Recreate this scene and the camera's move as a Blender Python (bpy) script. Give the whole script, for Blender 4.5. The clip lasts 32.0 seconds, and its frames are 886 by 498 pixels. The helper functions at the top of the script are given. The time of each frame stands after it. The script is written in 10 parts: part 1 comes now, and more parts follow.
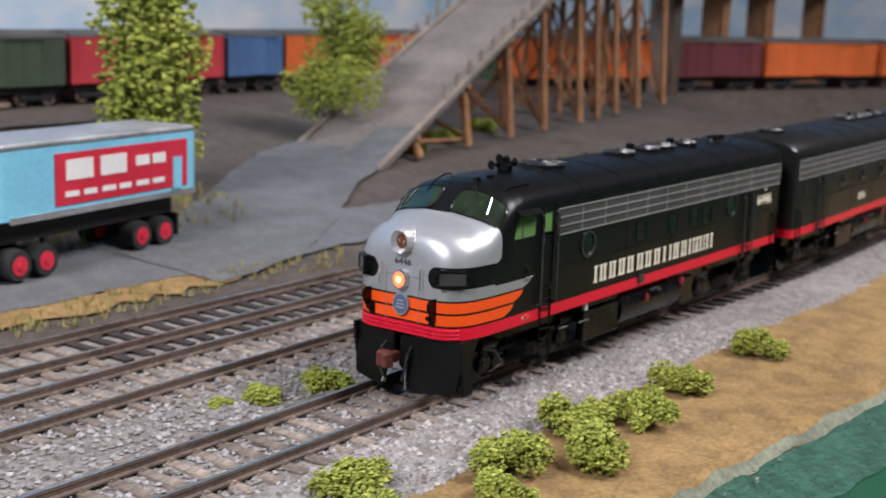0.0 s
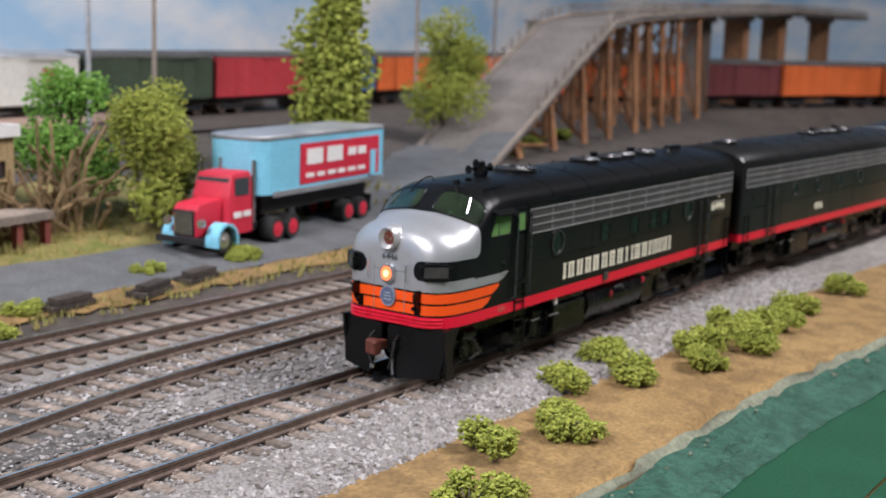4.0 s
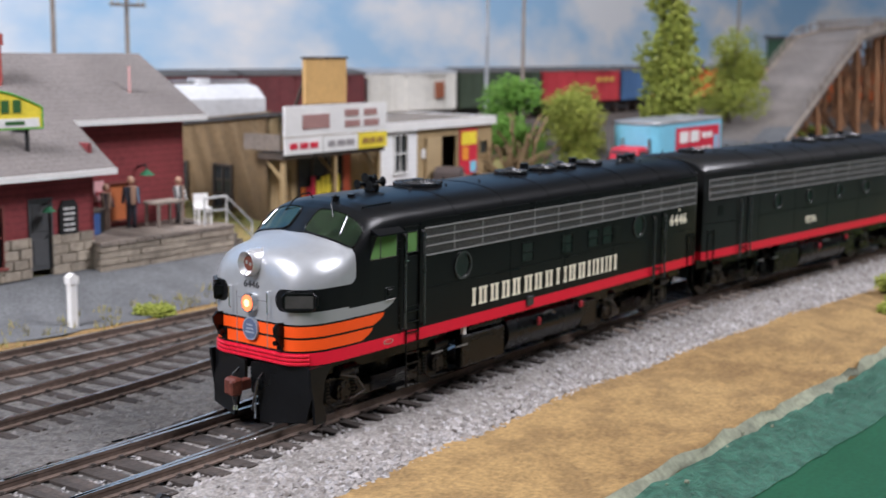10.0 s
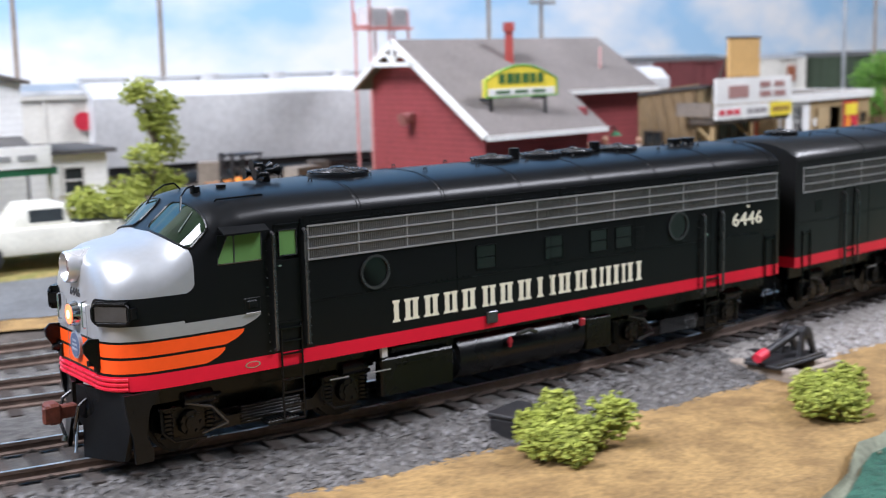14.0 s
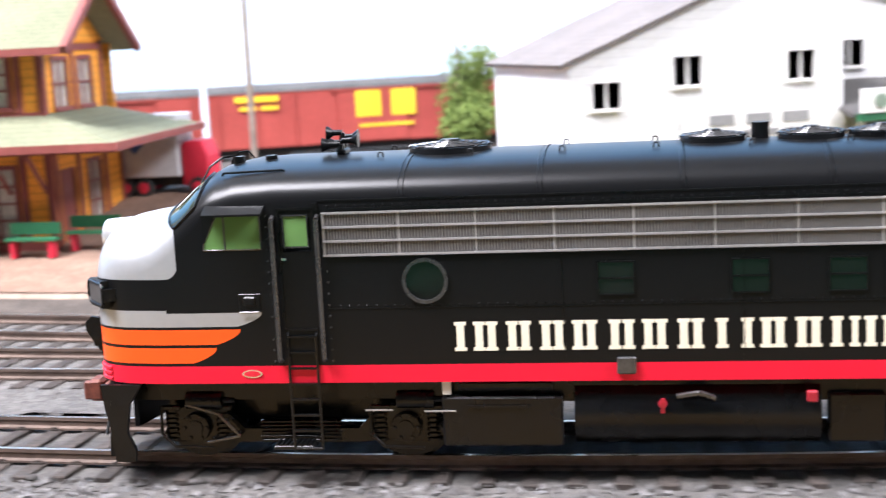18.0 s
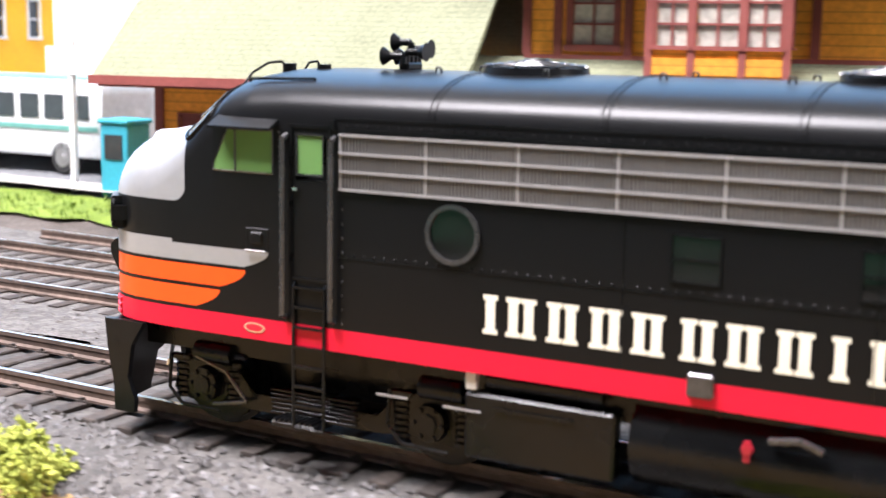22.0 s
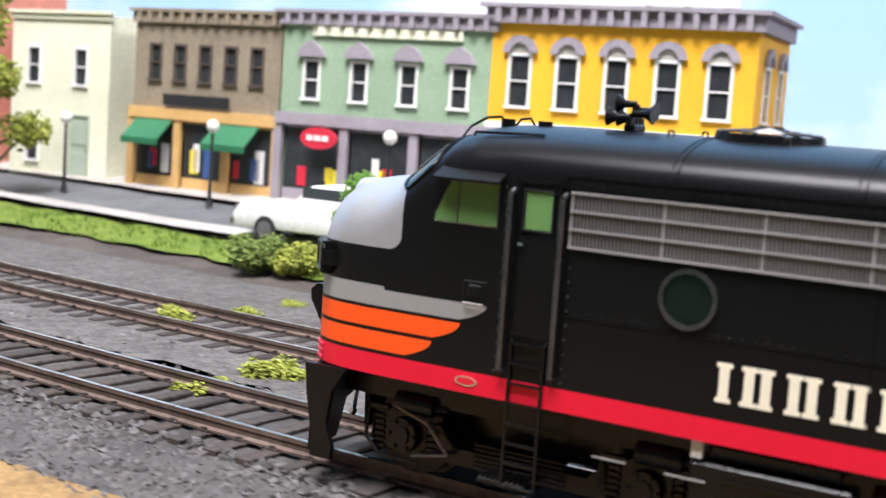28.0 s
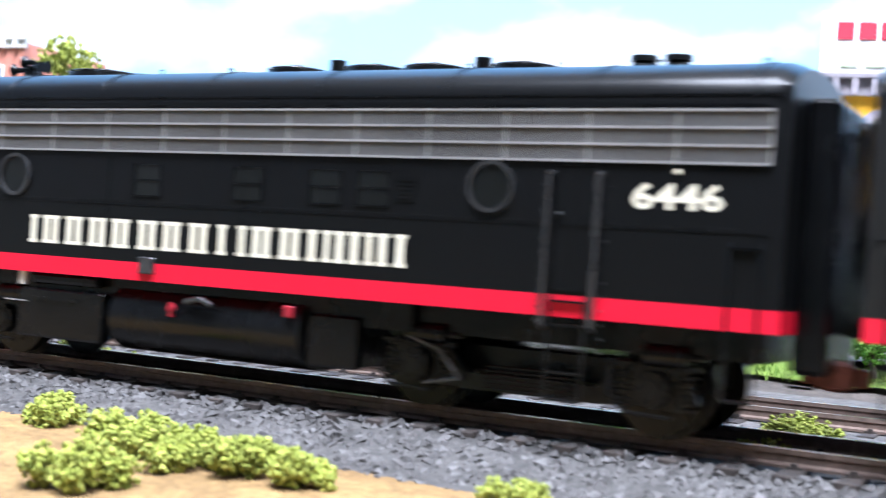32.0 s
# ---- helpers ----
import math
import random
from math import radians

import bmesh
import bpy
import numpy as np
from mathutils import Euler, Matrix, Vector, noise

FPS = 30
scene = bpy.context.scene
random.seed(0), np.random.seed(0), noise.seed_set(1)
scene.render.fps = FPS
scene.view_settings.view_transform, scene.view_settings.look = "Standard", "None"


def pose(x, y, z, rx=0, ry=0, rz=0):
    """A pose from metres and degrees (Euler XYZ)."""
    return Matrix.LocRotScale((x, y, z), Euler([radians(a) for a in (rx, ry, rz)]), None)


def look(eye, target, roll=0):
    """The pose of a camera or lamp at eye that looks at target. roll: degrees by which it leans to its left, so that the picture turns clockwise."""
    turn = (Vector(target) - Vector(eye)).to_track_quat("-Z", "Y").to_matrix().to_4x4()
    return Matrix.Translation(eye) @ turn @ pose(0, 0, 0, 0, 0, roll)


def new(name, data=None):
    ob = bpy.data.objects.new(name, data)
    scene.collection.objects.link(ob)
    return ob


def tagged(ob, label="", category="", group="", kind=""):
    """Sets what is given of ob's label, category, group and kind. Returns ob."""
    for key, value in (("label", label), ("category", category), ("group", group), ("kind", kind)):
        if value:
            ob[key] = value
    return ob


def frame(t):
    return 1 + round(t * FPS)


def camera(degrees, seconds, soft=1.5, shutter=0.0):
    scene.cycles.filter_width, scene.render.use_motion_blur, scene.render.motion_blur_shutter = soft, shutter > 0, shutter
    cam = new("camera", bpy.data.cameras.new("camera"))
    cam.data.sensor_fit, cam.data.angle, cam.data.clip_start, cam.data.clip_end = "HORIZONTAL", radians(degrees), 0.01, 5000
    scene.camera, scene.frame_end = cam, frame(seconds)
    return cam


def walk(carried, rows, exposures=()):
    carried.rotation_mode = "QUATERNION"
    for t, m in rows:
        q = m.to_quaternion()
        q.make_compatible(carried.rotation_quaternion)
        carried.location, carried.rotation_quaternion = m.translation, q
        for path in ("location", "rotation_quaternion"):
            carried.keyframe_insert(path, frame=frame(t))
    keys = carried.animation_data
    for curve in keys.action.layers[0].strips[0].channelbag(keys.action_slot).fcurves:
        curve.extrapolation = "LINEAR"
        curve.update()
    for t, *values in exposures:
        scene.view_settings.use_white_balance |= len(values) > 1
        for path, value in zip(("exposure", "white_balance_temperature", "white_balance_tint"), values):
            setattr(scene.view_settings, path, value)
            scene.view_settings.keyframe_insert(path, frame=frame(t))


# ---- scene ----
cam = camera(38.52, 32.0, 1.05, 0.5)
# seconds, eye and target in millimetres, roll in degrees
PATH = [
    (0, (373.5, -143.5, 81.0), (534.7, -31.3, 43.1), 1.89),
    (0.5, (359.4, -144.5, 81.4), (519.6, -30.9, 43.6), 1.90),
    (1, (345.2, -145.8, 81.6), (505.3, -31.9, 44.0), 2.15),
    (1.5, (330.0, -148.4, 81.5), (490.2, -34.6, 44.0), 2.27),
    (2, (314.0, -148.4, 81.2), (473.6, -33.7, 43.9), 2.20),
    (2.5, (297.4, -147.9, 80.1), (456.8, -32.8, 43.6), 2.21),
    (4.5, (231.4, -156.8, 78.8), (395.6, -47.7, 45.5), 2.16),
    (5, (215.4, -156.9, 78.5), (379.7, -47.7, 45.7), 2.45),
    (5.5, (200.0, -157.9, 79.0), (363.7, -47.6, 46.6), 2.44),
    (6, (183.1, -159.8, 78.0), (345.9, -48.2, 45.7), 2.46),
    (6.5, (165.0, -160.1, 77.6), (325.5, -45.2, 45.8), 2.52),
    (7, (143.2, -164.4, 78.2), (301.8, -46.6, 46.9), 2.61),
    (7.5, (119.6, -169.4, 78.3), (276.6, -49.3, 47.5), 2.40),
    (8, (102.3, -170.5, 77.0), (257.2, -47.7, 46.3), 2.04),
    (8.5, (85.8, -175.0, 75.9), (239.0, -50.5, 44.0), 1.49),
    (9, (70.1, -177.3, 75.4), (221.6, -50.8, 43.1), 1.31),
    (9.5, (52.9, -183.3, 75.7), (202.2, -54.2, 43.7), 0.95),
    (10, (40.1, -188.9, 75.2), (188.5, -58.5, 43.9), 0.67),
    (10.5, (26.0, -190.2, 73.1), (172.1, -57.1, 42.2), 0.11),
    (11, (12.1, -193.9, 68.3), (154.6, -57.3, 36.4), -0.18),
    (11.5, (-0.9, -197.5, 66.3), (139.6, -58.8, 34.7), -0.50),
    (12, (-13.6, -201.4, 66.0), (124.7, -60.3, 34.8), -0.49),
    (12.5, (-25.4, -202.2, 66.4), (109.1, -57.4, 35.9), -0.23),
    (13, (-40.2, -202.7, 67.2), (90.8, -54.5, 37.4), -0.30),
    (13.5, (-57.5, -205.1, 65.8), (69.2, -53.1, 36.4), -0.68),
    (14, (-75.9, -205.2, 65.8), (43.3, -47.4, 35.7), -1.30),
    (14.5, (-95.6, -210.4, 69.0), (16.8, -47.7, 39.0), -1.23),
    (15, (-107.3, -208.5, 69.6), (-3.6, -40.3, 38.6), -0.92),
    (15.5, (-116.3, -205.3, 68.8), (-21.8, -32.0, 36.6), -0.45),
    (17.5, (-161.1, -158.5, 62.3), (-107.1, 31.5, 30.5), -2.10),
    (18, (-177.0, -139.9, 59.5), (-138.5, 53.7, 27.4), -2.87),
    (18.5, (-195.1, -125.2, 57.8), (-170.4, 70.6, 25.4), -2.83),
    (19, (-214.7, -111.1, 59.3), (-200.0, 85.6, 26.7), -2.03),
    (19.5, (-232.3, -98.0, 58.4), (-222.9, 99.0, 25.4), -1.10),
    (20, (-250.3, -82.6, 53.2), (-244.6, 114.4, 19.4), -0.94),
    (20.5, (-268.6, -62.9, 50.3), (-267.6, 134.4, 17.4), -0.38),
    (21, (-287.4, -47.4, 48.8), (-289.4, 149.9, 16.3), 0.21),
    (21.5, (-307.5, -32.1, 47.8), (-312.1, 165.3, 15.5), 0.56),
    (22, (-324.9, -17.8, 46.9), (-334.1, 179.5, 15.1), 1.03),
    (22.5, (-344.0, -3.7, 45.6), (-355.1, 193.6, 14.6), 1.39),
    (23, (-364.7, 6.8, 46.6), (-378.8, 204.0, 16.5), 1.92),
    (23.5, (-381.4, 16.8, 48.3), (-396.7, 214.1, 19.2), 2.10),
    (24, (-401.1, 25.1, 48.0), (-417.1, 222.5, 20.2), 1.98),
    (24.5, (-425.2, 33.4, 46.8), (-442.6, 230.9, 20.0), 2.17),
    (26.5, (-527.9, 88.1, 44.8), (-541.2, 285.9, 18.7), 3.71),
    (27, (-557.9, 94.5, 41.9), (-569.1, 292.8, 18.7), 3.80),
    (27.5, (-587.9, 108.8, 42.9), (-595.7, 307.6, 22.0), 4.05),
    (28, (-609.4, 119.0, 45.4), (-615.7, 317.7, 23.0), 3.95),
    (28.5, (-627.9, 131.2, 48.3), (-633.2, 329.6, 23.8), 3.42),
    (29, (-647.5, 141.2, 46.5), (-649.8, 339.7, 22.2), 3.82),
    (29.5, (-666.7, 152.4, 37.1), (-666.1, 351.3, 15.6), 3.90),
    (30, (-687.9, 161.8, 29.0), (-681.4, 360.9, 11.5), 3.31),
    (30.5, (-708.6, 167.4, 24.6), (-694.2, 366.7, 14.7), 3.24),
    (31, (-719.7, 167.4, 23.7), (-700.6, 366.4, 18.9), 3.66),
    (31.5, (-719.5, 165.0, 20.8), (-698.9, 363.9, 20.5), 3.27),
    (32, (-713.3, 161.5, 18.1), (-691.5, 360.2, 20.6), 3.88),
]
walk(cam, [(t, look([v * 0.001 for v in eye], [v * 0.001 for v in target], roll)) for t, eye, target, roll in PATH],
     [(0, 0.05, 6550, 10), (2, 0.0, 6550, 10), (6, 0.05, 6500, 10), (9, 0.0, 6350, 10), (11, 0.0, 6300, 10), (13, 0.2, 6150, 9), (15, 0.25, 6050, 8), (17.5, 0.85, 6250, 10), (19, 1.0, 6500, 12), (21, 1.0, 6600, 14), (23, 0.75, 6450, 11),
      (24.5, 0.72, 6250, 10), (26.5, 0.58, 6300, 10), (28, 0.0, 6500, 10), (29, -0.05, 6450, 10), (30, 0.3, 6150, 10), (31, 0.5, 5800, 8), (32, 0.65, 5600, 7)])
cam.data.dof.use_dof = True
cam.data.dof.focus_distance = 0.198
cam.data.dof.aperture_fstop = 48

# ---- points of the main track's centre line, and how far along it the leading truck has come by each second ----
NODES = [(1647.8, 176.5), (1581.8, 153.3), (1515.3, 131.2), (1448.5, 110.2), (1381.4, 90.5), (1313.9, 71.9), (1246.1, 54.4), (1177.7, 39.6), (1108.8, 27.5), (1039.4, 18.0), (969.7, 11.1), (899.9, 7.0), (829.9, 5.5), (759.9, 6.7), (690, 10.6), (630, 12.6), (570, 12.7), (510, 14.2), (450, 16.0), (390, 16.4), (330, 14.5), (270, 10.1), (210, 4.6), (150, -0.2), (90, -2.0), (30, 1.1), (-30, 10.1), (-90, 25.5), (-150, 46.8), (-210, 72.6), (-270, 101.4), (-330, 131.6), (-390, 162.1), (-450, 192.6), (-510, 223.5), (-570, 256.2), (-630, 292.0), (-690, 331.6), (-750, 373.1), (-808.7, 411.3), (-866.3, 451.0), (-922.9, 492.2), (-978.4, 534.9), (-1032.7, 579.0), (-1085.9, 624.5), (-1137.9, 671.4), (-1188.6, 719.6), (-1238.1, 769.2), (-1286.2, 820.0)]
RUN = [(0.0, 1059.1), (1.0, 1081.9), (2.0, 1105.6), (2.5, 1118.9), (4.5, 1181.5), (5.0, 1200.4), (6.0, 1246.5), (7.0, 1294.7), (8.0, 1344.5), (9.0, 1391.9), (10.0, 1438.8), (11.0, 1487.0), (12.0, 1536.4), (13.0, 1587.8), (14.0, 1640.0), (15.0, 1691.4), (15.5, 1715.8), (17.5, 1813.0), (18.0, 1837.5), (19.0, 1887.7), (20.0, 1939.1), (21.0, 1989.6), (22.0, 2038.2), (23.0, 2086.4), (24.0, 2133.8), (24.5, 2157.9), (26.5, 2256.6), (27.0, 2281.1), (28.0, 2328.9), (29.0, 2376.7), (30.0, 2426.0), (31.0, 2477.4), (32.0, 2528.8)]

# ---- the room's light: an unseen lamp over the aisle, a stronger unseen one added further off, mostly pale walls round the layout ----
def area(name, eye, target, sx, sy, watts, colour):
    la = bpy.data.lights.new(name, "AREA")
    la.shape, la.size, la.size_y, la.energy, la.color = "RECTANGLE", sx, sy, watts, colour
    ob = new(name, la)
    ob.matrix_basis = look(eye, target)
    return ob


area("unseen_room_lamp", (1.05, -0.75, 1.15), (0.0, 0.15, 0.0), 0.5, 0.5, 27, (0.97, 0.94, 1.0))
# no fixture is known here: added to brighten station, town and backdrop
area("unseen_room_lamp", (-0.8, 0.0, 1.12), (-0.62, 0.6, 0.05), 0.7, 0.5, 46, (0.97, 0.94, 1.0))
world = bpy.data.worlds.new("room_light")
world.use_nodes = True
scene.world = world
world.node_tree.nodes["Background"].inputs["Color"].default_value = (0.80, 0.88, 1.0, 1)
world.node_tree.nodes["Background"].inputs["Strength"].default_value = 0.55
scene.view_settings.exposure = 0.0

# ---- small tools: all shapes below are written in millimetres of the model ----
U = 0.001


def B():
    return bmesh.new()


def part(name, bm, material, parent=None, label="", smooth=False, flat=None):
    """Links a bmesh, in millimetres, as one mesh object, under a thing or a part."""
    me = bpy.data.meshes.new(name)
    bmesh.ops.scale(bm, vec=(U, U, U), verts=bm.verts)
    bm.to_mesh(me)
    bm.free()
    for m in material if isinstance(material, (list, tuple)) else [material]:
        me.materials.append(m)
    if smooth:
        me.polygons.foreach_set("use_smooth", [True] * len(me.polygons))
        if smooth is not True:
            me.set_sharp_from_angle(angle=radians(smooth))
    ob = new(name, me)
    if parent is not None:
        ob.parent = parent
    if label:
        tagged(ob, label)
    return ob


def piece(name, me, parent, m):
    """One more object on a mesh that exists, in its parent's space."""
    ob = new(name, me)
    ob.parent = parent
    ob.matrix_basis = m
    return ob


def thing(name, x, y, z, rz=0, label="", category="", group="", kind=""):
    """An empty at the thing's base, in millimetres and degrees."""
    ob = new(name)
    ob.empty_display_size = 0.005
    ob.matrix_basis = at(x, y, z, rz)
    return tagged(ob, label, category, group, kind)


def at(x, y, z, rz=0, rx=0, ry=0):
    return pose(x * U, y * U, z * U, rx, ry, rz)


def box(bm, x0, x1, y0, y1, z0, z1, bevel=0.0, m=None, mi=0):
    r = bmesh.ops.create_cube(bm, size=1.0)
    vs = r["verts"]
    for v in vs:
        v.co = Vector(((x0 + x1) / 2 + v.co.x * (x1 - x0), (y0 + y1) / 2 + v.co.y * (y1 - y0), (z0 + z1) / 2 + v.co.z * (z1 - z0)))
    if m is not None:
        bmesh.ops.transform(bm, matrix=m, verts=vs)
    fs = {f for v in vs for f in v.link_faces}
    for f in fs:
        f.material_index = mi
    if bevel > 0:
        es = list({e for f in fs for e in f.edges})
        bmesh.ops.bevel(bm, geom=es, offset=bevel, segments=1, affect="EDGES", profile=0.5)
    return vs


def tube(bm, p0, p1, r0, r1=None, n=10, caps=True):
    p0, p1 = Vector(p0), Vector(p1)
    r1 = r0 if r1 is None else r1
    d = p1 - p0
    m = Matrix.Translation((p0 + p1) / 2) @ d.to_track_quat("Z", "Y").to_matrix().to_4x4()
    r = bmesh.ops.create_cone(bm, cap_ends=caps, segments=n, radius1=r0, radius2=r1, depth=d.length, matrix=m)
    return r["verts"]


def wire(bm, pts, r, n=6):
    for a, b in zip(pts, pts[1:]):
        tube(bm, a, b, r, r, n)


def ball(bm, c, r, u=10, v=6, s=(1, 1, 1)):
    m = Matrix.Translation(c) @ Matrix.Diagonal((s[0], s[1], s[2], 1))
    return bmesh.ops.create_uvsphere(bm, u_segments=u, v_segments=v, radius=r, matrix=m)["verts"]


def plate(bm, pts, thick, axis="y"):
    """A flat outline, extruded by thick along the axis: pts in (x, z) for y, (y, z) for x, (x, y) for z."""
    def put(a, b, t):
        return {"y": (a, t, b), "x": (t, a, b), "z": (a, b, t)}[axis]
    lo = [bm.verts.new(put(a, b, thick[0])) for a, b in pts]
    hi = [bm.verts.new(put(a, b, thick[1])) for a, b in pts]
    bm.faces.new(lo)
    bm.faces.new(hi[::-1])
    n = len(pts)
    for i in range(n):
        bm.faces.new((lo[i], hi[i], hi[(i + 1) % n], lo[(i + 1) % n]))
    bmesh.ops.recalc_face_normals(bm, faces=bm.faces)
    return lo + hi


def loft(bm, rings, closed=True, caps=True):
    vs = [[bm.verts.new(p) for p in ring] for ring in rings]
    n = len(rings[0])
    for a, b in zip(vs, vs[1:]):
        for i in range(n if closed else n - 1):
            j = (i + 1) % n
            bm.faces.new((a[i], a[j], b[j], b[i]))
    if caps:
        bm.faces.new(vs[0][::-1])
        bm.faces.new(vs[-1])
    bmesh.ops.recalc_face_normals(bm, faces=bm.faces)
    return vs


def disc(c, r, n, axis="y"):
    out = []
    for i in range(n):
        a = 2 * math.pi * i / n
        out.append((c[0] + r * math.cos(a), c[1] + r * math.sin(a)))
    return out


# ---- materials ----
def principled(name):
    m = bpy.data.materials.new(name)
    m.use_nodes = True
    nt = m.node_tree
    return m, nt, nt.nodes["Principled BSDF"]


def node(nt, kind, **kw):
    n = nt.nodes.new(kind)
    for k, v in kw.items():
        if k in n.inputs:
            n.inputs[k].default_value = v
    return n


def noise_tex(nt, scale, detail=4.0, rough=0.6, coords="Object"):
    tc = nt.nodes.new("ShaderNodeTexCoord")
    n = nt.nodes.new("ShaderNodeTexNoise")
    n.inputs["Scale"].default_value, n.inputs["Detail"].default_value, n.inputs["Roughness"].default_value = scale, detail, rough
    nt.links.new(tc.outputs[coords], n.inputs["Vector"])
    return n


def ramp(nt, fac, stops):
    r = nt.nodes.new("ShaderNodeValToRGB")
    el = r.color_ramp.elements
    while len(el) < len(stops):
        el.new(0.5)
    for e, (p, c) in zip(el, stops):
        e.position, e.color = p, (*c, 1)
    nt.links.new(fac, r.inputs["Fac"])
    return r


def mixed(nt, fac, a, b, mode="MIX"):
    m = nt.nodes.new("ShaderNodeMix")
    m.data_type, m.blend_type = "RGBA", mode
    for sock, v in ((m.inputs[0], fac), (m.inputs[6], a), (m.inputs[7], b)):
        if hasattr(v, "default_value") or hasattr(v, "is_output"):
            nt.links.new(v, sock)
        elif isinstance(v, (int, float)):
            sock.default_value = v
        else:
            sock.default_value = (*v, 1)
    return m.outputs[2]


def bump(nt, bsdf, height, strength, dist):
    b = nt.nodes.new("ShaderNodeBump")
    b.inputs["Strength"].default_value, b.inputs["Distance"].default_value = strength, dist
    nt.links.new(height, b.inputs["Height"])
    nt.links.new(b.outputs["Normal"], bsdf.inputs["Normal"])


def surf(name, col, rough=0.7, metal=0.0, grain=900.0, coarse=60.0, vary=0.18, rel=0.15, dist=0.0003, rand=0.0, rnd_rough=0.1, spec=0.5):
    """A surface with variation at two scales, fine relief and, if asked, a shade of its own for each object."""
    m, nt, bs = principled(name)
    a, b = noise_tex(nt, grain, 5), noise_tex(nt, coarse, 3)
    lo, hi = [max(0, c * (1 - vary)) for c in col], [min(1, c * (1 + vary)) for c in col]
    c1 = ramp(nt, a.outputs["Fac"], [(0.3, lo), (0.7, hi)]).outputs["Color"]
    c2 = ramp(nt, b.outputs["Fac"], [(0.35, (1 - vary,) * 3), (0.65, (1 + vary * 0.5,) * 3)]).outputs["Color"]
    out = mixed(nt, 1.0, c1, c2, "MULTIPLY")
    if rand:
        oi = nt.nodes.new("ShaderNodeObjectInfo")
        c3 = ramp(nt, oi.outputs["Random"], [(0.0, (1 - rand,) * 3), (1.0, (1 + rand,) * 3)]).outputs["Color"]
        out = mixed(nt, 1.0, out, c3, "MULTIPLY")
    nt.links.new(out, bs.inputs["Base Color"])
    rr = ramp(nt, b.outputs["Fac"], [(0.3, (max(0, rough - rnd_rough),) * 3), (0.7, (min(1, rough + rnd_rough),) * 3)])
    nt.links.new(rr.outputs["Color"], bs.inputs["Roughness"])
    bs.inputs["Metallic"].default_value = metal
    bs.inputs["Specular IOR Level"].default_value = spec
    if rel:
        bump(nt, bs, a.outputs["Fac"], rel, dist)
    return m


def glowing(name, col, strength):
    m, nt, bs = principled(name)
    bs.inputs["Base Color"].default_value = (*col, 1)
    bs.inputs["Emission Color"].default_value = (*col, 1)
    bs.inputs["Emission Strength"].default_value = strength
    return m


class Paint:
    """Sums on coordinates in a node tree, for painted schemes."""

    def __init__(self, nt):
        self.nt = nt
        tc = nt.nodes.new("ShaderNodeTexCoord")
        sp = nt.nodes.new("ShaderNodeSeparateXYZ")
        nt.links.new(tc.outputs["Object"], sp.inputs[0])
        self.x, self.y, self.z = (self.op("MULTIPLY", sp.outputs[i], 1000.0) for i in range(3))

    def op(self, kind, a, b=0.0):
        n = self.nt.nodes.new("ShaderNodeMath")
        n.operation = kind
        for s, v in zip(n.inputs, (a, b)):
            if isinstance(v, (int, float)):
                s.default_value = v
            else:
                self.nt.links.new(v, s)
        return n.outputs[0]

    def above(self, a, b):
        return self.op("GREATER_THAN", a, b)

    def below(self, a, b):
        return self.op("LESS_THAN", a, b)

    def both(self, *v):
        out = v[0]
        for w in v[1:]:
            out = self.op("MULTIPLY", out, w)
        return out

    def either(self, a, b):
        return self.op("MAXIMUM", a, b)

    def no(self, a):
        return self.op("SUBTRACT", 1.0, a)

    def band(self, a, lo, hi):
        return self.both(self.above(a, lo), self.below(a, hi))

# ---- the main track's line, and tools that follow it ----
def smooth_line(pts, step=4.0):
    """A smooth curve through points, at even steps."""
    out = []
    p = [Vector(q) for q in pts]
    p = [2 * p[0] - p[1]] + p + [2 * p[-1] - p[-2]]
    for a, b, c, d in zip(p, p[1:], p[2:], p[3:]):
        n = max(2, int((c - b).length / step))
        for i in range(n):
            t = i / n
            out.append(0.5 * ((2 * b) + (c - a) * t + (2 * a - 5 * b + 4 * c - d) * t * t + (3 * b - a - 3 * c + d) * t ** 3))
    out.append(p[-2])
    return np.array([tuple(q) for q in out])


MAIN = smooth_line(NODES)
MAIN_S = np.r_[0, np.cumsum(np.hypot(*np.diff(MAIN, axis=0).T))]
MAIN_T = np.gradient(MAIN, axis=0)
MAIN_T = MAIN_T / np.hypot(*MAIN_T.T)[:, None]
MAIN_N = np.stack([MAIN_T[:, 1], -MAIN_T[:, 0]], -1)     # to the far side: the line runs towards -x


def main_at(s, d=0.0):
    """A point at length s on the main track, d millimetres to its far side."""
    return tuple(float(np.interp(s, MAIN_S, MAIN[:, k] + d * MAIN_N[:, k])) for k in (0, 1))


def s_of_x(x):
    return float(np.interp(-x, -MAIN[:, 0], MAIN_S))


def aside(x, d):
    return main_at(s_of_x(x), d)


def dist_main(X, Y):
    """Signed distance from the main track: positive on the far side."""
    X, Y = np.asarray(X, float), np.asarray(Y, float)
    sub, nor = MAIN[::4], MAIN_N[::4]
    shape = X.shape
    X, Y = X.ravel(), Y.ravel()
    out = np.empty(len(X))
    for i in range(0, len(X), 4000):
        dx = X[i:i + 4000, None] - sub[None, :, 0]
        dy = Y[i:i + 4000, None] - sub[None, :, 1]
        k = np.argmin(dx * dx + dy * dy, axis=1)
        j = np.arange(len(k))
        out[i:i + 4000] = dx[j, k] * nor[k, 0] + dy[j, k] * nor[k, 1]
    return out.reshape(shape)


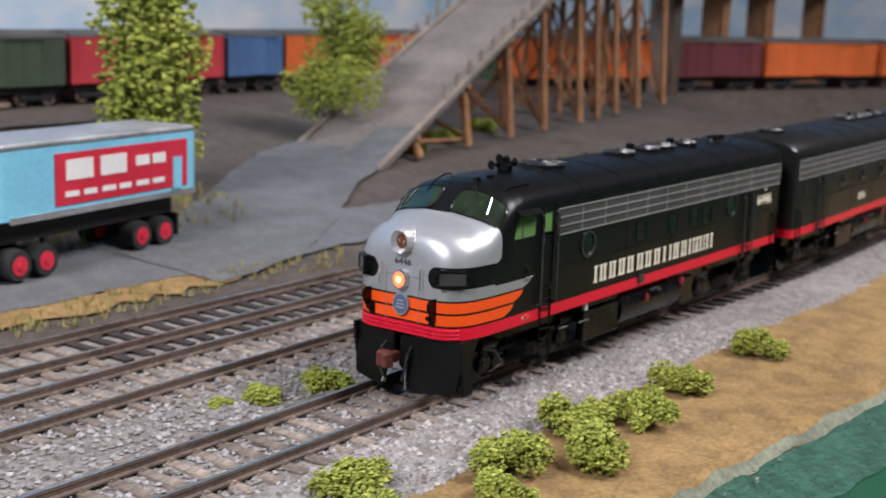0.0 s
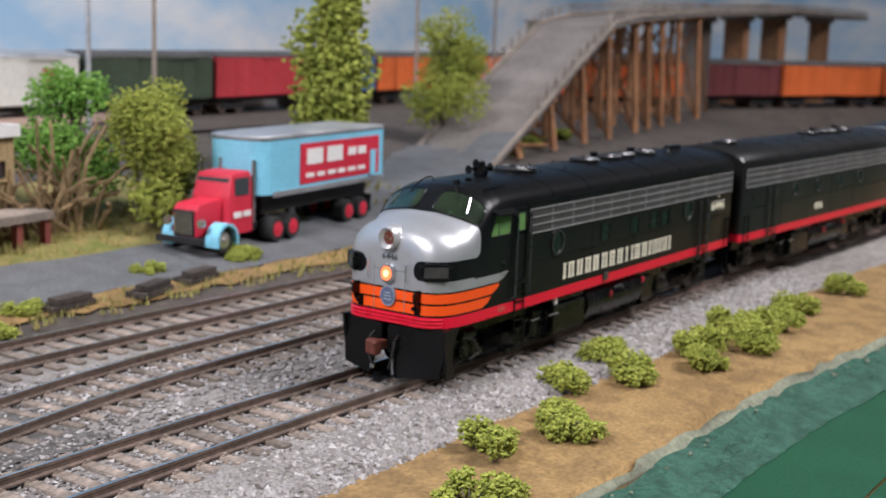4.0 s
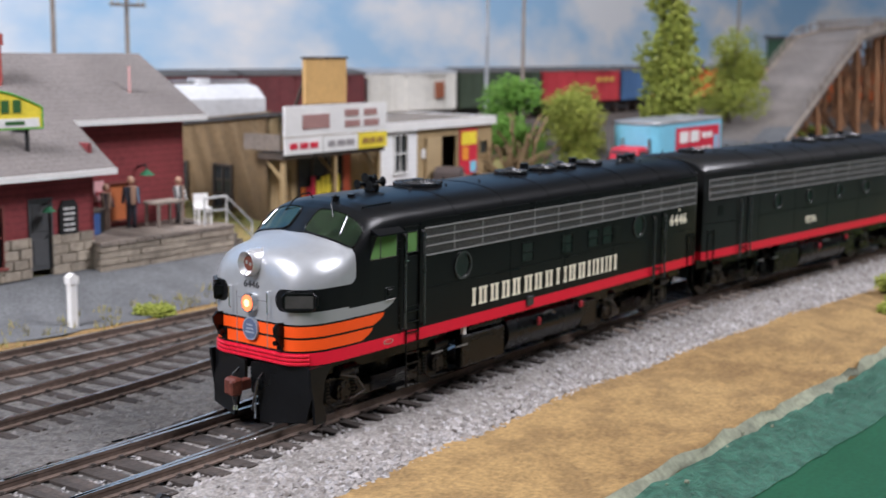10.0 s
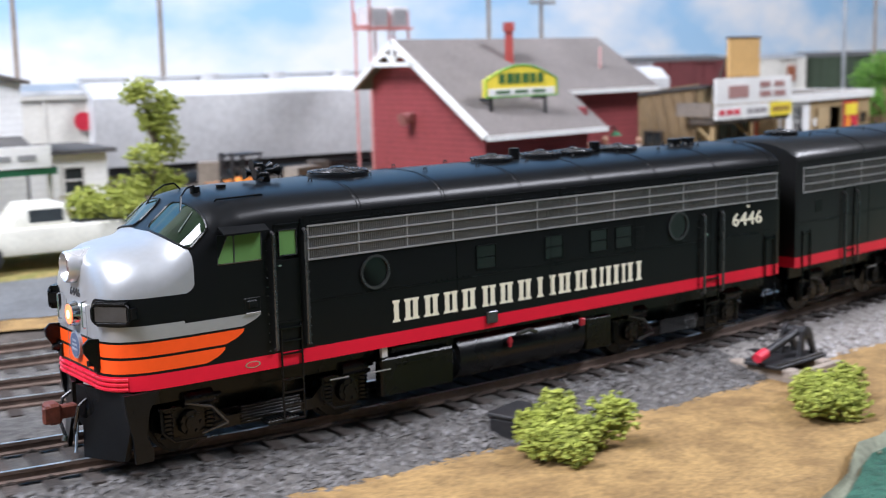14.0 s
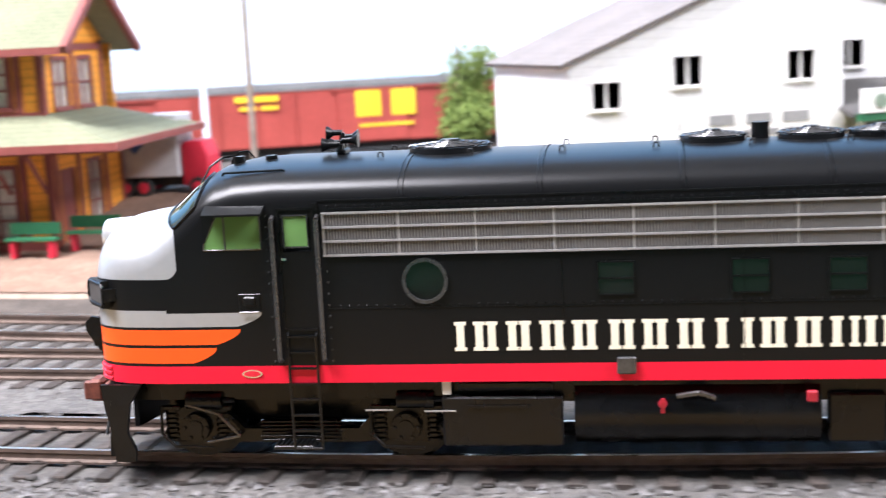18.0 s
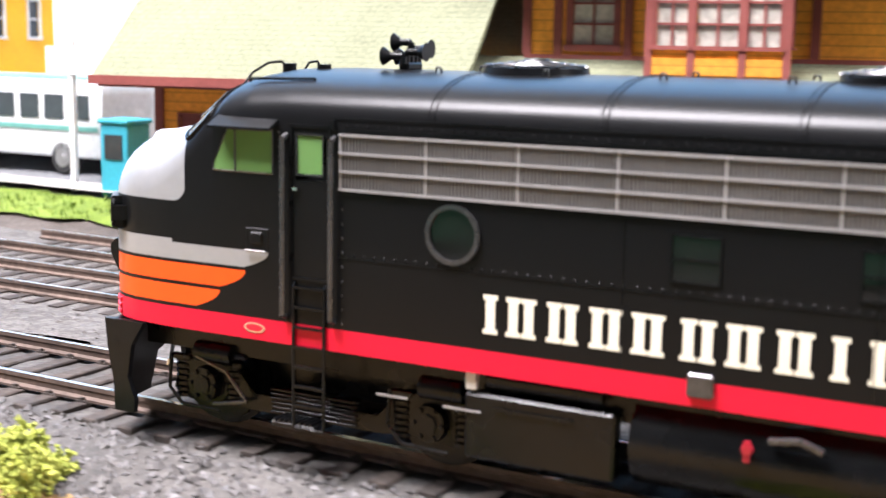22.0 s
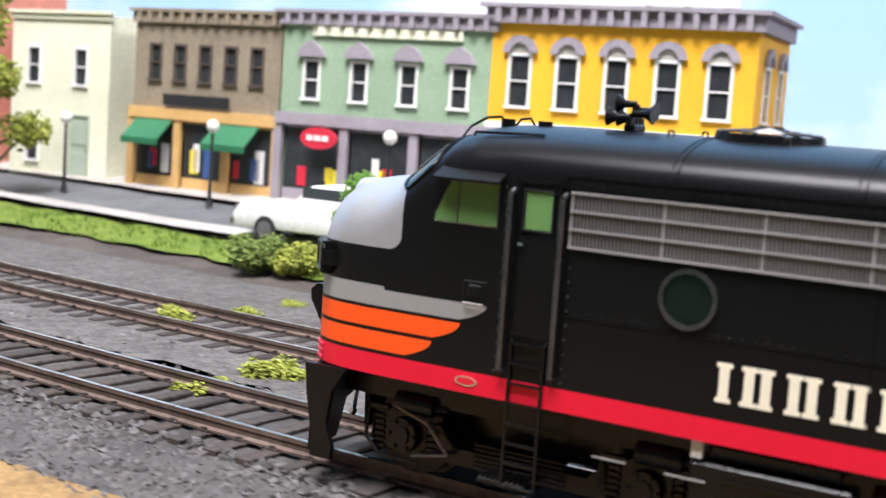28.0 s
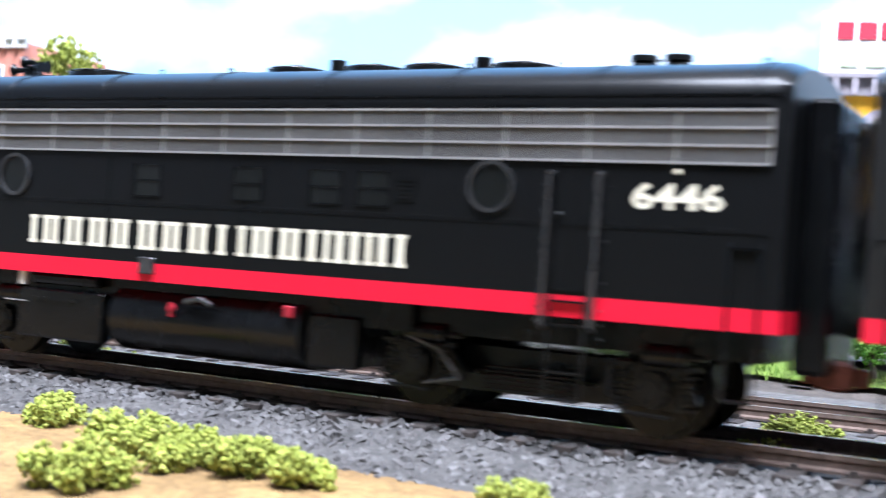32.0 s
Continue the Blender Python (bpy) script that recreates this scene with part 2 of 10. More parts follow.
def lumps(X, Y, size, seed=0.0):
    """A cheap smooth noise on a plane, about -1 to 1."""
    a, b = X / size + seed * 3.1, Y / size - seed * 1.7
    return (np.sin(a * 1.3 + 1.7 * np.sin(b * 0.9 + seed)) + np.sin(b * 1.7 + 1.3 * np.sin(a * 1.1 + 2 * seed)) + np.sin((a + b) * 2.3 + seed)) / 3


def ground_z(X, Y, D=None):
    """The lie of the land."""
    X, Y = np.asarray(X, float), np.asarray(Y, float)
    D = dist_main(X, Y) if D is None else D
    z = -4.2 + 0.35 * lumps(X, Y, 23) + 0.2 * lumps(X, Y, 7, 2)
    z = z + np.clip((-D - 17) / 10, 0, 1) * -2.2
    z = z + np.clip((-D - 44) / 14, 0, 1) * -1.5
    east = np.clip((X - 130) / 150, 0, 1)
    z = z + 18 * np.clip((D - 90) / 140, 0, 1) + 12 * np.clip((D - 230) / 110, 0, 1) * east - 12 * np.clip((D - 330) / 70, 0, 1) * (1 - east)
    z = z + 5.5 * np.clip((D - 114) / 16, 0, 1) * np.clip((X - 90) / 50, 0, 1) * np.clip((390 - X) / 60, 0, 1) * np.clip((260 - D) / 60, 0, 1)
    return z


def sheet(name, xs, ys, zf, mat, parent=None, keep=None, label=""):
    X, Y = np.meshgrid(xs, ys, indexing="ij")
    D = dist_main(X, Y)
    Z = zf(X, Y, D)
    n, m = X.shape
    idx = np.arange(n * m).reshape(n, m)
    q = np.stack([idx[:-1, :-1], idx[1:, :-1], idx[1:, 1:], idx[:-1, 1:]], -1).reshape(-1, 4)
    if keep is not None:
        ok = keep(X, Y, D)
        ok = (ok[:-1, :-1] & ok[1:, :-1] & ok[1:, 1:] & ok[:-1, 1:]).reshape(-1)
        q = q[ok]
    me = bpy.data.meshes.new(name)
    me.from_pydata((np.stack([X, Y, Z], -1).reshape(-1, 3) * U).tolist(), [], q.tolist())
    me.materials.append(mat)
    me.polygons.foreach_set("use_smooth", [True] * len(me.polygons))
    ob = new(name, me)
    if parent is not None:
        ob.parent = parent
    return ob


def ribbon(name, line, lo, hi, z, mat, rows=3, wob=0.0, zf=None, parent=None):
    """A strip of ground along a line, from lo to hi millimetres to its far side."""
    T = np.gradient(line, axis=0)
    T = T / np.hypot(*T.T)[:, None]
    N = np.stack([T[:, 1], -T[:, 0]], -1)
    verts, n = [], len(line)
    rng = np.random.RandomState(len(line))
    for k in range(rows + 1):
        d = lo + (hi - lo) * k / rows
        w = rng.uniform(-wob, wob, n) if wob and k in (0, rows) else 0
        p = line + N * (d + w)[:, None] if wob and k in (0, rows) else line + N * d
        zz = np.zeros(n) + (z(p[:, 0], p[:, 1], k / rows) if callable(z) else float(z))
        verts.append(np.c_[p, zz])
    v = np.concatenate(verts)
    q = []
    for k in range(rows):
        a = np.arange(n - 1) + k * n
        q.append(np.stack([a, a + 1, a + 1 + n, a + n], -1))
    me = bpy.data.meshes.new(name)
    me.from_pydata((v * U).tolist(), [], np.concatenate(q).tolist())
    me.materials.append(mat)
    me.polygons.foreach_set("use_smooth", [True] * len(me.polygons))
    ob = new(name, me)
    if parent is not None:
        ob.parent = parent
    bm = bmesh.new()
    bm.from_mesh(me)
    bmesh.ops.recalc_face_normals(bm, faces=bm.faces)
    if sum(f.normal.z for f in bm.faces) < 0:
        bmesh.ops.reverse_faces(bm, faces=bm.faces)
    bm.to_mesh(me)
    bm.free()
    return ob


def stones(name, P, size, mat, parent=None, seed=1):
    """Many small broken stones in one mesh: P is an array of places in millimetres."""
    rng = np.random.RandomState(seed)
    n = len(P)
    base = np.array([(1, 0, 0), (-1, 0, 0), (0, 1, 0), (0, -1, 0), (0, 0, 1), (0, 0, -1)], float)
    tri = np.array([(0, 2, 4), (2, 1, 4), (1, 3, 4), (3, 0, 4), (2, 0, 5), (1, 2, 5), (3, 1, 5), (0, 3, 5)])
    V = np.repeat(base[None], n, 0) * rng.uniform(0.55, 1.15, (n, 6, 1))
    a, b = rng.uniform(0, 6.28, n), rng.uniform(-0.9, 0.9, n)
    ca, sa, cb, sb = np.cos(a), np.sin(a), np.cos(b), np.sin(b)
    x, y, z = V[..., 0], V[..., 1], V[..., 2]
    y, z = cb[:, None] * y - sb[:, None] * z, sb[:, None] * y + cb[:, None] * z
    x, y = ca[:, None] * x - sa[:, None] * y, sa[:, None] * x + ca[:, None] * y
    r = size * rng.uniform(0.55, 1.25, n)
    V = np.stack([x, y, z * 0.8], -1) * r[:, None, None] + P[:, None]
    F = (tri[None] + 6 * np.arange(n)[:, None, None]).reshape(-1, 3)
    me = bpy.data.meshes.new(name)
    me.from_pydata((V.reshape(-1, 3) * U).tolist(), [], F.tolist())
    me.materials.append(mat)
    ob = new(name, me)
    if parent is not None:
        ob.parent = parent
    return ob


def isle_mat(name, cols, rough=0.85, spread=0.35):
    """Loose stuff in one mesh, each grain with a shade of its own."""
    m, nt, bs = principled(name)
    g = nt.nodes.new("ShaderNodeNewGeometry")
    n = len(cols)
    c = ramp(nt, g.outputs["Random Per Island"], [(i / max(1, n - 1), q) for i, q in enumerate(cols)])
    a = noise_tex(nt, 1500, 3)
    out = mixed(nt, spread, c.outputs["Color"], ramp(nt, a.outputs["Fac"], [(0.3, (0.35,) * 3), (0.7, (1.3,) * 3)]).outputs["Color"], "MULTIPLY")
    nt.links.new(out, bs.inputs["Base Color"])
    bs.inputs["Roughness"].default_value = rough
    return m


def ground_mat(name, cols, scales=(25, 160, 900), rough=0.95, rel=0.5, dist=0.0006):
    m, nt, bs = principled(name)
    a, b, c = noise_tex(nt, scales[0], 4), noise_tex(nt, scales[1], 5), noise_tex(nt, scales[2], 4)
    big = ramp(nt, a.outputs["Fac"], [(0.35, cols[0]), (0.65, cols[1])]).outputs["Color"]
    mid = ramp(nt, b.outputs["Fac"], [(0.42, cols[2]), (0.58, cols[1])]).outputs["Color"]
    out = mixed(nt, 0.45, big, mid)
    out = mixed(nt, 0.7, out, ramp(nt, c.outputs["Fac"], [(0.3, (0.5,) * 3), (0.7, (1.35,) * 3)]).outputs["Color"], "MULTIPLY")
    nt.links.new(out, bs.inputs["Base Color"])
    bs.inputs["Roughness"].default_value = rough
    bump(nt, bs, c.outputs["Fac"], rel, dist)
    return m


TAN = ground_mat("tan_ground_cover", [(0.215, 0.128, 0.044), (0.31, 0.198, 0.076), (0.13, 0.078, 0.031)], (14, 110, 900))
DIRT = ground_mat("grey_brown_yard_dirt", [(0.055, 0.045, 0.037), (0.092, 0.076, 0.064), (0.040, 0.032, 0.026)])
BALLAST = ground_mat("grey_ballast_bed", [(0.20, 0.185, 0.17), (0.31, 0.29, 0.27), (0.135, 0.12, 0.105)], (40, 350, 1400), 0.95, 0.8, 0.001)
CINDER = ground_mat("dark_cinder_bed", [(0.085, 0.078, 0.072), (0.15, 0.14, 0.13), (0.05, 0.046, 0.042)], (40, 350, 1400), 0.95, 0.8, 0.001)
ASPHALT = ground_mat("worn_asphalt", [(0.105, 0.11, 0.115), (0.135, 0.14, 0.145), (0.09, 0.092, 0.095)], (18, 90, 1200), 0.9, 0.25, 0.0003)
GRASS = ground_mat("short_grass_and_dirt", [(0.16, 0.16, 0.035), (0.26, 0.19, 0.07), (0.09, 0.13, 0.02)])
BRIGHT_GRASS = ground_mat("bright_green_verge", [(0.102, 0.162, 0.012), (0.144, 0.198, 0.024), (0.072, 0.120, 0.009)])
PLAT = ground_mat("brown_platform_boards", [(0.19, 0.115, 0.082), (0.25, 0.16, 0.115), (0.155, 0.095, 0.065)], (20, 120, 900), 0.9, 0.2)
GREEN_EDGE = ground_mat("rough_green_edge", [(0.010, 0.075, 0.045), (0.035, 0.13, 0.085), (0.008, 0.05, 0.03)], (60, 240, 700), 0.6, 0.9, 0.002)
GREEN_BOARD = ground_mat("green_fascia_paint", [(0.011, 0.072, 0.034), (0.014, 0.083, 0.041), (0.010, 0.064, 0.030)], (8, 60, 900), 0.45, 0.06, 0.0002)
WHITE_CRUST = surf("pale_plaster_crust", (0.19, 0.20, 0.14), 0.9, 0, 700, 90, 0.3, 0.4)
RAIL_SIDE = surf("rusty_rail", (0.14, 0.10, 0.08), 0.65, 0.3, 800, 60, 0.3, 0.1)
RAIL_TOP = surf("polished_rail_head", (0.55, 0.53, 0.50), 0.28, 0.9, 900, 40, 0.2, 0.02)
TIE_PALE = surf("sun_bleached_tie", (0.22, 0.178, 0.145), 0.9, 0, 900, 200, 0.35, 0.3, 0.0004, 0.35)
TIE_WOOD = surf("weathered_tie", (0.048, 0.038, 0.032), 0.9, 0, 900, 200, 0.35, 0.3, 0.0004, 0.35)
TIE_DARK = surf("dark_tie", (0.030, 0.022, 0.018), 0.9, 0, 900, 200, 0.35, 0.3, 0.0004, 0.3)


def line_xy(pts, step=4.0):
    return smooth_line([(x, y) for x, y in pts], step)


def offset_line(line, d):
    T = np.gradient(line, axis=0)
    T = T / np.hypot(*T.T)[:, None]
    return line + np.stack([T[:, 1], -T[:, 0]], -1) * d


def rail_mesh(name, line, parent, z_top=0.0):
    """A rail along a line: rusty web and foot, polished head."""
    prof = [(-0.95, -2.1), (0.95, -2.1), (0.95, -1.75), (0.25, -1.5), (0.25, -0.75), (0.42, -0.6), (0.42, 0.0), (-0.42, 0.0), (-0.42, -0.6), (-0.25, -0.75), (-0.25, -1.5), (-0.95, -1.75)]
    T = np.gradient(line, axis=0)
    T = T / np.hypot(*T.T)[:, None]
    N = np.stack([T[:, 1], -T[:, 0]], -1)
    n, k = len(line), len(prof)
    V = np.concatenate([np.c_[line + N * a, np.full(n, b + z_top)] for a, b in prof])
    F, mi = [], []
    for j in range(k):
        a = np.arange(n - 1) + j * n
        b = np.arange(n - 1) + ((j + 1) % k) * n
        F.append(np.stack([a, b, b + 1, a + 1], -1))
        mi += [1 if j == 6 else 0] * (n - 1)
    me = bpy.data.meshes.new(name)
    me.from_pydata((V * U).tolist(), [], np.concatenate(F).tolist())
    me.materials.append(RAIL_SIDE)
    me.materials.append(RAIL_TOP)
    me.polygons.foreach_set("material_index", mi)
    bm = bmesh.new()
    bm.from_mesh(me)
    bmesh.ops.recalc_face_normals(bm, faces=bm.faces)
    bm.to_mesh(me)
    bm.free()
    ob = new(name, me)
    ob.parent = parent
    return ob


TIE_MESHES = []


def tie_mesh(seed, mat):
    rng = random.Random(seed)
    bm = B()
    box(bm, -1.3, 1.3, -14.6 + rng.uniform(-0.6, 0.6), 14.6 + rng.uniform(-0.6, 0.6), -4.2, -2.1, 0.18)
    for v in bm.verts:
        v.co.x += rng.uniform(-0.12, 0.12)
        v.co.z += rng.uniform(-0.08, 0.08)
    for s in (-1, 1):
        box(bm, -0.9, 0.9, s * 8.25 - 1.5, s * 8.25 + 1.5, -2.1, -1.85)
        for q in (-1.2, 1.2):
            box(bm, -0.35, 0.35, s * 8.25 + q - 0.3, s * 8.25 + q + 0.3, -1.85, -1.45)
    bmesh.ops.scale(bm, vec=(U, U, U), verts=bm.verts)
    me = bpy.data.meshes.new("tie")
    bm.to_mesh(me)
    bm.free()
    me.materials.append(mat)
    return me


def track(label, line, ties, dark=False, pitch=6.4, skip=None):
    t = thing("railway_track", 0, 0, 0, 0, label, "railway track", "", "structure")
    for d in (-8.25, 8.25):
        rail_mesh("rail", offset_line(line, d), t)
    S = np.r_[0, np.cumsum(np.hypot(*np.diff(line, axis=0).T))]
    T = np.gradient(line, axis=0)
    meshes = [tie_mesh(k, TIE_DARK if dark else TIE_WOOD) for k in range(5)]
    pale = meshes if dark else [tie_mesh(k + 50, TIE_PALE) for k in range(5)]
    rng = random.Random(int(S[-1]))
    n = int(S[-1] / pitch)
    rest = B()
    for i in range(n):
        s = (i + 0.5) * pitch
        x, y = float(np.interp(s, S, line[:, 0])), float(np.interp(s, S, line[:, 1]))
        a = math.degrees(math.atan2(float(np.interp(s, S, T[:, 1])), float(np.interp(s, S, T[:, 0]))))
        m = at(x, y, 0, a + rng.uniform(-1.2, 1.2))
        if ties(x):
            piece("tie", (pale if x > 330 + rng.uniform(-30, 30) else meshes)[rng.randrange(5)], t, m)
        else:
            vs = box(rest, -1.3, 1.3, -14.6, 14.6, -4.2, -2.1)
            m2 = Matrix.Translation((x, y, 0)) @ Matrix.Rotation(radians(a), 4, "Z")
            bmesh.ops.transform(rest, matrix=m2, verts=vs)
    if len(rest.verts):
        o = part("far_ties", rest, TIE_DARK if dark else TIE_WOOD, t)
        tagged(o, kind="stuff")
    else:
        rest.free()
    return t

# ---- ground, tracks and verges ----
def gz(x, y):
    return float(ground_z(np.array([x]), np.array([y]))[0])


EDGE = line_xy([(1500, -130), (900, -82), (680, -64), (583, -54), (514, -50), (400, -53), (330, -57), (264, -61), (200, -67), (130, -70), (92, -84), (0, -112), (-150, -130), (-400, -70), (-700, 100), (-1000, 330), (-1300, 560)], 6)


def edge_y(X):
    return np.interp(-X, -EDGE[:, 0], EDGE[:, 1])


def land(X, Y, D):
    return ground_z(X, Y, D)


xs = np.concatenate([np.arange(-1500, -900, 30), np.arange(-900, 760, 9), np.arange(760, 2300, 40)])
ys = np.concatenate([np.arange(-160, 420, 9), np.arange(420, 1150, 40)])
ground = tagged(sheet("ground", xs, ys, lambda X, Y, D: ground_z(X, Y, D) - 0.5 - np.where(Y < edge_y(X) + 6, 12, 0), DIRT), "grey-brown dirt ground of the model landscape", "ground", "", "structure")

near_run = line_xy([main_at(s_of_x(x)) for x in range(1300, -1000, -40)], 5)
tan = ribbon("tan_verge", near_run, -27, -110, lambda x, y, f: ground_z(x, y) + 0.35 - np.where(y < edge_y(x) + 1.5, 6, 0), TAN, 30)
tagged(tan, "sandy tan ground cover beside the ballast", "ground", "", "structure")
bed = ribbon("ballast_bed", near_run[near_run[:, 0] > 140], -31, 105, lambda x, y, f: np.where(f < 0.12, -6.6 + 35 * f, -2.9) + 0.25 * lumps(x, y, 5) - np.clip((f - 0.9) * 30, 0, 3), BALLAST, 34, 1.6)
tagged(bed, "pale grey crushed-stone ballast bed under the tracks", "ballast", "", "structure")
dark_bed = ribbon("cinder_bed", line_xy([main_at(s_of_x(x)) for x in range(410, -1000, -30)], 5), 16, 106, lambda x, y, f: -2.35 + 0.2 * lumps(x, y, 6) - np.clip((f - 0.92) * 40, 0, 3), CINDER, 14, 2.5)
tagged(dark_bed, "dark cinder ballast round the siding", "ballast", "", "structure")

shoulder = ribbon("dark_ballast_bed", line_xy([main_at(s_of_x(x)) for x in range(-380, -1000, -30)], 5), -36, 16.5, lambda x, y, f: np.where(f < 0.4, -7.6 + 12 * f, -2.8) + 0.25 * lumps(x, y, 5), surf("grey_ballast_ground", (0.07, 0.066, 0.062), 0.95, 0, 900, 120, 0.35, 0.6, 0.0008), 12, 1.2)
tagged(shoulder, "mid-grey crushed-stone ballast bed", "ballast", "", "structure")

mid_bed = ribbon("grey_ballast_bed", line_xy([main_at(s_of_x(x)) for x in range(170, -410, -30)], 5), -30, 16.5, lambda x, y, f: np.where(f < 0.35, -6.3 + 10.4 * f, -2.68) + 0.25 * lumps(x, y, 5), surf("grey_brown_ballast_ground", (0.085, 0.079, 0.073), 0.95, 0, 900, 120, 0.35, 0.6, 0.0008), 14, 1.2)
tagged(mid_bed, "grey-brown crushed-stone ballast bed", "ballast", "", "structure")

# the cut edge of the scenery: pale crust, rough green slope, then the flat green board
crust = ribbon("plaster_crust", EDGE, 0.8, -1.4, lambda x, y, f: -6.9 - 2.2 * f + 0.8 * lumps(x, y, 4) + 0.5 * lumps(x, y, 1.7, 3), WHITE_CRUST, 3, 1.1)
tagged(crust, "pale chipped plaster crust along the scenery edge", "edge", "", "structure")
slope = ribbon("green_edge", EDGE, -1.4, -17, lambda x, y, f: -8.4 - 2.6 * f + 0.8 * lumps(x, y, 3.1) * (1 - f) + 0.5 * lumps(x, y, 1.3, 3) * (1 - f), GREEN_EDGE, 12, 0.6)
tagged(slope, "rough dark green painted edge of the layout", "edge", "", "structure")
for k, (a, b) in enumerate(((-16.6, -40), (-40.3, -260))):
    strip = ribbon("fascia_board", EDGE, a, b, -11.2 - 0.5 * k, GREEN_BOARD, 2)
    tagged(strip, "smooth green painted fascia board", "fascia", "", "structure")
rng = np.random.RandomState(3)
pick = rng.randint(0, len(EDGE), 260)
pts = np.c_[EDGE[pick] + rng.uniform(-3, 3, (260, 2)) + [0, -3], np.full(260, -8.3)]
tagged(stones("plaster_chips", pts, 0.7, WHITE_CRUST, None, 7), "small pale plaster chips on the green edge", "chips", "", "stuff")

# tracks
line_main = line_xy([main_at(s_of_x(x)) for x in range(1500, -1080, -30)], 5)
track("main line track with weathered ties and shiny rail heads", line_main, lambda x: -820 < x < 700)
line_div = line_xy([main_at(s_of_x(x), d) for x, d in ((150, 0), (200, 2.5), (250, 9), (300, 19), (350, 29), (400, 38), (450, 44), (520, 47), (620, 48), (760, 50), (950, 52), (1250, 55))], 5)
track("siding track that leaves the main line at a turnout", line_div, lambda x: 180 < x < 640)
line_third = line_xy([main_at(s_of_x(x), d) for x, d in ((1250, 84), (950, 82), (700, 80), (560, 79), (400, 78), (300, 80), (200, 82), (100, 86), (0, 84), (-150, 78), (-300, 80), (-480, 82))], 5)
track("yard track along the road with dark ties", line_third, lambda x: 60 < x < 560)
line_inner = line_xy([main_at(s_of_x(x), d) for x, d in ((400, 78), (350, 75), (300, 66), (250, 56), (200, 50), (120, 48), (0, 48), (-200, 48), (-400, 48), (-600, 48), (-800, 48), (-1000, 48))], 5)
track("second track beside the main line with dark ties", line_inner, lambda x: -820 < x < -500 or 60 < x < 300, True)

# loose ballast that can be seen stone by stone
ROCKS = isle_mat("ballast_stones", [(0.11, 0.094, 0.084), (0.33, 0.308, 0.29), (0.23, 0.21, 0.198), (0.46, 0.44, 0.43), (0.17, 0.155, 0.145), (0.37, 0.36, 0.36)])
GREY_ROCKS = isle_mat("grey_brown_stones", [(0.045, 0.041, 0.038), (0.135, 0.127, 0.12), (0.088, 0.081, 0.077), (0.19, 0.183, 0.18), (0.064, 0.059, 0.056), (0.145, 0.141, 0.141)])
MID_ROCKS = isle_mat("grey_ballast_stones", [(0.035, 0.032, 0.030), (0.105, 0.099, 0.095), (0.066, 0.061, 0.058), (0.15, 0.143, 0.139), (0.050, 0.047, 0.043)])
DARK_ROCKS = isle_mat("dark_ballast_stones", [(0.04, 0.036, 0.033), (0.13, 0.12, 0.11), (0.08, 0.072, 0.068), (0.18, 0.17, 0.165)])


def scatter(n, x0, x1, lo, hi, seed, edge=2.0):
    r = np.random.RandomState(seed)
    x = r.uniform(x0, x1, n)
    d = r.uniform(lo, hi, n)
    s = np.interp(-x, -MAIN[:, 0], MAIN_S)
    px = np.interp(s, MAIN_S, MAIN[:, 0]) + d * np.interp(s, MAIN_S, MAIN_N[:, 0])
    py = np.interp(s, MAIN_S, MAIN[:, 1]) + d * np.interp(s, MAIN_S, MAIN_N[:, 1])
    return px, py, d


def bed_z(d):
    return np.where(d < -14.5, -2.9 + (d + 14.5) * 0.235, -2.7)


for seed, (n, x0, x1, lo, hi, size, mat, nm) in enumerate((
        (11000, 160, 700, -31, -14, 1.05, ROCKS, "ballast_shoulder"), (9500, -60, 170, -42, -14, 0.95, GREY_ROCKS, "ballast_shoulder"), (6500, -420, -60, -34, -14, 0.85, GREY_ROCKS, "ballast_shoulder"),
        (14500, -880, -400, -38, -12, 0.95, MID_ROCKS, "ballast_shoulder"), (5500, 330, 660, 14, 60, 0.85, ROCKS, "ballast_between_tracks"), (6500, 40, 420, 14, 66, 0.8, DARK_ROCKS, "cinders_between_tracks"), (8000, -850, -60, 12, 66, 0.8, DARK_ROCKS, "cinders_between_tracks"), (7000, 300, 700, -13, 13, 0.7, ROCKS, "ballast_in_track"), (2500, 100, 300, -13, 13, 0.6, ROCKS, "ballast_in_track"))):
    px, py, d = scatter(n, x0, x1, lo, hi, 20 + seed)
    tagged(stones(nm, np.c_[px, py, bed_z(d) + 0.1], size, mat, None, seed + 3), "loose crushed-stone ballast", "ballast", "", "stuff")

# road, grass, platform strips
road_line = line_xy([main_at(s_of_x(x), float(np.interp(x, (60, 130, 240, 350, 470, 900), (120, 112, 101, 101, 116, 116)))) for x in range(900, -160, -30)], 6)
road = ribbon("road", road_line, 0, 34, lambda x, y, f: ground_z(x, y) + 0.6, ASPHALT, 8, 1.0)
tagged(road, "worn grey asphalt road beside the yard", "road", "", "structure")
apron = ribbon("ramp_approach", line_xy([(845, 228), (806, 221), (760, 200), (715, 172), (672, 150), (630, 142)], 6), -25, 25, lambda x, y, f: np.maximum(ground_z(x, y) + 0.9, np.where(x > 800, 8 + (x - 806) * 0.40, -20)), ASPHALT, 8, 1.0)
tagged(apron, "asphalt approach that climbs to the ramp", "road", "", "structure")
verge = ribbon("road_verge", road_line[road_line[:, 0] < 650], -10, 1, lambda x, y, f: ground_z(x, y) + 0.4, TAN, 4, 2.5)
tagged(verge, "sandy verge between the yard track and the road", "verge", "", "structure")
lot = ribbon("dirt_lot", road_line[road_line[:, 0] < 610], 33, 124, lambda x, y, f: ground_z(x, y) + 0.3, GRASS, 10, 2.0)
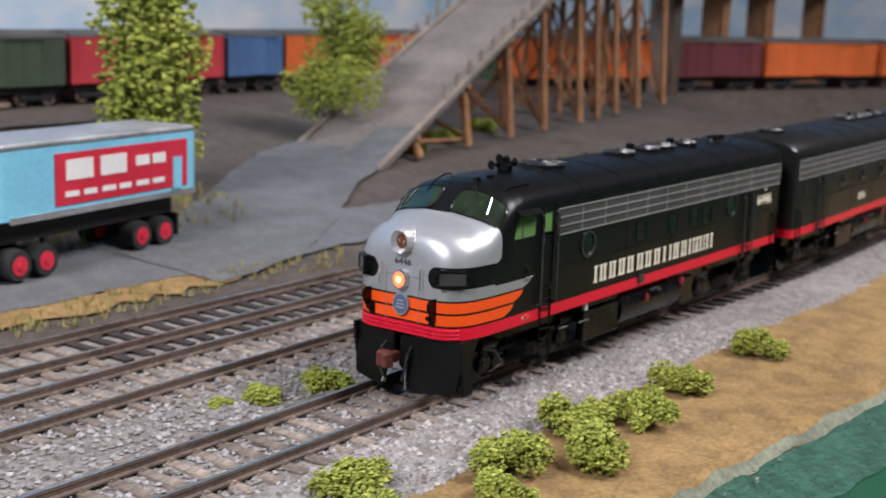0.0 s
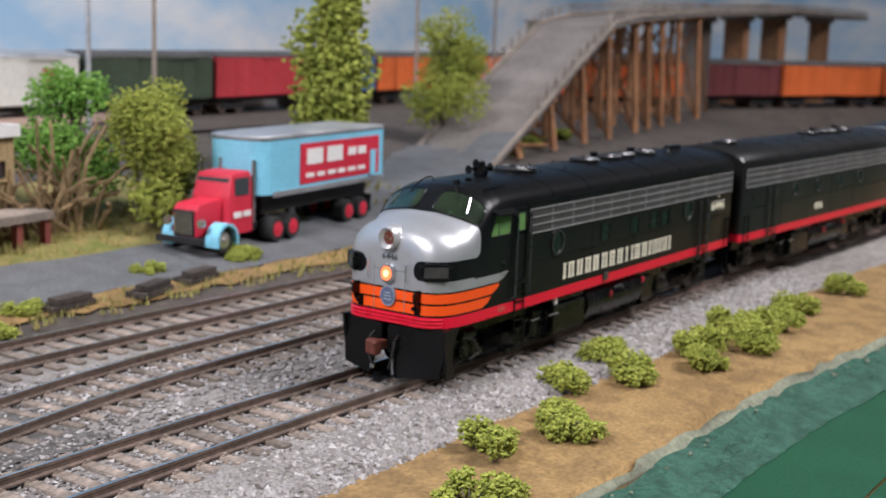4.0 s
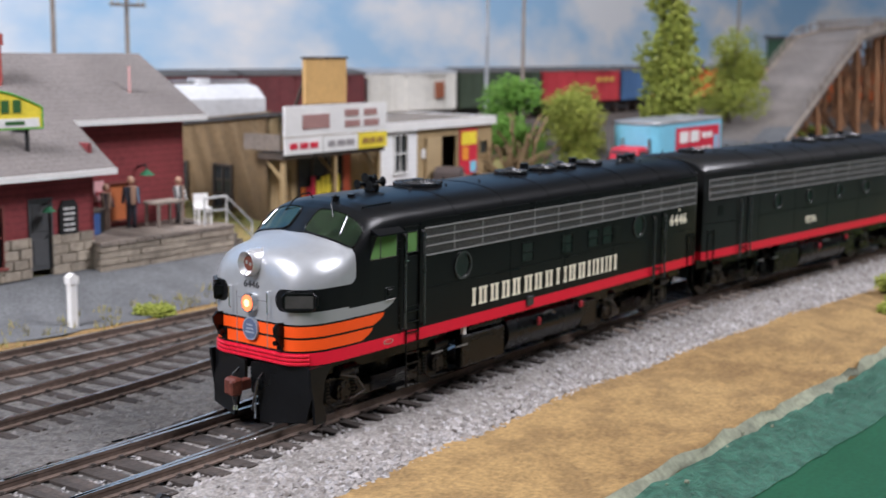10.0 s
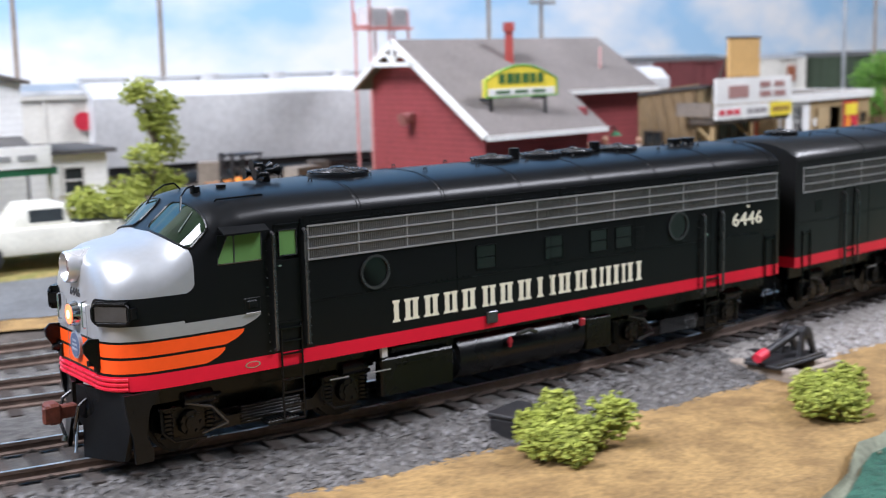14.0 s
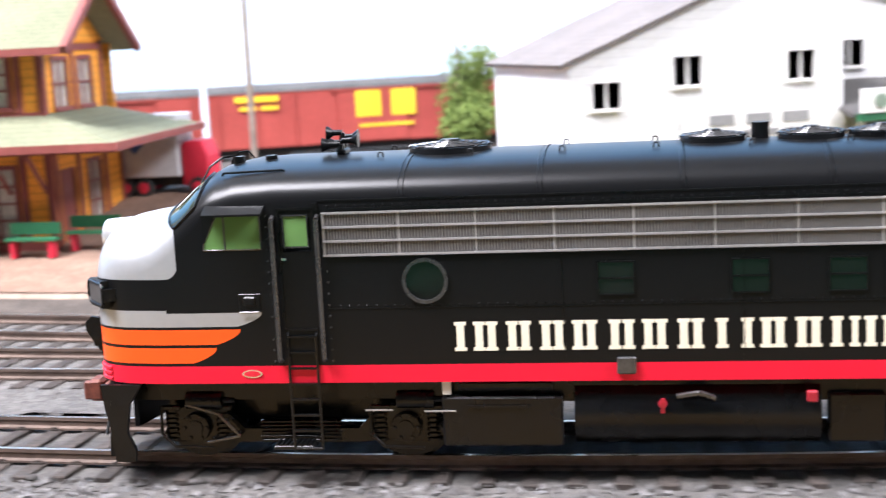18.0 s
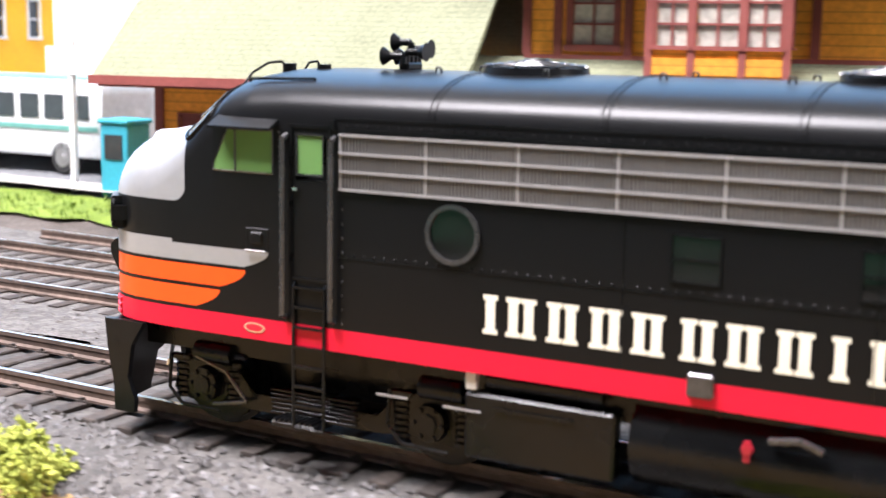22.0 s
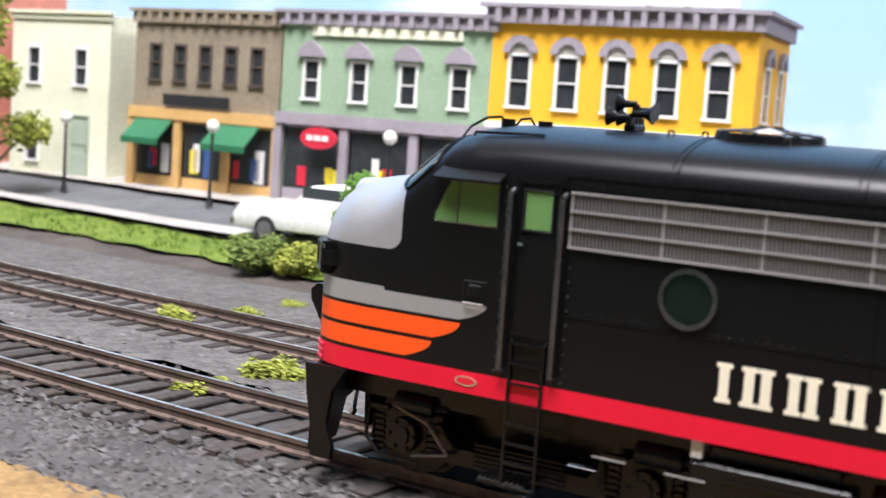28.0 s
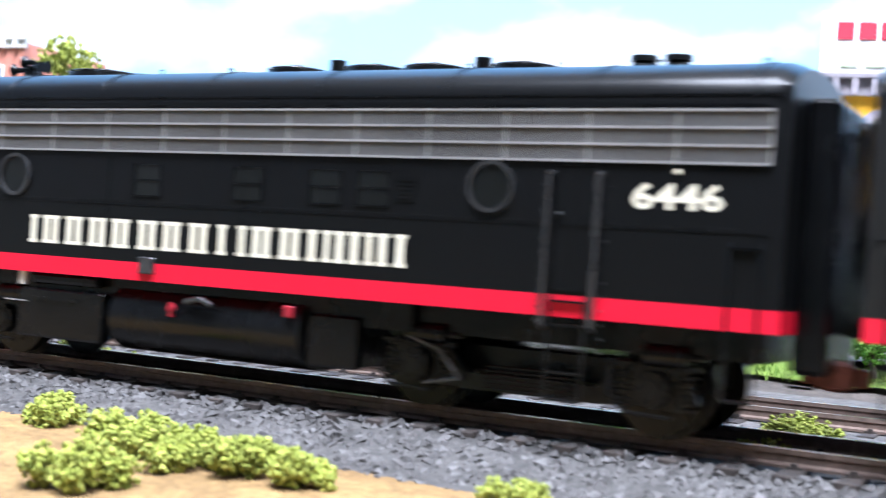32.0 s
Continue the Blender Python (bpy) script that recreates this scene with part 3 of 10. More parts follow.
tagged(lot, "patchy grass and dirt lot behind the road", "ground", "", "structure")
spur_line = line_xy([(560, 350), (650, 368), (735, 386), (800, 403), (866, 424)], 8)
spur = ribbon("spur_roadbed", spur_line, -15, 15, lambda x, y, f: ground_z(x, y) + (0.5 if f < 0.05 or f > 0.95 else 4.6), surf("pink_tan_roadbed", (0.30, 0.21, 0.165), 0.92, 0, 500, 40, 0.2, 0.3), 10, 0.6)
tagged(spur, "pinkish tan roadbed of an unused spur", "roadbed", "", "structure")
for d in (-5.5, 5.5):
    rail = ribbon("spur_rail", spur_line, d - 0.7, d + 0.7, lambda x, y, f: ground_z(x, y) + 6.2, RAIL_SIDE, 2)
    tagged(rail, "rusty rail of the unused spur", "rail", "spur rails", "structure")
left_line = line_xy([main_at(s_of_x(x), 0) for x in range(-160, -470, -30)], 6)
platform = ribbon("station_platform", left_line, 114, 235, lambda x, y, f: ground_z(x, y) + 1.2, PLAT, 10)
tagged(platform, "brown station platform paving", "platform", "", "structure")
curb = ribbon("platform_edge", left_line, 113.2, 115.2, lambda x, y, f: np.where(f < 0.3, -4.5, -0.4), surf("platform_stone", (0.30, 0.22, 0.17), 0.9, 0, 500, 60, 0.2, 0.2), 3)
tagged(curb, "raised stone edge of the station platform", "edge", "", "structure")
town_line = line_xy([main_at(s_of_x(x), 0) for x in range(-440, -1080, -30)], 6)
tagged(ribbon("grass_verge", town_line, 112, 133, lambda x, y, f: ground_z(x, y) + 0.7 + 0.4 * lumps(x, y, 4), BRIGHT_GRASS, 8, 2.0), "bright green grass strip below the street", "grass", "", "structure")
tagged(ribbon("walkway", town_line, 132.5, 140, lambda x, y, f: ground_z(x, y) + 2.6, surf("pale_concrete", (0.36, 0.34, 0.31), 0.9, 0, 600, 40, 0.15, 0.2), 2), "pale concrete walkway", "pavement", "", "structure")
tagged(ribbon("street", town_line, 139.5, 172, lambda x, y, f: ground_z(x, y) + 0.8, ASPHALT, 6), "grey town street", "street", "", "structure")
tagged(ribbon("sidewalk", town_line, 171, 190, lambda x, y, f: ground_z(x, y) + 2.6, surf("sidewalk_concrete", (0.40, 0.37, 0.33), 0.9, 0, 600, 40, 0.15, 0.2), 3), "pale sidewalk along the shop fronts", "pavement", "", "structure")


# ---- plants ----
LEAF = isle_mat("olive_green_foam_leaves", [(0.14, 0.17, 0.022), (0.31, 0.35, 0.05), (0.22, 0.26, 0.034), (0.42, 0.45, 0.09), (0.17, 0.20, 0.026)], 0.9, 0.5)
LEAF_DARK = isle_mat("deep_green_leaves", [(0.08, 0.12, 0.025), (0.17, 0.24, 0.05), (0.12, 0.18, 0.035), (0.23, 0.29, 0.07)], 0.9, 0.5)
LEAF_BRIGHT = isle_mat("bright_green_leaves", [(0.09, 0.22, 0.025), (0.17, 0.34, 0.05), (0.12, 0.28, 0.03), (0.22, 0.39, 0.08)], 0.9, 0.4)
BARK = surf("grey_brown_bark", (0.13, 0.10, 0.075), 0.95, 0, 900, 200, 0.3, 0.6, 0.0006)
TWIG = surf("dry_bramble", (0.22, 0.15, 0.075), 0.95, 0, 900, 200, 0.3, 0.4)


def clumps(rng, blobs, n, size):
    """Places of leaf tufts in and on a few overlapping round masses."""
    out = []
    w = np.array([b[3] ** 2 for b in blobs])
    k = rng.choice(len(blobs), n, p=w / w.sum())
    v = rng.normal(size=(n, 3))
    v /= np.linalg.norm(v, axis=1)[:, None]
    rad = rng.uniform(0.45, 1.22, n) ** 1.1
    c = np.array([b[:3] for b in blobs])[k]
    r = np.array([b[3] for b in blobs])[k]
    sq = np.array([b[4] if len(b) > 4 else 1.0 for b in blobs])[k]
    p = c + v * (r * rad)[:, None] * np.stack([np.ones(n), np.ones(n), sq], -1)
    return p


def foliage(name, rng, blobs, n, size, mat, parent, label=""):
    P = clumps(rng, blobs, n, size)
    ob = stones(name, P, size, mat, parent, rng.randint(9999))
    if label:
        tagged(ob, label)
    return ob


def shrub(x, y, size, seed, tall=1.0, z=None, mat=None, category="bush", label="olive green foam bush on sandy ground"):
    rng = np.random.RandomState(seed)
    t = thing("bush", x, y, gz(x, y) + 0.2 if z is None else z, 0, label, category, "lineside bushes")
    blobs = []
    for k in range(rng.randint(7, 12)):
        a, r = rng.uniform(0, 6.28), size * rng.uniform(0.2, 0.42)
        d = size * rng.uniform(0.1, 0.75)
        blobs.append((d * math.cos(a), d * math.sin(a), r * 0.75 * tall + rng.uniform(0, 0.25) * size * tall, r, 0.9))
    foliage("foliage", rng, blobs, int(320 + 170 * size), size * 0.052 + 0.22, mat or LEAF, t)
    bm = B()
    for k in range(4):
        a = rng.uniform(0, 6.28)
        tube(bm, (0, 0, -0.8), (size * 0.3 * math.cos(a), size * 0.3 * math.sin(a), size * 0.55 * tall), 0.3, 0.12, 5)
    part("stem", bm, BARK, t)
    return t


def tree(x, y, h, seed, form="round", mat=None, label="", z=None):
    rng = np.random.RandomState(seed)
    t = thing("tree", x, y, gz(x, y) if z is None else z, 0, label or "tall model tree with loose olive green foliage", "tree")
    bm = B()
    pts, p, r = [], Vector((0, 0, -1)), h * 0.03
    for k in range(7):
        q = p + Vector((rng.uniform(-0.02, 0.02) * h, rng.uniform(-0.02, 0.02) * h, h * 0.13))
        tube(bm, p, q, r, r * 0.82, 8)
        pts.append((p.copy(), r))
        p, r = q, r * 0.82
    blobs = []
    if form == "poplar":
        for k in range(11):
            f = k / 10
            blobs.append((rng.uniform(-0.05, 0.05) * h, rng.uniform(-0.05, 0.05) * h, h * (0.12 + 0.84 * f), h * (0.15 - 0.07 * abs(f - 0.35) - 0.05 * f), 1.25))
    elif form == "loose":
        for k in range(16):
            a, f = rng.uniform(0, 6.28), rng.uniform(0.16, 0.95)
            d = h * rng.uniform(0.04, 0.42) * (1.1 - 0.75 * f)
            blobs.append((d * math.cos(a) * 1.25, d * math.sin(a), h * f, h * rng.uniform(0.07, 0.12), 0.75))
    elif form == "sparse":
        for k in range(9):
            a, f = rng.uniform(0, 6.28), rng.uniform(0.3, 1.0)
            d = h * rng.uniform(0.05, 0.26) * (1.15 - f)
            blobs.append((d * math.cos(a) * 1.2, d * math.sin(a), h * f * 0.95, h * rng.uniform(0.06, 0.12), 0.7))
    else:
        for k in range(12):
            a, f = rng.uniform(0, 6.28), rng.uniform(0.22, 0.86)
            d = h * rng.uniform(0.02, 0.28) * (1.05 - abs(f - 0.45))
            blobs.append((d * math.cos(a), d * math.sin(a), h * f, h * rng.uniform(0.12, 0.2), 0.9))
    for b in blobs:
        base = pts[min(6, max(1, int(b[2] / h * 6.0)))][0]
        mid = (base + Vector(b[:3])) / 2 + Vector((0, 0, -0.02 * h))
        tube(bm, base, mid, h * 0.012, h * 0.008, 5)
        tube(bm, mid, Vector(b[:3]), h * 0.008, h * 0.003, 5)
    part("trunk", bm, BARK, t, "grey-brown trunk with limbs", 40)
    n = {"sparse": 2200, "loose": 3600}.get(form, 5200)
    foliage("crown", rng, blobs, n, h * 0.0135 + 0.2, mat or LEAF, t, "uneven leafy crown with gaps")
    return t


bushes = [(565, 37, 7, 1), (580, 31, 6.5, 1), (556, 39, 4, 0.8), (254, 42, 8, 0.8), (640, -25, 9, 1), (683, -30, 8, 1), (571, -22, 9, 1), (556, -30, 8, 1), (585, -32, 10, 1), (598, -24, 9, 1), (610, -30, 9, 1), (541, -10, 8, 1), (530, -22, 8.5, 1), (512, -14, 8, 1), (482, -33, 8, 1), (489, -26, 7, 1),
          (462, -25, 7.5, 1), (433, -38, 8, 1), (443, -40, 5.5, 0.6), (168, -55, 6.5, 1), (140, -49, 8.5, 1), (133, -55, 8, 1), (81, -37, 11, 1), (72, -42, 9, 1), (-345, 100, 6, 1.1), (-383, 126, 8, 1.0),
          (-732, 309, 6, 1), (-726, 304, 5.5, 1), (-719, 299, 5.5, 1), (-712, 293, 5, 1), (-735, 296, 6, 1), (-744, 330, 5, 1), (-690, 285, 4, 1), (-300, 92, 7, 1), (-252, 66, 8, 0.9)]
for i, (x, y, r, tl) in enumerate(bushes):
    shrub(x, y, r, 100 + i, tl)
weeds = [(450, 117, 6), (463, 128, 7), (317, 110, 7), (382, 122, 7), (256, 111, 8), (326, 114, 6), (410, 74, 7), (400, 71, 8), (392, 68, 7), (356, 61, 6), (368, 62, 5), (262, 44, 8), (562, 137, 9), (555, 136, 7), (520, 140, 7),
         (-268, 103, 4), (-590, 300, 5), (-672, 379, 7), (-660, 388, 6), (-654, 318, 7), (-642, 331, 8), (-652, 405, 5), (-743, 383, 7), (-752, 400, 7), (-763, 436, 8), (-775, 512, 7), (-320, 190, 4), (860, 215, 12), (905, 228, 12), (960, 240, 12)]
for i, (x, y, r) in enumerate(weeds):
    shrub(x, y, r * 0.8, 300 + i, 0.55, None, LEAF, "weed", "low green weeds growing in the gravel")
shrub(-669, 452, 10, 401, 1.1, None, LEAF_DARK, label="dark green bush on the grass strip")
shrub(-658, 446, 9, 402, 1.1, None, LEAF, label="olive bush on the grass strip")
for i, (x, y) in enumerate(((-556, 396), (-594, 414), (-640, 448))):
    tree(x, y, 26, 420 + i, "round", LEAF_BRIGHT, "small bright green tree on the grass strip")
tree(688, 206, 112, 431, "poplar", LEAF, "tall narrow poplar-like tree with olive foliage")
tree(845, 252, 74, 432, "round", LEAF, "rounded tree with olive foliage beside the ramp")
tree(559, 181, 54, 433, "round", LEAF, "broad olive green tree beside the road")
tree(574, 188, 42, 434, "round", LEAF, "dense leafy tree beside the shed")
tree(548, 210, 58, 435, "round", LEAF_BRIGHT, "bright green tree behind the shed")
tree(95, 172, 54, 436, "loose", LEAF, "thin tree with sparse foliage beside the white building")
tree(-58, 404, 58, 437, "round", LEAF_DARK, "pointed tree in front of the freight cars")
tree(-788, 560, 76, 438, "sparse", LEAF, "slender street tree with a tall bare trunk")
tree(-850, 600, 60, 439, "sparse", LEAF_DARK, "dark street tree with clumped foliage")
bm = B()
rg = random.Random(5)
for k in range(46):
    a, e = rg.uniform(0, 6.28), rg.uniform(0.3, 1.25)
    p = Vector((rg.uniform(-14, 16), rg.uniform(-6, 6), -1))
    q = p + Vector((math.cos(a) * math.cos(e), 0.5 * math.sin(a) * math.cos(e), math.sin(e))) * rg.uniform(18, 42)
    c = (p + q) / 2 + Vector((rg.uniform(-5, 5), 0, rg.uniform(2, 7)))
    wire(bm, [p, p * 0.4 + c * 0.6 + Vector((0, 0, 2)), c, q * 0.6 + c * 0.4 + Vector((0, 0, 1)), q], rg.uniform(0.35, 0.8), 5)
br = thing("bramble", 524, 192, gz(524, 192), 0, "tangle of dry brown bramble beside the shed", "shrub")
part("tangle", bm, TWIG, br)

# ---- the train: millimetres, x backwards from the nose, near side at negative y, z up from the rail heads ----
HALF, SILL, EAVE, ROOF = 16.5, 13.0, 38.6, 44.0
NOSE = [(0.9, 9.0, 23.0, 30.6), (1.2, 10.8, 24.8, 32.8), (1.9, 12.4, 26.0, 34.2), (3.0, 13.8, 27.0, 35.2), (4.8, 15.0, 28.0, 35.9), (7.0, 15.8, 28.7, 36.3),
        (10.0, 16.2, 29.1, 36.7), (12.2, 16.4, 30.0, 37.2), (15.0, 16.45, 31.9, 39.4), (18.0, 16.5, 34.8, 41.9), (20.6, 16.5, 36.8, 43.2), (24.0, 16.5, 38.0, 43.8), (30.0, HALF, EAVE, ROOF)]


def nose_at(x):
    for a, b in zip(NOSE, NOSE[1:]):
        if x <= b[0]:
            f = (x - a[0]) / (b[0] - a[0])
            return [a[i] + f * (b[i] - a[i]) for i in (1, 2, 3)]
    return [HALF, EAVE, ROOF]


def shell_pt(x, q, off=0.0):
    """A point of the upper shell: q from -1 at the near shoulder over 0 on top to 1 at the far shoulder."""
    w, zs, zt = nose_at(x)
    a = (1 - abs(q)) * math.pi / 2
    e = 0.86
    y = (w + off) * math.cos(a) ** e * (1 if q > 0 else -1)
    return (x, y, zs + (zt + off - zs) * math.sin(a) ** e)


def side_ring(x, n=8):
    w, zs, zt = nose_at(x)
    ring = [(x, -w, SILL), (x, -w, 15.6), (x, -w, 22.0)]
    ring += [shell_pt(x, -1 + k / n) for k in range(2 * n + 1)]
    ring += [(x, w, 22.0), (x, w, 15.6), (x, w, SILL)]
    return ring


def paint_black():
    return surf("black_loco_paint", (0.0040, 0.0043, 0.0048), 0.3, 0, 1500, 80, 0.25, 0.05, 0.0001, 0, 0.06, 0.22)


def paint_scheme():
    """Black body with a silver nose, orange wings and a red band, painted by position."""
    m, nt, bs = principled("nose_paint")
    p = Paint(nt)
    ay = p.op("ABSOLUTE", p.y)
    grain = noise_tex(nt, 700, 4)
    red = p.band(p.z, SILL - 1, 15.55)
    # the wings end in a slanting, rounded tip
    def wing(lo, hi, tip):
        mid = p.op("DIVIDE", p.op("SUBTRACT", p.z, lo), hi - lo)
        bow = p.op("MULTIPLY", p.op("SUBTRACT", 1.0, mid), p.op("SUBTRACT", 1.0, mid))
        return p.both(p.band(p.z, lo, hi), p.below(p.x, p.op("SUBTRACT", tip, p.op("MULTIPLY", bow, 3.6))))
    o2, o1, sw = wing(16.0, 18.25, 20.6), wing(18.7, 20.9, 24.3), wing(21.3, 23.3, 27.6)
    # black mask round each number board, open to the rear
    rx = p.op("DIVIDE", p.op("SUBTRACT", ay, 9.6), 2.25)
    rz = p.op("DIVIDE", p.op("SUBTRACT", p.z, 26.0), 2.25)
    rr = p.op("ADD", p.op("MULTIPLY", rx, rx), p.op("MULTIPLY", rz, rz))
    mask = p.both(p.band(p.z, 23.75, 28.25), p.either(p.above(ay, 9.6), p.below(rr, 1.0)))
    # silver cap: back to a rounded corner ahead of the cab window, up to the foot of the windshield
    cx = p.op("DIVIDE", p.op("SUBTRACT", p.x, 13.5), 2.2)
    cz = p.op("DIVIDE", p.op("SUBTRACT", p.z, 30.4), 2.2)
    cc = p.op("ADD", p.op("MULTIPLY", cx, cx), p.op("MULTIPLY", cz, cz))
    corner = p.either(p.either(p.below(p.x, 13.5), p.above(p.z, 30.4)), p.below(cc, 1.0))
    foot = p.op("ADD", 12.7, p.op("MULTIPLY", p.op("MULTIPLY", ay, ay), 0.0105))
    cap = p.both(p.above(p.z, 23.2), p.below(p.x, foot), corner, p.no(mask))
    silver = p.either(cap, sw)
    orange = p.either(o1, o2)
    black, sil, ora, rd = (0.0040, 0.0043, 0.0048), (0.40, 0.41, 0.422), (0.85, 0.09, 0.012), (0.66, 0.010, 0.035)
    c = mixed(nt, silver, black, sil)
    c = mixed(nt, orange, c, ora)
    c = mixed(nt, red, c, rd)
    c = mixed(nt, 0.12, c, ramp(nt, grain.outputs["Fac"], [(0.3, (0.6,) * 3), (0.7, (1.1,) * 3)]).outputs["Color"], "MULTIPLY")
    nt.links.new(c, bs.inputs["Base Color"])
    nt.links.new(p.op("MULTIPLY", silver, 0.5), bs.inputs["Metallic"])
    nt.links.new(p.op("ADD", 0.32, p.op("MULTIPLY", silver, 0.05)), bs.inputs["Roughness"])
    bs.inputs["Specular IOR Level"].default_value = 0.22
    bump(nt, bs, grain.outputs["Fac"], 0.03, 0.0001)
    return m


LOCO_BLACK, SCHEME = paint_black(), paint_scheme()
FRAME_BLACK = surf("dull_black_underframe", (0.0035, 0.0038, 0.0043), 0.24, 0, 1200, 90, 0.3, 0.15, 0.0003, 0, 0.1, 0.25)
DULL_GRILLE = surf("dull_grille_bars", (0.14, 0.137, 0.135), 0.42, 0.15, 1500, 60, 0.12, 0.05)
GRILLE_EDGE = surf("bright_grille_edge", (0.29, 0.284, 0.28), 0.35, 0.2, 1500, 60, 0.08, 0.03)
BACK_GRILLE = surf("dark_grille_backing", (0.025, 0.024, 0.023), 0.6, 0.2, 1500, 60, 0.2, 0.0)
LETTER_CREAM = surf("cream_lettering", (0.80, 0.76, 0.60), 0.5, 0, 1500, 90, 0.05, 0.0)
RED_TRIM = surf("red_trim", (0.62, 0.012, 0.035), 0.34, 0, 1500, 90, 0.08, 0.02)
VALVE_RED = surf("dark_valve_red", (0.28, 0.008, 0.02), 0.4, 0, 1500, 90, 0.15, 0.02)
RAIL_GREY = surf("worn_handrail", (0.085, 0.085, 0.087), 0.26, 0.7, 1500, 90, 0.2, 0.0)
CAB_GREEN = surf("cab_green", (0.17, 0.37, 0.12), 0.6, 0, 900, 60, 0.1, 0.0)
BRIGHT_STEEL = surf("bright_metal", (0.72, 0.72, 0.72), 0.18, 1.0, 900, 60, 0.05, 0.0)
RUST_COUPLER = surf("rusty_coupler", (0.13, 0.035, 0.022), 0.6, 0.2, 1200, 90, 0.3, 0.2)
LAMP_RED = glowing("lit_lamp", (1.0, 0.20, 0.07), 1.25)
LAMP_CORE = glowing("lamp_core", (1.0, 0.50, 0.25), 2.2)
LENS = surf("lens_glass", (0.16, 0.05, 0.035), 0.12, 0.2, 500, 60, 0.1, 0.0)


def glass_mat(name, tint, rough=0.02):
    m, nt, bs = principled(name)
    bs.inputs["Base Color"].default_value = (*tint, 1)
    bs.inputs["Roughness"].default_value = rough
    bs.inputs["Transmission Weight"].default_value = 1.0
    bs.inputs["IOR"].default_value = 1.1
    return m


CAB_GLASS = glass_mat("cab_glass", (0.19, 0.36, 0.13))
CAB_GLASS.node_tree.nodes["Principled BSDF"].inputs["Transmission Weight"].default_value = 0.5
NUMBER_GLASS = surf("grey_number_glass", (0.045, 0.043, 0.042), 0.3, 0, 500, 60, 0.2, 0.0)
DARK_GLASS = surf("dark_window_glass", (0.006, 0.0068, 0.0062), 0.08, 0, 500, 60, 0.1, 0.0)


def lettering(parent, x0, x1, z0, z1, y, widths, material, name="lettering_bar"):
    """Plain upright bars of the size and colour of each character."""
    total, x = sum(widths), x0
    k = (x1 - x0) / total
    h = z1 - z0
    for w in widths:
        if w > 0:
            wide = abs(w) * k * 0.84
            bm = B()
            s = min(wide * 0.36, 1.05)
            cap = h * 0.12
            for a in ((x, x + wide - s) if wide > 2.6 else (x + (wide - s) / 2,)):
                box(bm, a, a + s, y - 0.06, y + 0.05, z0 + cap * 0.8, z1 - cap * 0.8)
                for z in (z0, z1 - cap):
                    box(bm, a - 0.3, a + s + 0.3, y - 0.055, y + 0.05, z, z + cap)
            part(name, bm, material, parent)
        x += abs(w) * k


def text_part(name, body, size, material, parent, m, extrude=0.05, wide=1.0, bold=0.0):
    cu = bpy.data.curves.new(name, "FONT")
    cu.body, cu.size, cu.extrude, cu.align_x, cu.align_y = body, size * U, extrude * U, "CENTER", "CENTER"
    cu.offset = bold * U
    cu.resolution_u = 2
    tmp = bpy.data.objects.new(name, cu)
    scene.collection.objects.link(tmp)
    bpy.context.view_layer.update()
    me = bpy.data.meshes.new_from_object(tmp.evaluated_get(bpy.context.evaluated_depsgraph_get()))
    bpy.data.objects.remove(tmp)
    me.materials.clear()
    me.materials.append(material)
    ob = new(name, me)
    ob.parent = parent
    ob.matrix_basis = m @ Matrix.Diagonal((wide, 1, 1, 1))
    return ob


def cut(ob, boxes):
    """Takes boxes out of a mesh object."""
    bm = B()
    for b in boxes:
        box(bm, *b)
    tool = part("tool", bm, LOCO_BLACK)
    mod = ob.modifiers.new("cut", "BOOLEAN")
    mod.object, mod.operation, mod.solver = tool, "DIFFERENCE", "EXACT"
    bpy.context.view_layer.update()
    me = bpy.data.meshes.new_from_object(ob.evaluated_get(bpy.context.evaluated_depsgraph_get()))
    ob.modifiers.clear()
    ob.data = me
    bpy.data.objects.remove(tool)


def ring_part(name, c, r, thick, mat, parent, depth=0.5, n=20, label=""):
    """An upright ring on the side wall, its axis along y."""
    bm = B()
    rings = []
    for rr, d in ((r - thick, 0.1), (r - thick, -depth), (r, -depth), (r, 0.1)):
        rings.append([(c[0] + rr * math.cos(2 * math.pi * i / n), c[1] + d, c[2] + rr * math.sin(2 * math.pi * i / n)) for i in range(n)])
    loft(bm, rings + [rings[0]], True, False)
    bmesh.ops.remove_doubles(bm, verts=bm.verts, dist=1e-5)
    return part(name, bm, mat, parent, label, 40)


def disc_part(name, c, r, depth, mat, parent, axis="y", n=20, label="", r2=None):
    bm = B()
    d = {"x": Vector((1, 0, 0)), "y": Vector((0, 1, 0)), "z": Vector((0, 0, 1))}[axis] * depth
    tube(bm, Vector(c), Vector(c) + d, r, r if r2 is None else r2, n)
    return part(name, bm, mat, parent, label, 40)


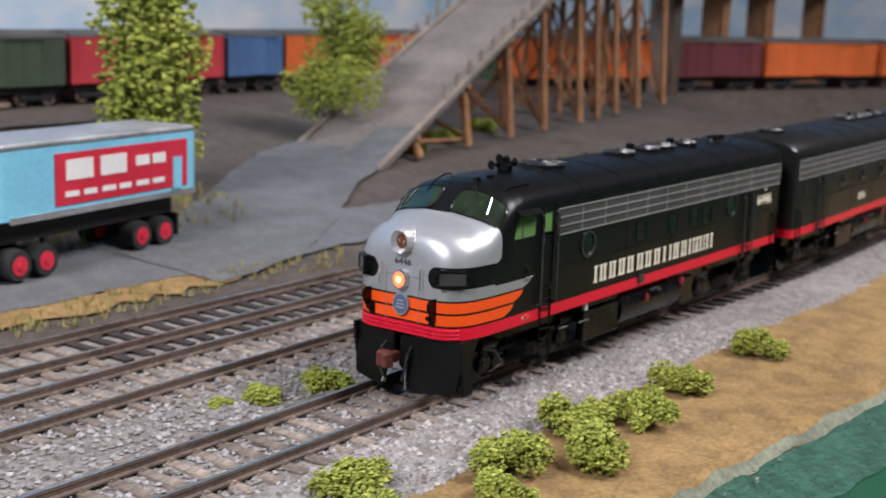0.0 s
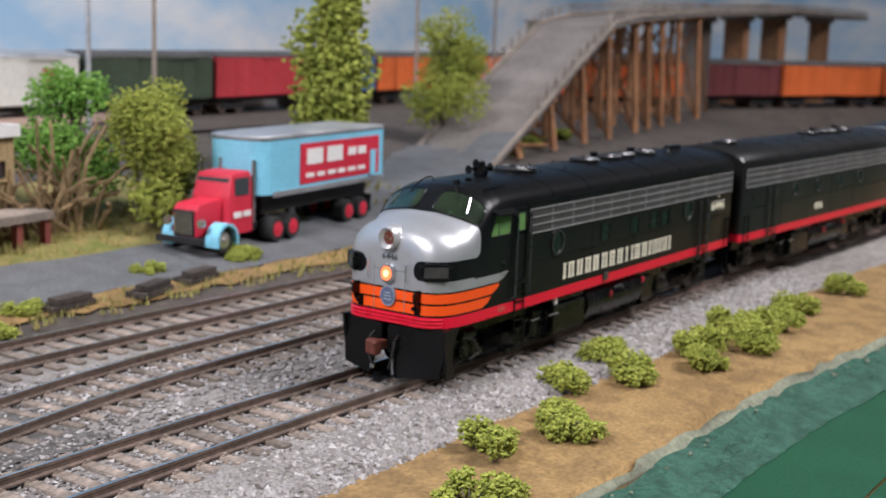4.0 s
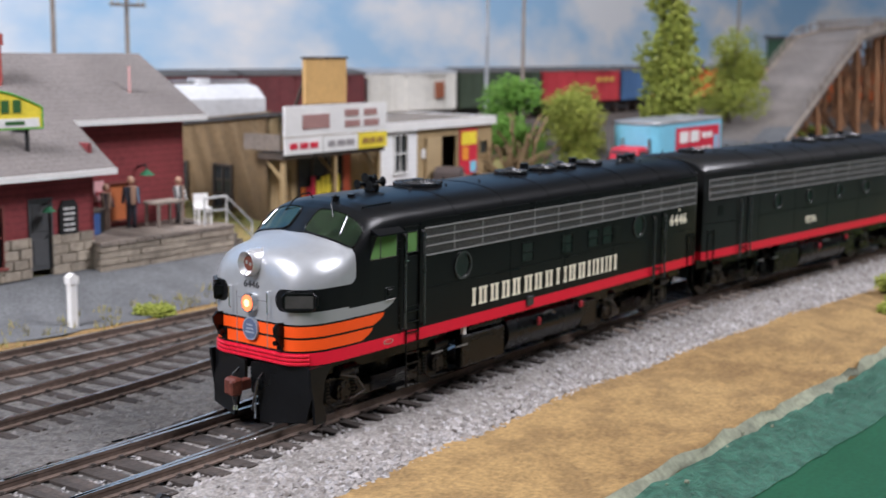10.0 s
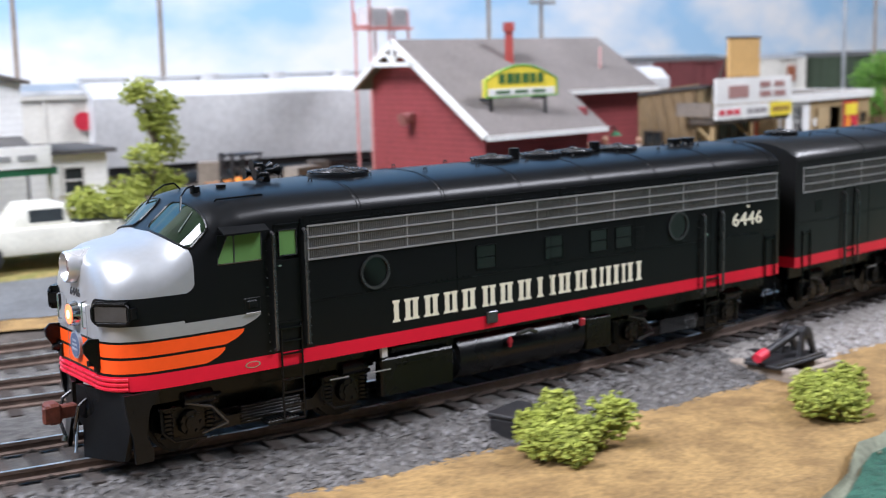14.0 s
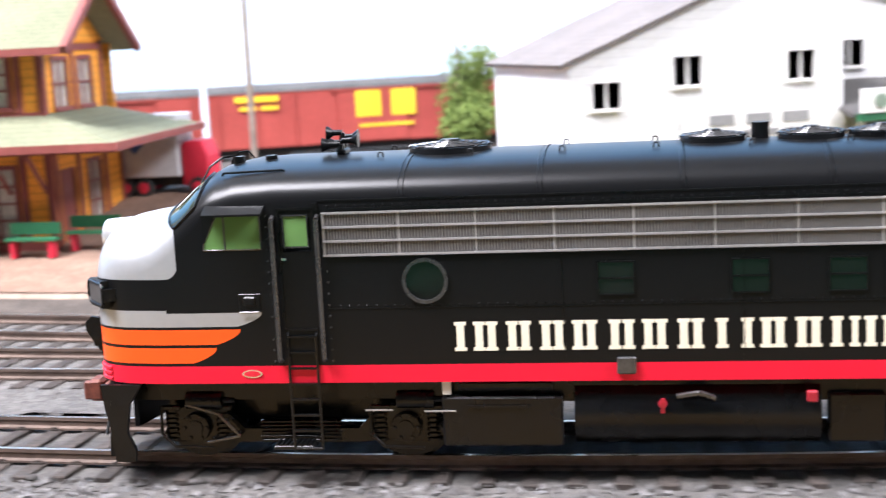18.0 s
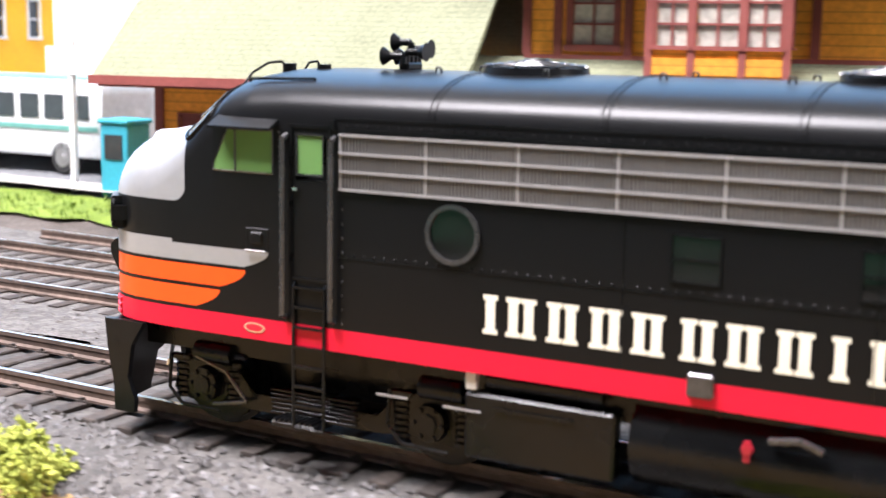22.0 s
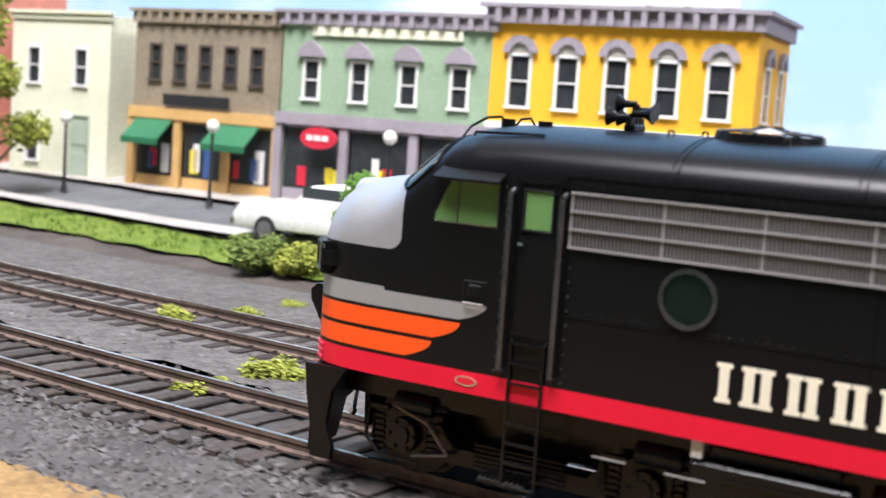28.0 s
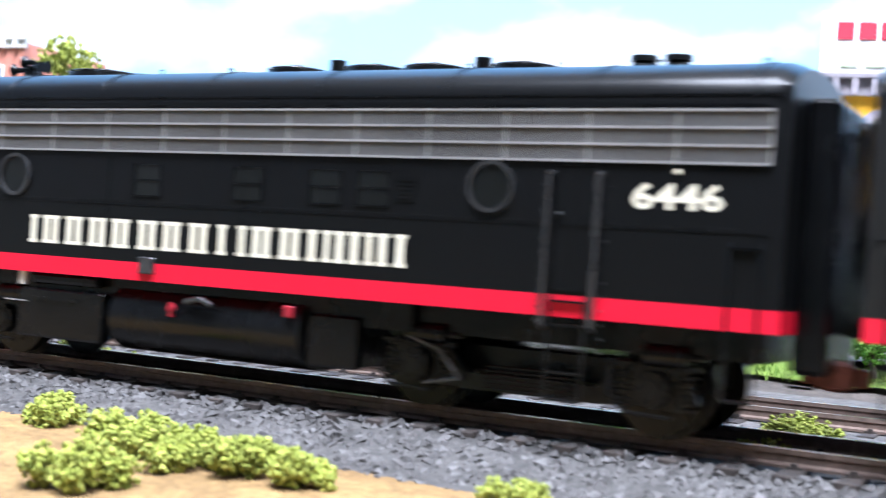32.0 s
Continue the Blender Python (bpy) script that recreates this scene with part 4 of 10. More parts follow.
def grille(parent, x0, x1, z0, z1):
    for side in (-1, 1):
        y = side * HALF
        def yy(a, b):
            return (y - b, y - a) if side < 0 else (y + a, y + b)
        bm = B()
        box(bm, x0, x1, *yy(0.02, 0.12), z0, z1)
        g = part("grille", bm, BACK_GRILLE, parent, "stainless steel side grille with fine upright bars")
        n_panel = 12
        bm = B()
        n = int((x1 - x0) / 0.42)
        for i in range(n):
            x = x0 + (i + 0.5) * (x1 - x0) / n
            vs = [bm.verts.new((x + dx, yy(0.22, 0.22)[0] if dy else yy(0.12, 0.12)[0], z)) for dx, dy, z in
                  ((-0.13, 0, z0), (0, 1, z0), (0.13, 0, z0), (-0.13, 0, z1), (0, 1, z1), (0.13, 0, z1))]
            bm.faces.new((vs[0], vs[1], vs[4], vs[3]))
            bm.faces.new((vs[1], vs[2], vs[5], vs[4]))
        bmesh.ops.recalc_face_normals(bm, faces=bm.faces)
        part("grille_mesh", bm, DULL_GRILLE, g)
        bm = B()
        for k in range(4):
            z = z0 + k * (z1 - z0) / 3
            box(bm, x0, x1, *yy(0.1, 0.4), z - 0.14, z + 0.14)
        for k in range(n_panel + 1):
            x = x0 + k * (x1 - x0) / n_panel
            box(bm, x - 0.14, x + 0.14, *yy(0.1, 0.26), z0, z1)
        part("grille_trim", bm, GRILLE_EDGE, g)
        bm = B()
        for k in range(n_panel + 1):
            for j in range(4):
                ball(bm, (x0 + k * (x1 - x0) / n_panel, y + side * 0.38, z0 + j * (z1 - z0) / 3), 0.16, 6, 4)
        part("grille_bolts", bm, GRILLE_EDGE, g)


def roof_fan(parent, x, z, r, y=0.0):
    bm = B()
    tube(bm, (x, y, z - 0.9), (x, y, z + 0.5), r, r * 0.97, 24)
    fan = part("roof_fan", bm, LOCO_BLACK, parent, "round black cooling fan housing", 40)
    bm = B()
    for k in range(4):
        rr = r * (0.92 - 0.2 * k)
        n = 24
        for i in range(n):
            a, b = 2 * math.pi * i / n, 2 * math.pi * (i + 1) / n
            tube(bm, (x + rr * math.cos(a), y + rr * math.sin(a), z + 0.75 + 0.12 * k), (x + rr * math.cos(b), y + rr * math.sin(b), z + 0.75 + 0.12 * k), 0.14, 0.14, 4)
    for i in range(8):
        a = math.pi * i / 4
        tube(bm, (x, y, z + 1.25), (x + r * math.cos(a), y + r * math.sin(a), z + 0.6), 0.16, 0.16, 4)
    part("fan_guard", bm, RAIL_GREY, fan)
    bm = B()
    tube(bm, (x, y, z + 1.0), (x, y, z + 1.5), r * 0.3, r * 0.22, 14)
    part("fan_cap", bm, LOCO_BLACK, fan, "", 40)


def truck_parts(parent, x, tag="truck"):
    """A two-axle truck: its wheels turn, so they are returned."""
    base = new("truck")
    base.parent = parent
    base.matrix_basis = at(x, 0, 0)
    base.empty_display_size = 0.003
    tagged(base, "black four-wheel truck with coil springs and brake gear")
    wheels = []
    for ax in (-15.75, 15.75):
        bm = B()
        for s in (-1, 1):
            tube(bm, (0, s * 7.4, 0), (0, s * 8.9, 0), 5.6, 5.6, 24)
            tube(bm, (0, s * 6.9, 0), (0, s * 7.4, 0), 6.3, 6.3, 24)
            for k in range(6):
                a = math.pi * k / 3
                tube(bm, (3 * math.cos(a), s * 8.9, 3 * math.sin(a)), (3 * math.cos(a), s * 9.1, 3 * math.sin(a)), 0.8, 0.8, 6)
        tube(bm, (0, -8, 0), (0, 8, 0), 1.0, 1.0, 10)
        w = part("wheelset", bm, FRAME_BLACK, base, "steel wheels on an axle", 40)
        w.matrix_basis = at(ax, 0, 5.6)
        wheels.append(w)
    for s in (-1, 1):
        bm = B()
        y0, y1 = (s * 10.2, s * 11.8) if s > 0 else (s * 11.8, s * 10.2)
        plate(bm, [(-21, 4.2), (-19.5, 8.2), (-12, 8.4), (-8.6, 5.0), (8.6, 5.0), (12, 8.4), (19.5, 8.2), (21, 4.2), (18.6, 3.0), (13, 3.4), (9, 3.0), (-9, 3.0), (-13, 3.4), (-18.6, 3.0)], (y0, y1))
        f = part("side_frame", bm, FRAME_BLACK, base, "", 30)
        for ax in (-15.75, 15.75):
            bm = B()
            tube(bm, (ax, s * 11.2, 5.4), (ax, s * 13.0, 5.4), 2.3, 2.1, 14)
            tube(bm, (ax, s * 13.0, 5.4), (ax, s * 13.3, 5.4), 1.2, 1.2, 8)
            for k in range(6):
                a = math.pi * k / 3
                tube(bm, (ax + 1.7 * math.cos(a), s * 12.9, 5.4 + 1.7 * math.sin(a)), (ax + 1.7 * math.cos(a), s * 13.35, 5.4 + 1.7 * math.sin(a)), 0.3, 0.3, 6)
            part("axle_box", bm, FRAME_BLACK, f, "", 40)
            bm = B()
            for k in (-1, 1):
                for j in range(7):
                    tube(bm, (ax + k * 3.9, s * 11.3, 3.2 + j * 0.75), (ax + k * 3.9, s * 11.3, 3.6 + j * 0.75), 1.15, 1.15, 10)
            part("coil_spring", bm, FRAME_BLACK, f, "", 40)
            bm = B()
            tube(bm, (ax - 1.2, s * 12.0, 9.4), (ax + 4.2, s * 12.0, 9.4), 1.35, 1.35, 12)
            tube(bm, (ax + 4.2, s * 12.0, 9.4), (ax + 6.0, s * 12.0, 9.4), 0.5, 0.4, 8)
            part("brake_cylinder", bm, FRAME_BLACK, f, "", 40)
        bm = B()
        for k in range(6):
            box(bm, -6, 6, s * 11.6 - 0.6, s * 11.6 + 0.6, 3.2 + k * 0.55, 3.5 + k * 0.55, 0.08)
        part("leaf_spring", bm, FRAME_BLACK, f)
        bm = B()
        wire(bm, [(-17, s * 13, 9), (-12, s * 13.2, 7.6), (-9, s * 13, 4.2), (-14, s * 13, 3.2)], 0.24)
        part("brake_hose", bm, RAIL_GREY, f)
        for ax in (-15.75, 15.75):
            bm = B()
            wire(bm, [(ax - 5.2, s * 12.4, 8.6), (ax - 5.2, s * 12.8, 4.4), (ax - 3.2, s * 12.9, 2.6), (ax + 2.6, s * 12.9, 2.4)], 0.24)
            part("brake_rod", bm, FRAME_BLACK, f)
            for k in (-1, 1):
                bm = B()
                box(bm, ax + k * 3.9 - 1.5, ax + k * 3.9 + 1.5, s * 11.9 - 0.5, s * 11.9 + 0.5, 7.9, 8.6, 0.15)
                part("spring_cap", bm, FRAME_BLACK, f)
    bm = B()
    box(bm, -20, 20, -7, 7, 5.0, 8.6, 0.4)
    part("truck_bolster", bm, FRAME_BLACK, base)
    return wheels


def ladder(parent, x0, x1, z0, z1, rungs, side):
    y = side * (HALF + 0.3)
    bm = B()
    wire(bm, [(x0, y - side * 0.4, z1), (x0, y, z1 - 0.6), (x0, y, z0), (x1, y, z0), (x1, y, z1 - 0.6), (x1, y - side * 0.4, z1)], 0.2)
    lad = part("ladder", bm, FRAME_BLACK, parent)
    for k in range(1, rungs):
        z = z0 + 0.4 + (z1 - z0 - 1) * k / max(1, rungs - 1)
        bm = B()
        box(bm, x0, x1, y - 0.25, y + 0.25, z - 0.14, z + 0.14)
        part("rung", bm, FRAME_BLACK, lad)


def common_body(t, x0, x1, fans, stacks):
    """What both kinds of unit carry: grilles, roof gear, tanks, rivets."""
    for x, r in fans:
        roof_fan(t, x, ROOF + 0.1, r)
    for x in stacks:
        disc_part("exhaust_stack", (x, 0.6, ROOF - 0.6), 1.25, 2.9, LOCO_BLACK, t, "z", 14, "short black exhaust stack")
    for x in range(int(x0) + 8, int(x1) - 4, 13):
        bm = B()
        for s in (-1, 1):
            wire(bm, [(x - 0.4, s * 6, ROOF - 0.9), (x - 0.3, s * 6, ROOF + 0.4), (x + 0.3, s * 6, ROOF + 0.4), (x + 0.4, s * 6, ROOF - 0.9)], 0.13, 5)
        part("lift_ring", bm, RAIL_GREY, t)
    # roof straps with rivets
    for x in range(int(x0) + 12, int(x1) - 2, 19):
        bm = B()
        for k in range(-14, 14):
            a, b = shell_pt(x, k / 15, 0.05), shell_pt(x, (k + 1) / 15, 0.05)
            tube(bm, a, b, 0.05, 0.05, 4)
        for k in range(-28, 29):
            ball(bm, shell_pt(x + 0.7, k / 30, 0.0), 0.12, 5, 3)
        part("roof_seam", bm, LOCO_BLACK, t)
    for s in (-1, 1):
        # rows of rivets and batten lines on the side
        bm = B()
        for z in (24.0,):
            for k in range(int((x1 - x0 - 6) / 1.3)):
                ball(bm, (x0 + 3 + k * 1.3, s * HALF, z), 0.2, 5, 3)
            box(bm, x0 + 1, x1 - 1, s * HALF - 0.08, s * HALF + 0.08, z - 0.45, z - 0.3)
        for k in range(int((x1 - x0 - 4) / 1.3)):
            ball(bm, (x0 + 2 + k * 1.3, s * HALF, EAVE - 0.5), 0.17, 5, 3)
        part("rivet_line", bm, LOCO_BLACK, t)
        bm = B()
        box(bm, x0 + 0.5, x1, s * (HALF + 0.02) - 0.06, s * (HALF + 0.02) + 0.06, EAVE + 0.1, EAVE + 0.35)
        part("drip_rail", bm, LOCO_BLACK, t)
        for k in range(4):
            x = x0 + 34 + k * 24
            bm = B()
            box(bm, x - 0.06, x + 0.06, s * HALF - 0.07, s * HALF + 0.07, 15.6, 31)
            part("panel_seam", bm, LOCO_BLACK, t)


def underframe(t, x0, x1, tank0, tank1):
    bm = B()
    box(bm, x0 + 2, x1 - 2, -12, 12, 9.5, SILL + 0.2)
    part("frame", bm, FRAME_BLACK, t)
    bm = B()
    pts = [(sy * (10.4 + 5.4 * math.cos(an)), 7.7 + 4.9 * math.sin(an)) for sy, an in [(1, radians(q)) for q in range(-90, 91, 18)] + [(-1, radians(q)) for q in range(90, -91, -18)]]
    plate(bm, pts, (tank0, tank1), "x")
    part("fuel_tank", bm, FRAME_BLACK, t, "long black rounded fuel tank", 40)
    bm = B()
    box(bm, x0 + 50, x1 - 46, -13.6, 13.6, 9.4, SILL + 0.1)
    part("side_skirt", bm, FRAME_BLACK, t)
    for s in (-1, 1):
        bm = B()
        box(bm, tank0 - 18.5, tank0 - 1.6, s * 14.4 - 1.2, s * 14.4 + 1.2, 3.4, 10.6, 0.3)
        box(bm, tank0 - 15, tank0 - 6, s * 15.7 - 0.15, s * 15.7 + 0.15, 9.0, 9.4)
        part("battery_box", bm, FRAME_BLACK, t)
        bm = B()
        box(bm, tank1 + 1.0, tank1 + 8.5, s * 13.6 - 1.2, s * 13.6 + 1.2, 3.8, 10.6, 0.3)
        part("air_reservoir", bm, FRAME_BLACK, t)
        bm = B()
        box(bm, tank0 - 29.5, tank0 - 25.5, s * 15.5 - 0.1, s * 15.5 + 0.1, 8.6, 8.8)
        box(bm, tank0 - 21, tank0 - 16.5, s * 15.75 - 0.1, s * 15.75 + 0.1, 8.5, 8.7)
        part("step_edge", bm, GRILLE_EDGE, t, "bright step edge")
        bm = B()
        tube(bm, (tank0 - 16, s * 14.8, 12.2), (tank0 - 3, s * 14.8, 12.2), 0.9, 0.9, 10)
        part("air_pipe", bm, FRAME_BLACK, t)
        bm = B()
        tube(bm, (tank0 + 12, s * 16.2, 9.6), (tank0 + 12, s * 16.8, 9.6), 0.65, 0.5, 10)
        box(bm, tank0 + 11.7, tank0 + 12.3, s * 16.4 - 0.3, s * 16.4 + 0.3, 8.4, 10.4)
        part("fuel_valve", bm, VALVE_RED, t, "small red fuel shut-off")
        bm = B()
        box(bm, tank1 - 2, tank1 - 0.6, s * 16.2 - 0.5, s * 16.2 + 0.5, 9.8, 11.4, 0.2)
        part("fuel_gauge", bm, VALVE_RED, t)
        bm = B()
        wire(bm, [(tank0 + 14, s * 16.0, 10.6), (tank0 + 17, s * 16.6, 11.2), (tank0 + 19, s * 16.4, 10.4)], 0.4)
        part("filler_pipe", bm, RAIL_GREY, t)


def coupler(t, x, d):
    bm = B()
    box(bm, min(x, x + d * 3.2), max(x, x + d * 3.2), -1.0, 1.0, 7.2, 9.4, 0.25)
    box(bm, min(x + d * 3, x + d * 5.4), max(x + d * 3, x + d * 5.4), -1.9, 1.9, 6.6, 10.2, 0.5)
    box(bm, min(x + d * 4.6, x + d * 6.2), max(x + d * 4.6, x + d * 6.2), -1.9, -0.7, 6.9, 9.9, 0.3)
    part("coupler", bm, RUST_COUPLER, t, "rust-brown knuckle coupler")


def side_door(t, x0, x1, z0, z1, side, window=True):
    y = side * HALF
    bm = B()
    for z_a, z_b in ((z0, z1),):
        for x_a, x_b, a, b in ((x0, x0 + 0.35, z_a, z_b), (x1 - 0.35, x1, z_a, z_b), (x0, x1, z_b - 0.35, z_b), (x0, x1, z_a, z_a + 0.3)):
            box(bm, x_a, x_b, y - 0.18, y + 0.18, a, b)
    d = part("door", bm, LOCO_BLACK, t, "narrow black side door")
    if window:
        bm = B()
        xa, xb, za, zb = x0 + 0.9, x1 - 0.9, z1 - 5.6, z1 - 1.0
        for q in ((xa, xb, zb - 0.13, zb), (xa, xb, za, za + 0.13), (xa, xa + 0.13, za, zb), (xb - 0.13, xb, za, zb)):
            box(bm, q[0], q[1], y - 0.25, y + 0.25, q[2], q[3])
        part("window_frame", bm, RAIL_GREY, d)
        bm = B()
        box(bm, xa + 0.2, xb - 0.2, y - 0.05, y + 0.05, za + 0.2, zb - 0.2)
        part("window_pane", bm, CAB_GLASS, d).visible_shadow = False
    bm = B()
    for x in (x0 - 0.5, x1 + 0.5):
        wire(bm, [(x, y, z1 - 1.2), (x, y + side * 1.0, z1 - 1.6), (x, y + side * 1.0, z0 - 4.0), (x, y, z0 - 4.4)], 0.33, 7)
        for k in range(14):
            ball(bm, (x + (1.0 if x > x1 else -1.0), y, z1 - 1.0 - k * 1.6), 0.17, 5, 3)
    part("handrail", bm, RAIL_GREY, d, "", 40)
    bm = B()
    box(bm, x0 + 0.5, x0 + 1.2, y - 0.45, y + 0.45, (z0 + z1) / 2 + 1.4, (z0 + z1) / 2 + 1.7)
    part("door_handle", bm, BRIGHT_STEEL, d)


def small_window(t, x, z, w, h, side):
    y = side * HALF
    bm = B()
    box(bm, x - w / 2, x + w / 2, y - 0.03, y + 0.03, z - h / 2, z + h / 2)
    win = part("side_window", bm, DARK_GLASS, t, "small dark engine-room window")
    bm = B()
    for q in ((x - w / 2, x + w / 2, z + h / 2 - 0.2, z + h / 2), (x - w / 2, x + w / 2, z - h / 2, z - h / 2 + 0.2), (x - w / 2, x - w / 2 + 0.2, z - h / 2, z + h / 2),
              (x + w / 2 - 0.2, x + w / 2, z - h / 2, z + h / 2), (x - w / 2, x + w / 2, z - 0.12, z + 0.12)):
        box(bm, q[0], q[1], y - 0.2, y + 0.2, q[2], q[3])
    part("window_frame", bm, LOCO_BLACK, win)


def porthole(t, x, z, r, side):
    y = side * HALF
    g = disc_part("porthole", (x, y - side * 0.4, z), r - 0.3, side * 0.48, DARK_GLASS, t, "y", 24, "round dark porthole with a metal rim")
    ring_part("porthole_rim", (x, y, z), r, 0.5, RAIL_GREY if side < 0 else LOCO_BLACK, g, 0.45 * (1 if side < 0 else -1), 24)


def cab_unit():
    t = thing("diesel_locomotive", 0, 0, 0, 0, "black streamlined diesel locomotive with silver nose and orange wings", "locomotive")
    bm = B()
    xs = [n[0] for n in NOSE]
    fine = []
    for a, b in zip(xs, xs[1:]):
        k = max(1, int((b - a) / 0.8))
        fine += [a + (b - a) * i / k for i in range(k)]
    fine += [30.0, 60.0, 90.0, 120.0, 150.0, 164.5]
    rings = [side_ring(x) for x in fine]
    tail = [(166.5, y * 0.97, z - (0.8 if z > 40 else 0)) for _, y, z in side_ring(164.5)]
    loft(bm, rings + [tail])
    body = part("body", bm, SCHEME, t, "black steel car body with silver nose and red sill", 35)
    # the cab is open behind its side windows
    cut(body, [(19.9, 28.3, -20, 20, 32.2, 37.2), (31.3, 35.4, -20, 20, 31.8, 36.6), (18.6, 36.2, -15.2, 15.2, 29.5, 38.4)])
    bm = B()
    box(bm, 18.8, 36.0, -15.0, 15.0, 29.55, 30.0)
    box(bm, 35.6, 36.1, -15.0, 15.0, 30.0, 38.2)
    box(bm, 18.8, 20.6, -14.6, 14.6, 30.0, 32.6)
    part("cab_interior", bm, CAB_GREEN, t, "pale green cab interior")
    for y in (-9, 7):
        bm = B()
        box(bm, 26, 30, y - 2.2, y + 2.2, 30.0, 32.4, 0.4)
        box(bm, 29.4, 30.4, y - 2.2, y + 2.2, 32.0, 36.4, 0.4)
        part("cab_seat", bm, CAB_GREEN, t)
    bm = B()
    plate(bm, [(21, 30), (25.5, 30), (27.8, 35.5), (27.0, 36.4), (24.0, 33)], (-5.5, -4.5))
    part("control_stand", bm, CAB_GREEN, t)
    for side in (-1, 1):
        y = side * HALF
        # cab side window with its slanting front edge
        out = [(21.9, 37.1), (28.2, 37.1), (28.2, 32.3), (19.9, 32.3), (19.9, 33.2)]
        bm = B()
        plate(bm, out, (y - 0.04, y + 0.04))
        w = part("cab_window", bm, CAB_GLASS, t, "cab side window with a metal frame")
        w.visible_shadow = False
        bm = B()
        for a, b in zip(out, out[1:] + out[:1]):
            tube(bm, (a[0], y, a[1]), (b[0], y, b[1]), 0.13, 0.13, 5)
        tube(bm, (23.0, y, 37.1), (23.0, y, 32.3), 0.17, 0.17, 5)
        part("window_frame", bm, RAIL_GREY, w, "thin metal window frame")
        bm = B()
        plate(bm, [(19.9, 33.0), (21.9, 37.2), (19.9, 37.2)], (y - 0.12 if side < 0 else y - 1.6, y + 1.6 if side < 0 else y + 0.12))
        part("window_post", bm, LOCO_BLACK, w)
        bm = B()
        plate(bm, [(y - side * 0.4, 38.6), (y + side * 2.0, 37.5), (y + side * 2.0, 37.2), (y - side * 0.4, 38.0)], (20.4, 29.0), "x")
        part("sun_visor", bm, LOCO_BLACK, t)
        # the near and far side door, steps and vents
        side_door(t, 30.6, 36.0, 20.6, 38.0, side)
        ladder(t, 31.2, 35.3, 3.4, 20.4, 8, side)
        bm = B()
        box(bm, 28.0, 34.0, side * 15.2 - 1.6, side * 15.2 + 1.6, 3.2, 3.8, 0.1)
        st = part("step", bm, FRAME_BLACK, t)
        for k in range(8):
            bm = B()
            box(bm, 28.3 + k * 0.7, 28.6 + k * 0.7, side * 15.2 - 1.5, side * 15.2 + 1.5, 3.8, 4.1)
            part("tread_bar", bm, FRAME_BLACK, st)
        bm = B()
        box(bm, 24.4, 27.6, y - 0.12, y + 0.12, 23.3, 26.0, 0.1)
        box(bm, 25.1, 26.9, y - 0.4, y + 0.4, 24.2, 25.6, 0.2)
        vent = part("side_vent", bm, LOCO_BLACK, t)
        bm = B()
        tube(bm, (24.6, y + side * 0.45, 23.4), (27.4, y + side * 0.45, 23.4), 0.13, 0.13, 5)
        part("vent_handle", bm, GRILLE_EDGE, vent)
        bm = B()
        tube(bm, (25.6, y - side * 0.02, 14.4), (25.6, y + side * 0.1, 14.4), 1.0, 1.0, 16)
        for v in bm.verts:
            v.co.x = 25.6 + (v.co.x - 25.6) * 1.5
            v.co.z = 14.4 + (v.co.z - 14.4) * 0.6
        plate_ob = part("builder_plate", bm, BRIGHT_STEEL, t, "small oval metal builder plate")
        bm = B()
        tube(bm, (25.6, y - side * 0.02, 14.4), (25.6, y + side * 0.14, 14.4), 0.78, 0.78, 16)
        for v in bm.verts:
            v.co.x = 25.6 + (v.co.x - 25.6) * 1.55
            v.co.z = 14.4 + (v.co.z - 14.4) * 0.55
        part("plate_face", bm, RED_TRIM, plate_ob)
        side_door(t, 139.6, 144.8, 16.0, 31.0, side, False)
        ladder(t, 139.9, 144.4, 3.4, 15.4, 5, side)
        ladder(t, 160.8, 164.2, 5.4, 22.6, 2, side)
        for x in (77.2, 94.8, 107.3, 114.6):
            small_window(t, x, 27.2, 5.0, 4.7, side)
        bm = B()
        for k in range(5):
            box(bm, 118.1, 120.7, y - 0.2, y + 0.2, 26.0 + k * 0.55, 26.25 + k * 0.55)
        box(bm, 117.8, 121.0, y - 0.1, y + 0.1, 25.6, 28.8)
        part("louvre", bm, LOCO_BLACK, t)
        porthole(t, 51.2, 27.4, 3.2, side)
        porthole(t, 131.2, 27.9, 3.2, side)
        bm = B()
        box(bm, 52.7, 53.9, side * 15.4 - 0.4, side * 15.4 + 0.4, 11.0, 13.0)
        part("data_tag", bm, surf("pale_tag", (0.5, 0.5, 0.48), 0.5), t) if side < 0 else bm.free()
        bm = B()
        box(bm, 77.0, 79.6, y - 0.7, y + 0.7, 14.0, 16.4, 0.2)
        part("jack_pad", bm, RAIL_GREY, t)
        # two step wells below the rear
        bm = B()
        box(bm, 38, 164, y - 0.09, y + 0.09, 37.5, 37.8)
        part("grille_rail", bm, LOCO_BLACK, t)
    lettering(t, 55.2, 117.4, 17.4, 21.5, -HALF, [1.0, 1.06, 1.06, 1.0, 1.16, 1.0, 1.1, 1.16, -0.34, 0.96, 1.06, 1.02, 0.58, 0.9, 0.58, 1.0], LETTER_CREAM)
    lettering(t, 55.2, 117.4, 17.4, 21.5, HALF, [1.0, 1.06, 1.06, 1.0, 1.16, 1.0, 1.1, 1.16, -0.34, 0.96, 1.06, 1.02, 0.58, 0.9, 0.58, 1.0], LETTER_CREAM)
    text_part("road_number", "6446", 4.1, LETTER_CREAM, t, at(154.4, -HALF - 0.03, 27.2, 0, 90), 0.04, 1.3, 0.08)
    bm = B()
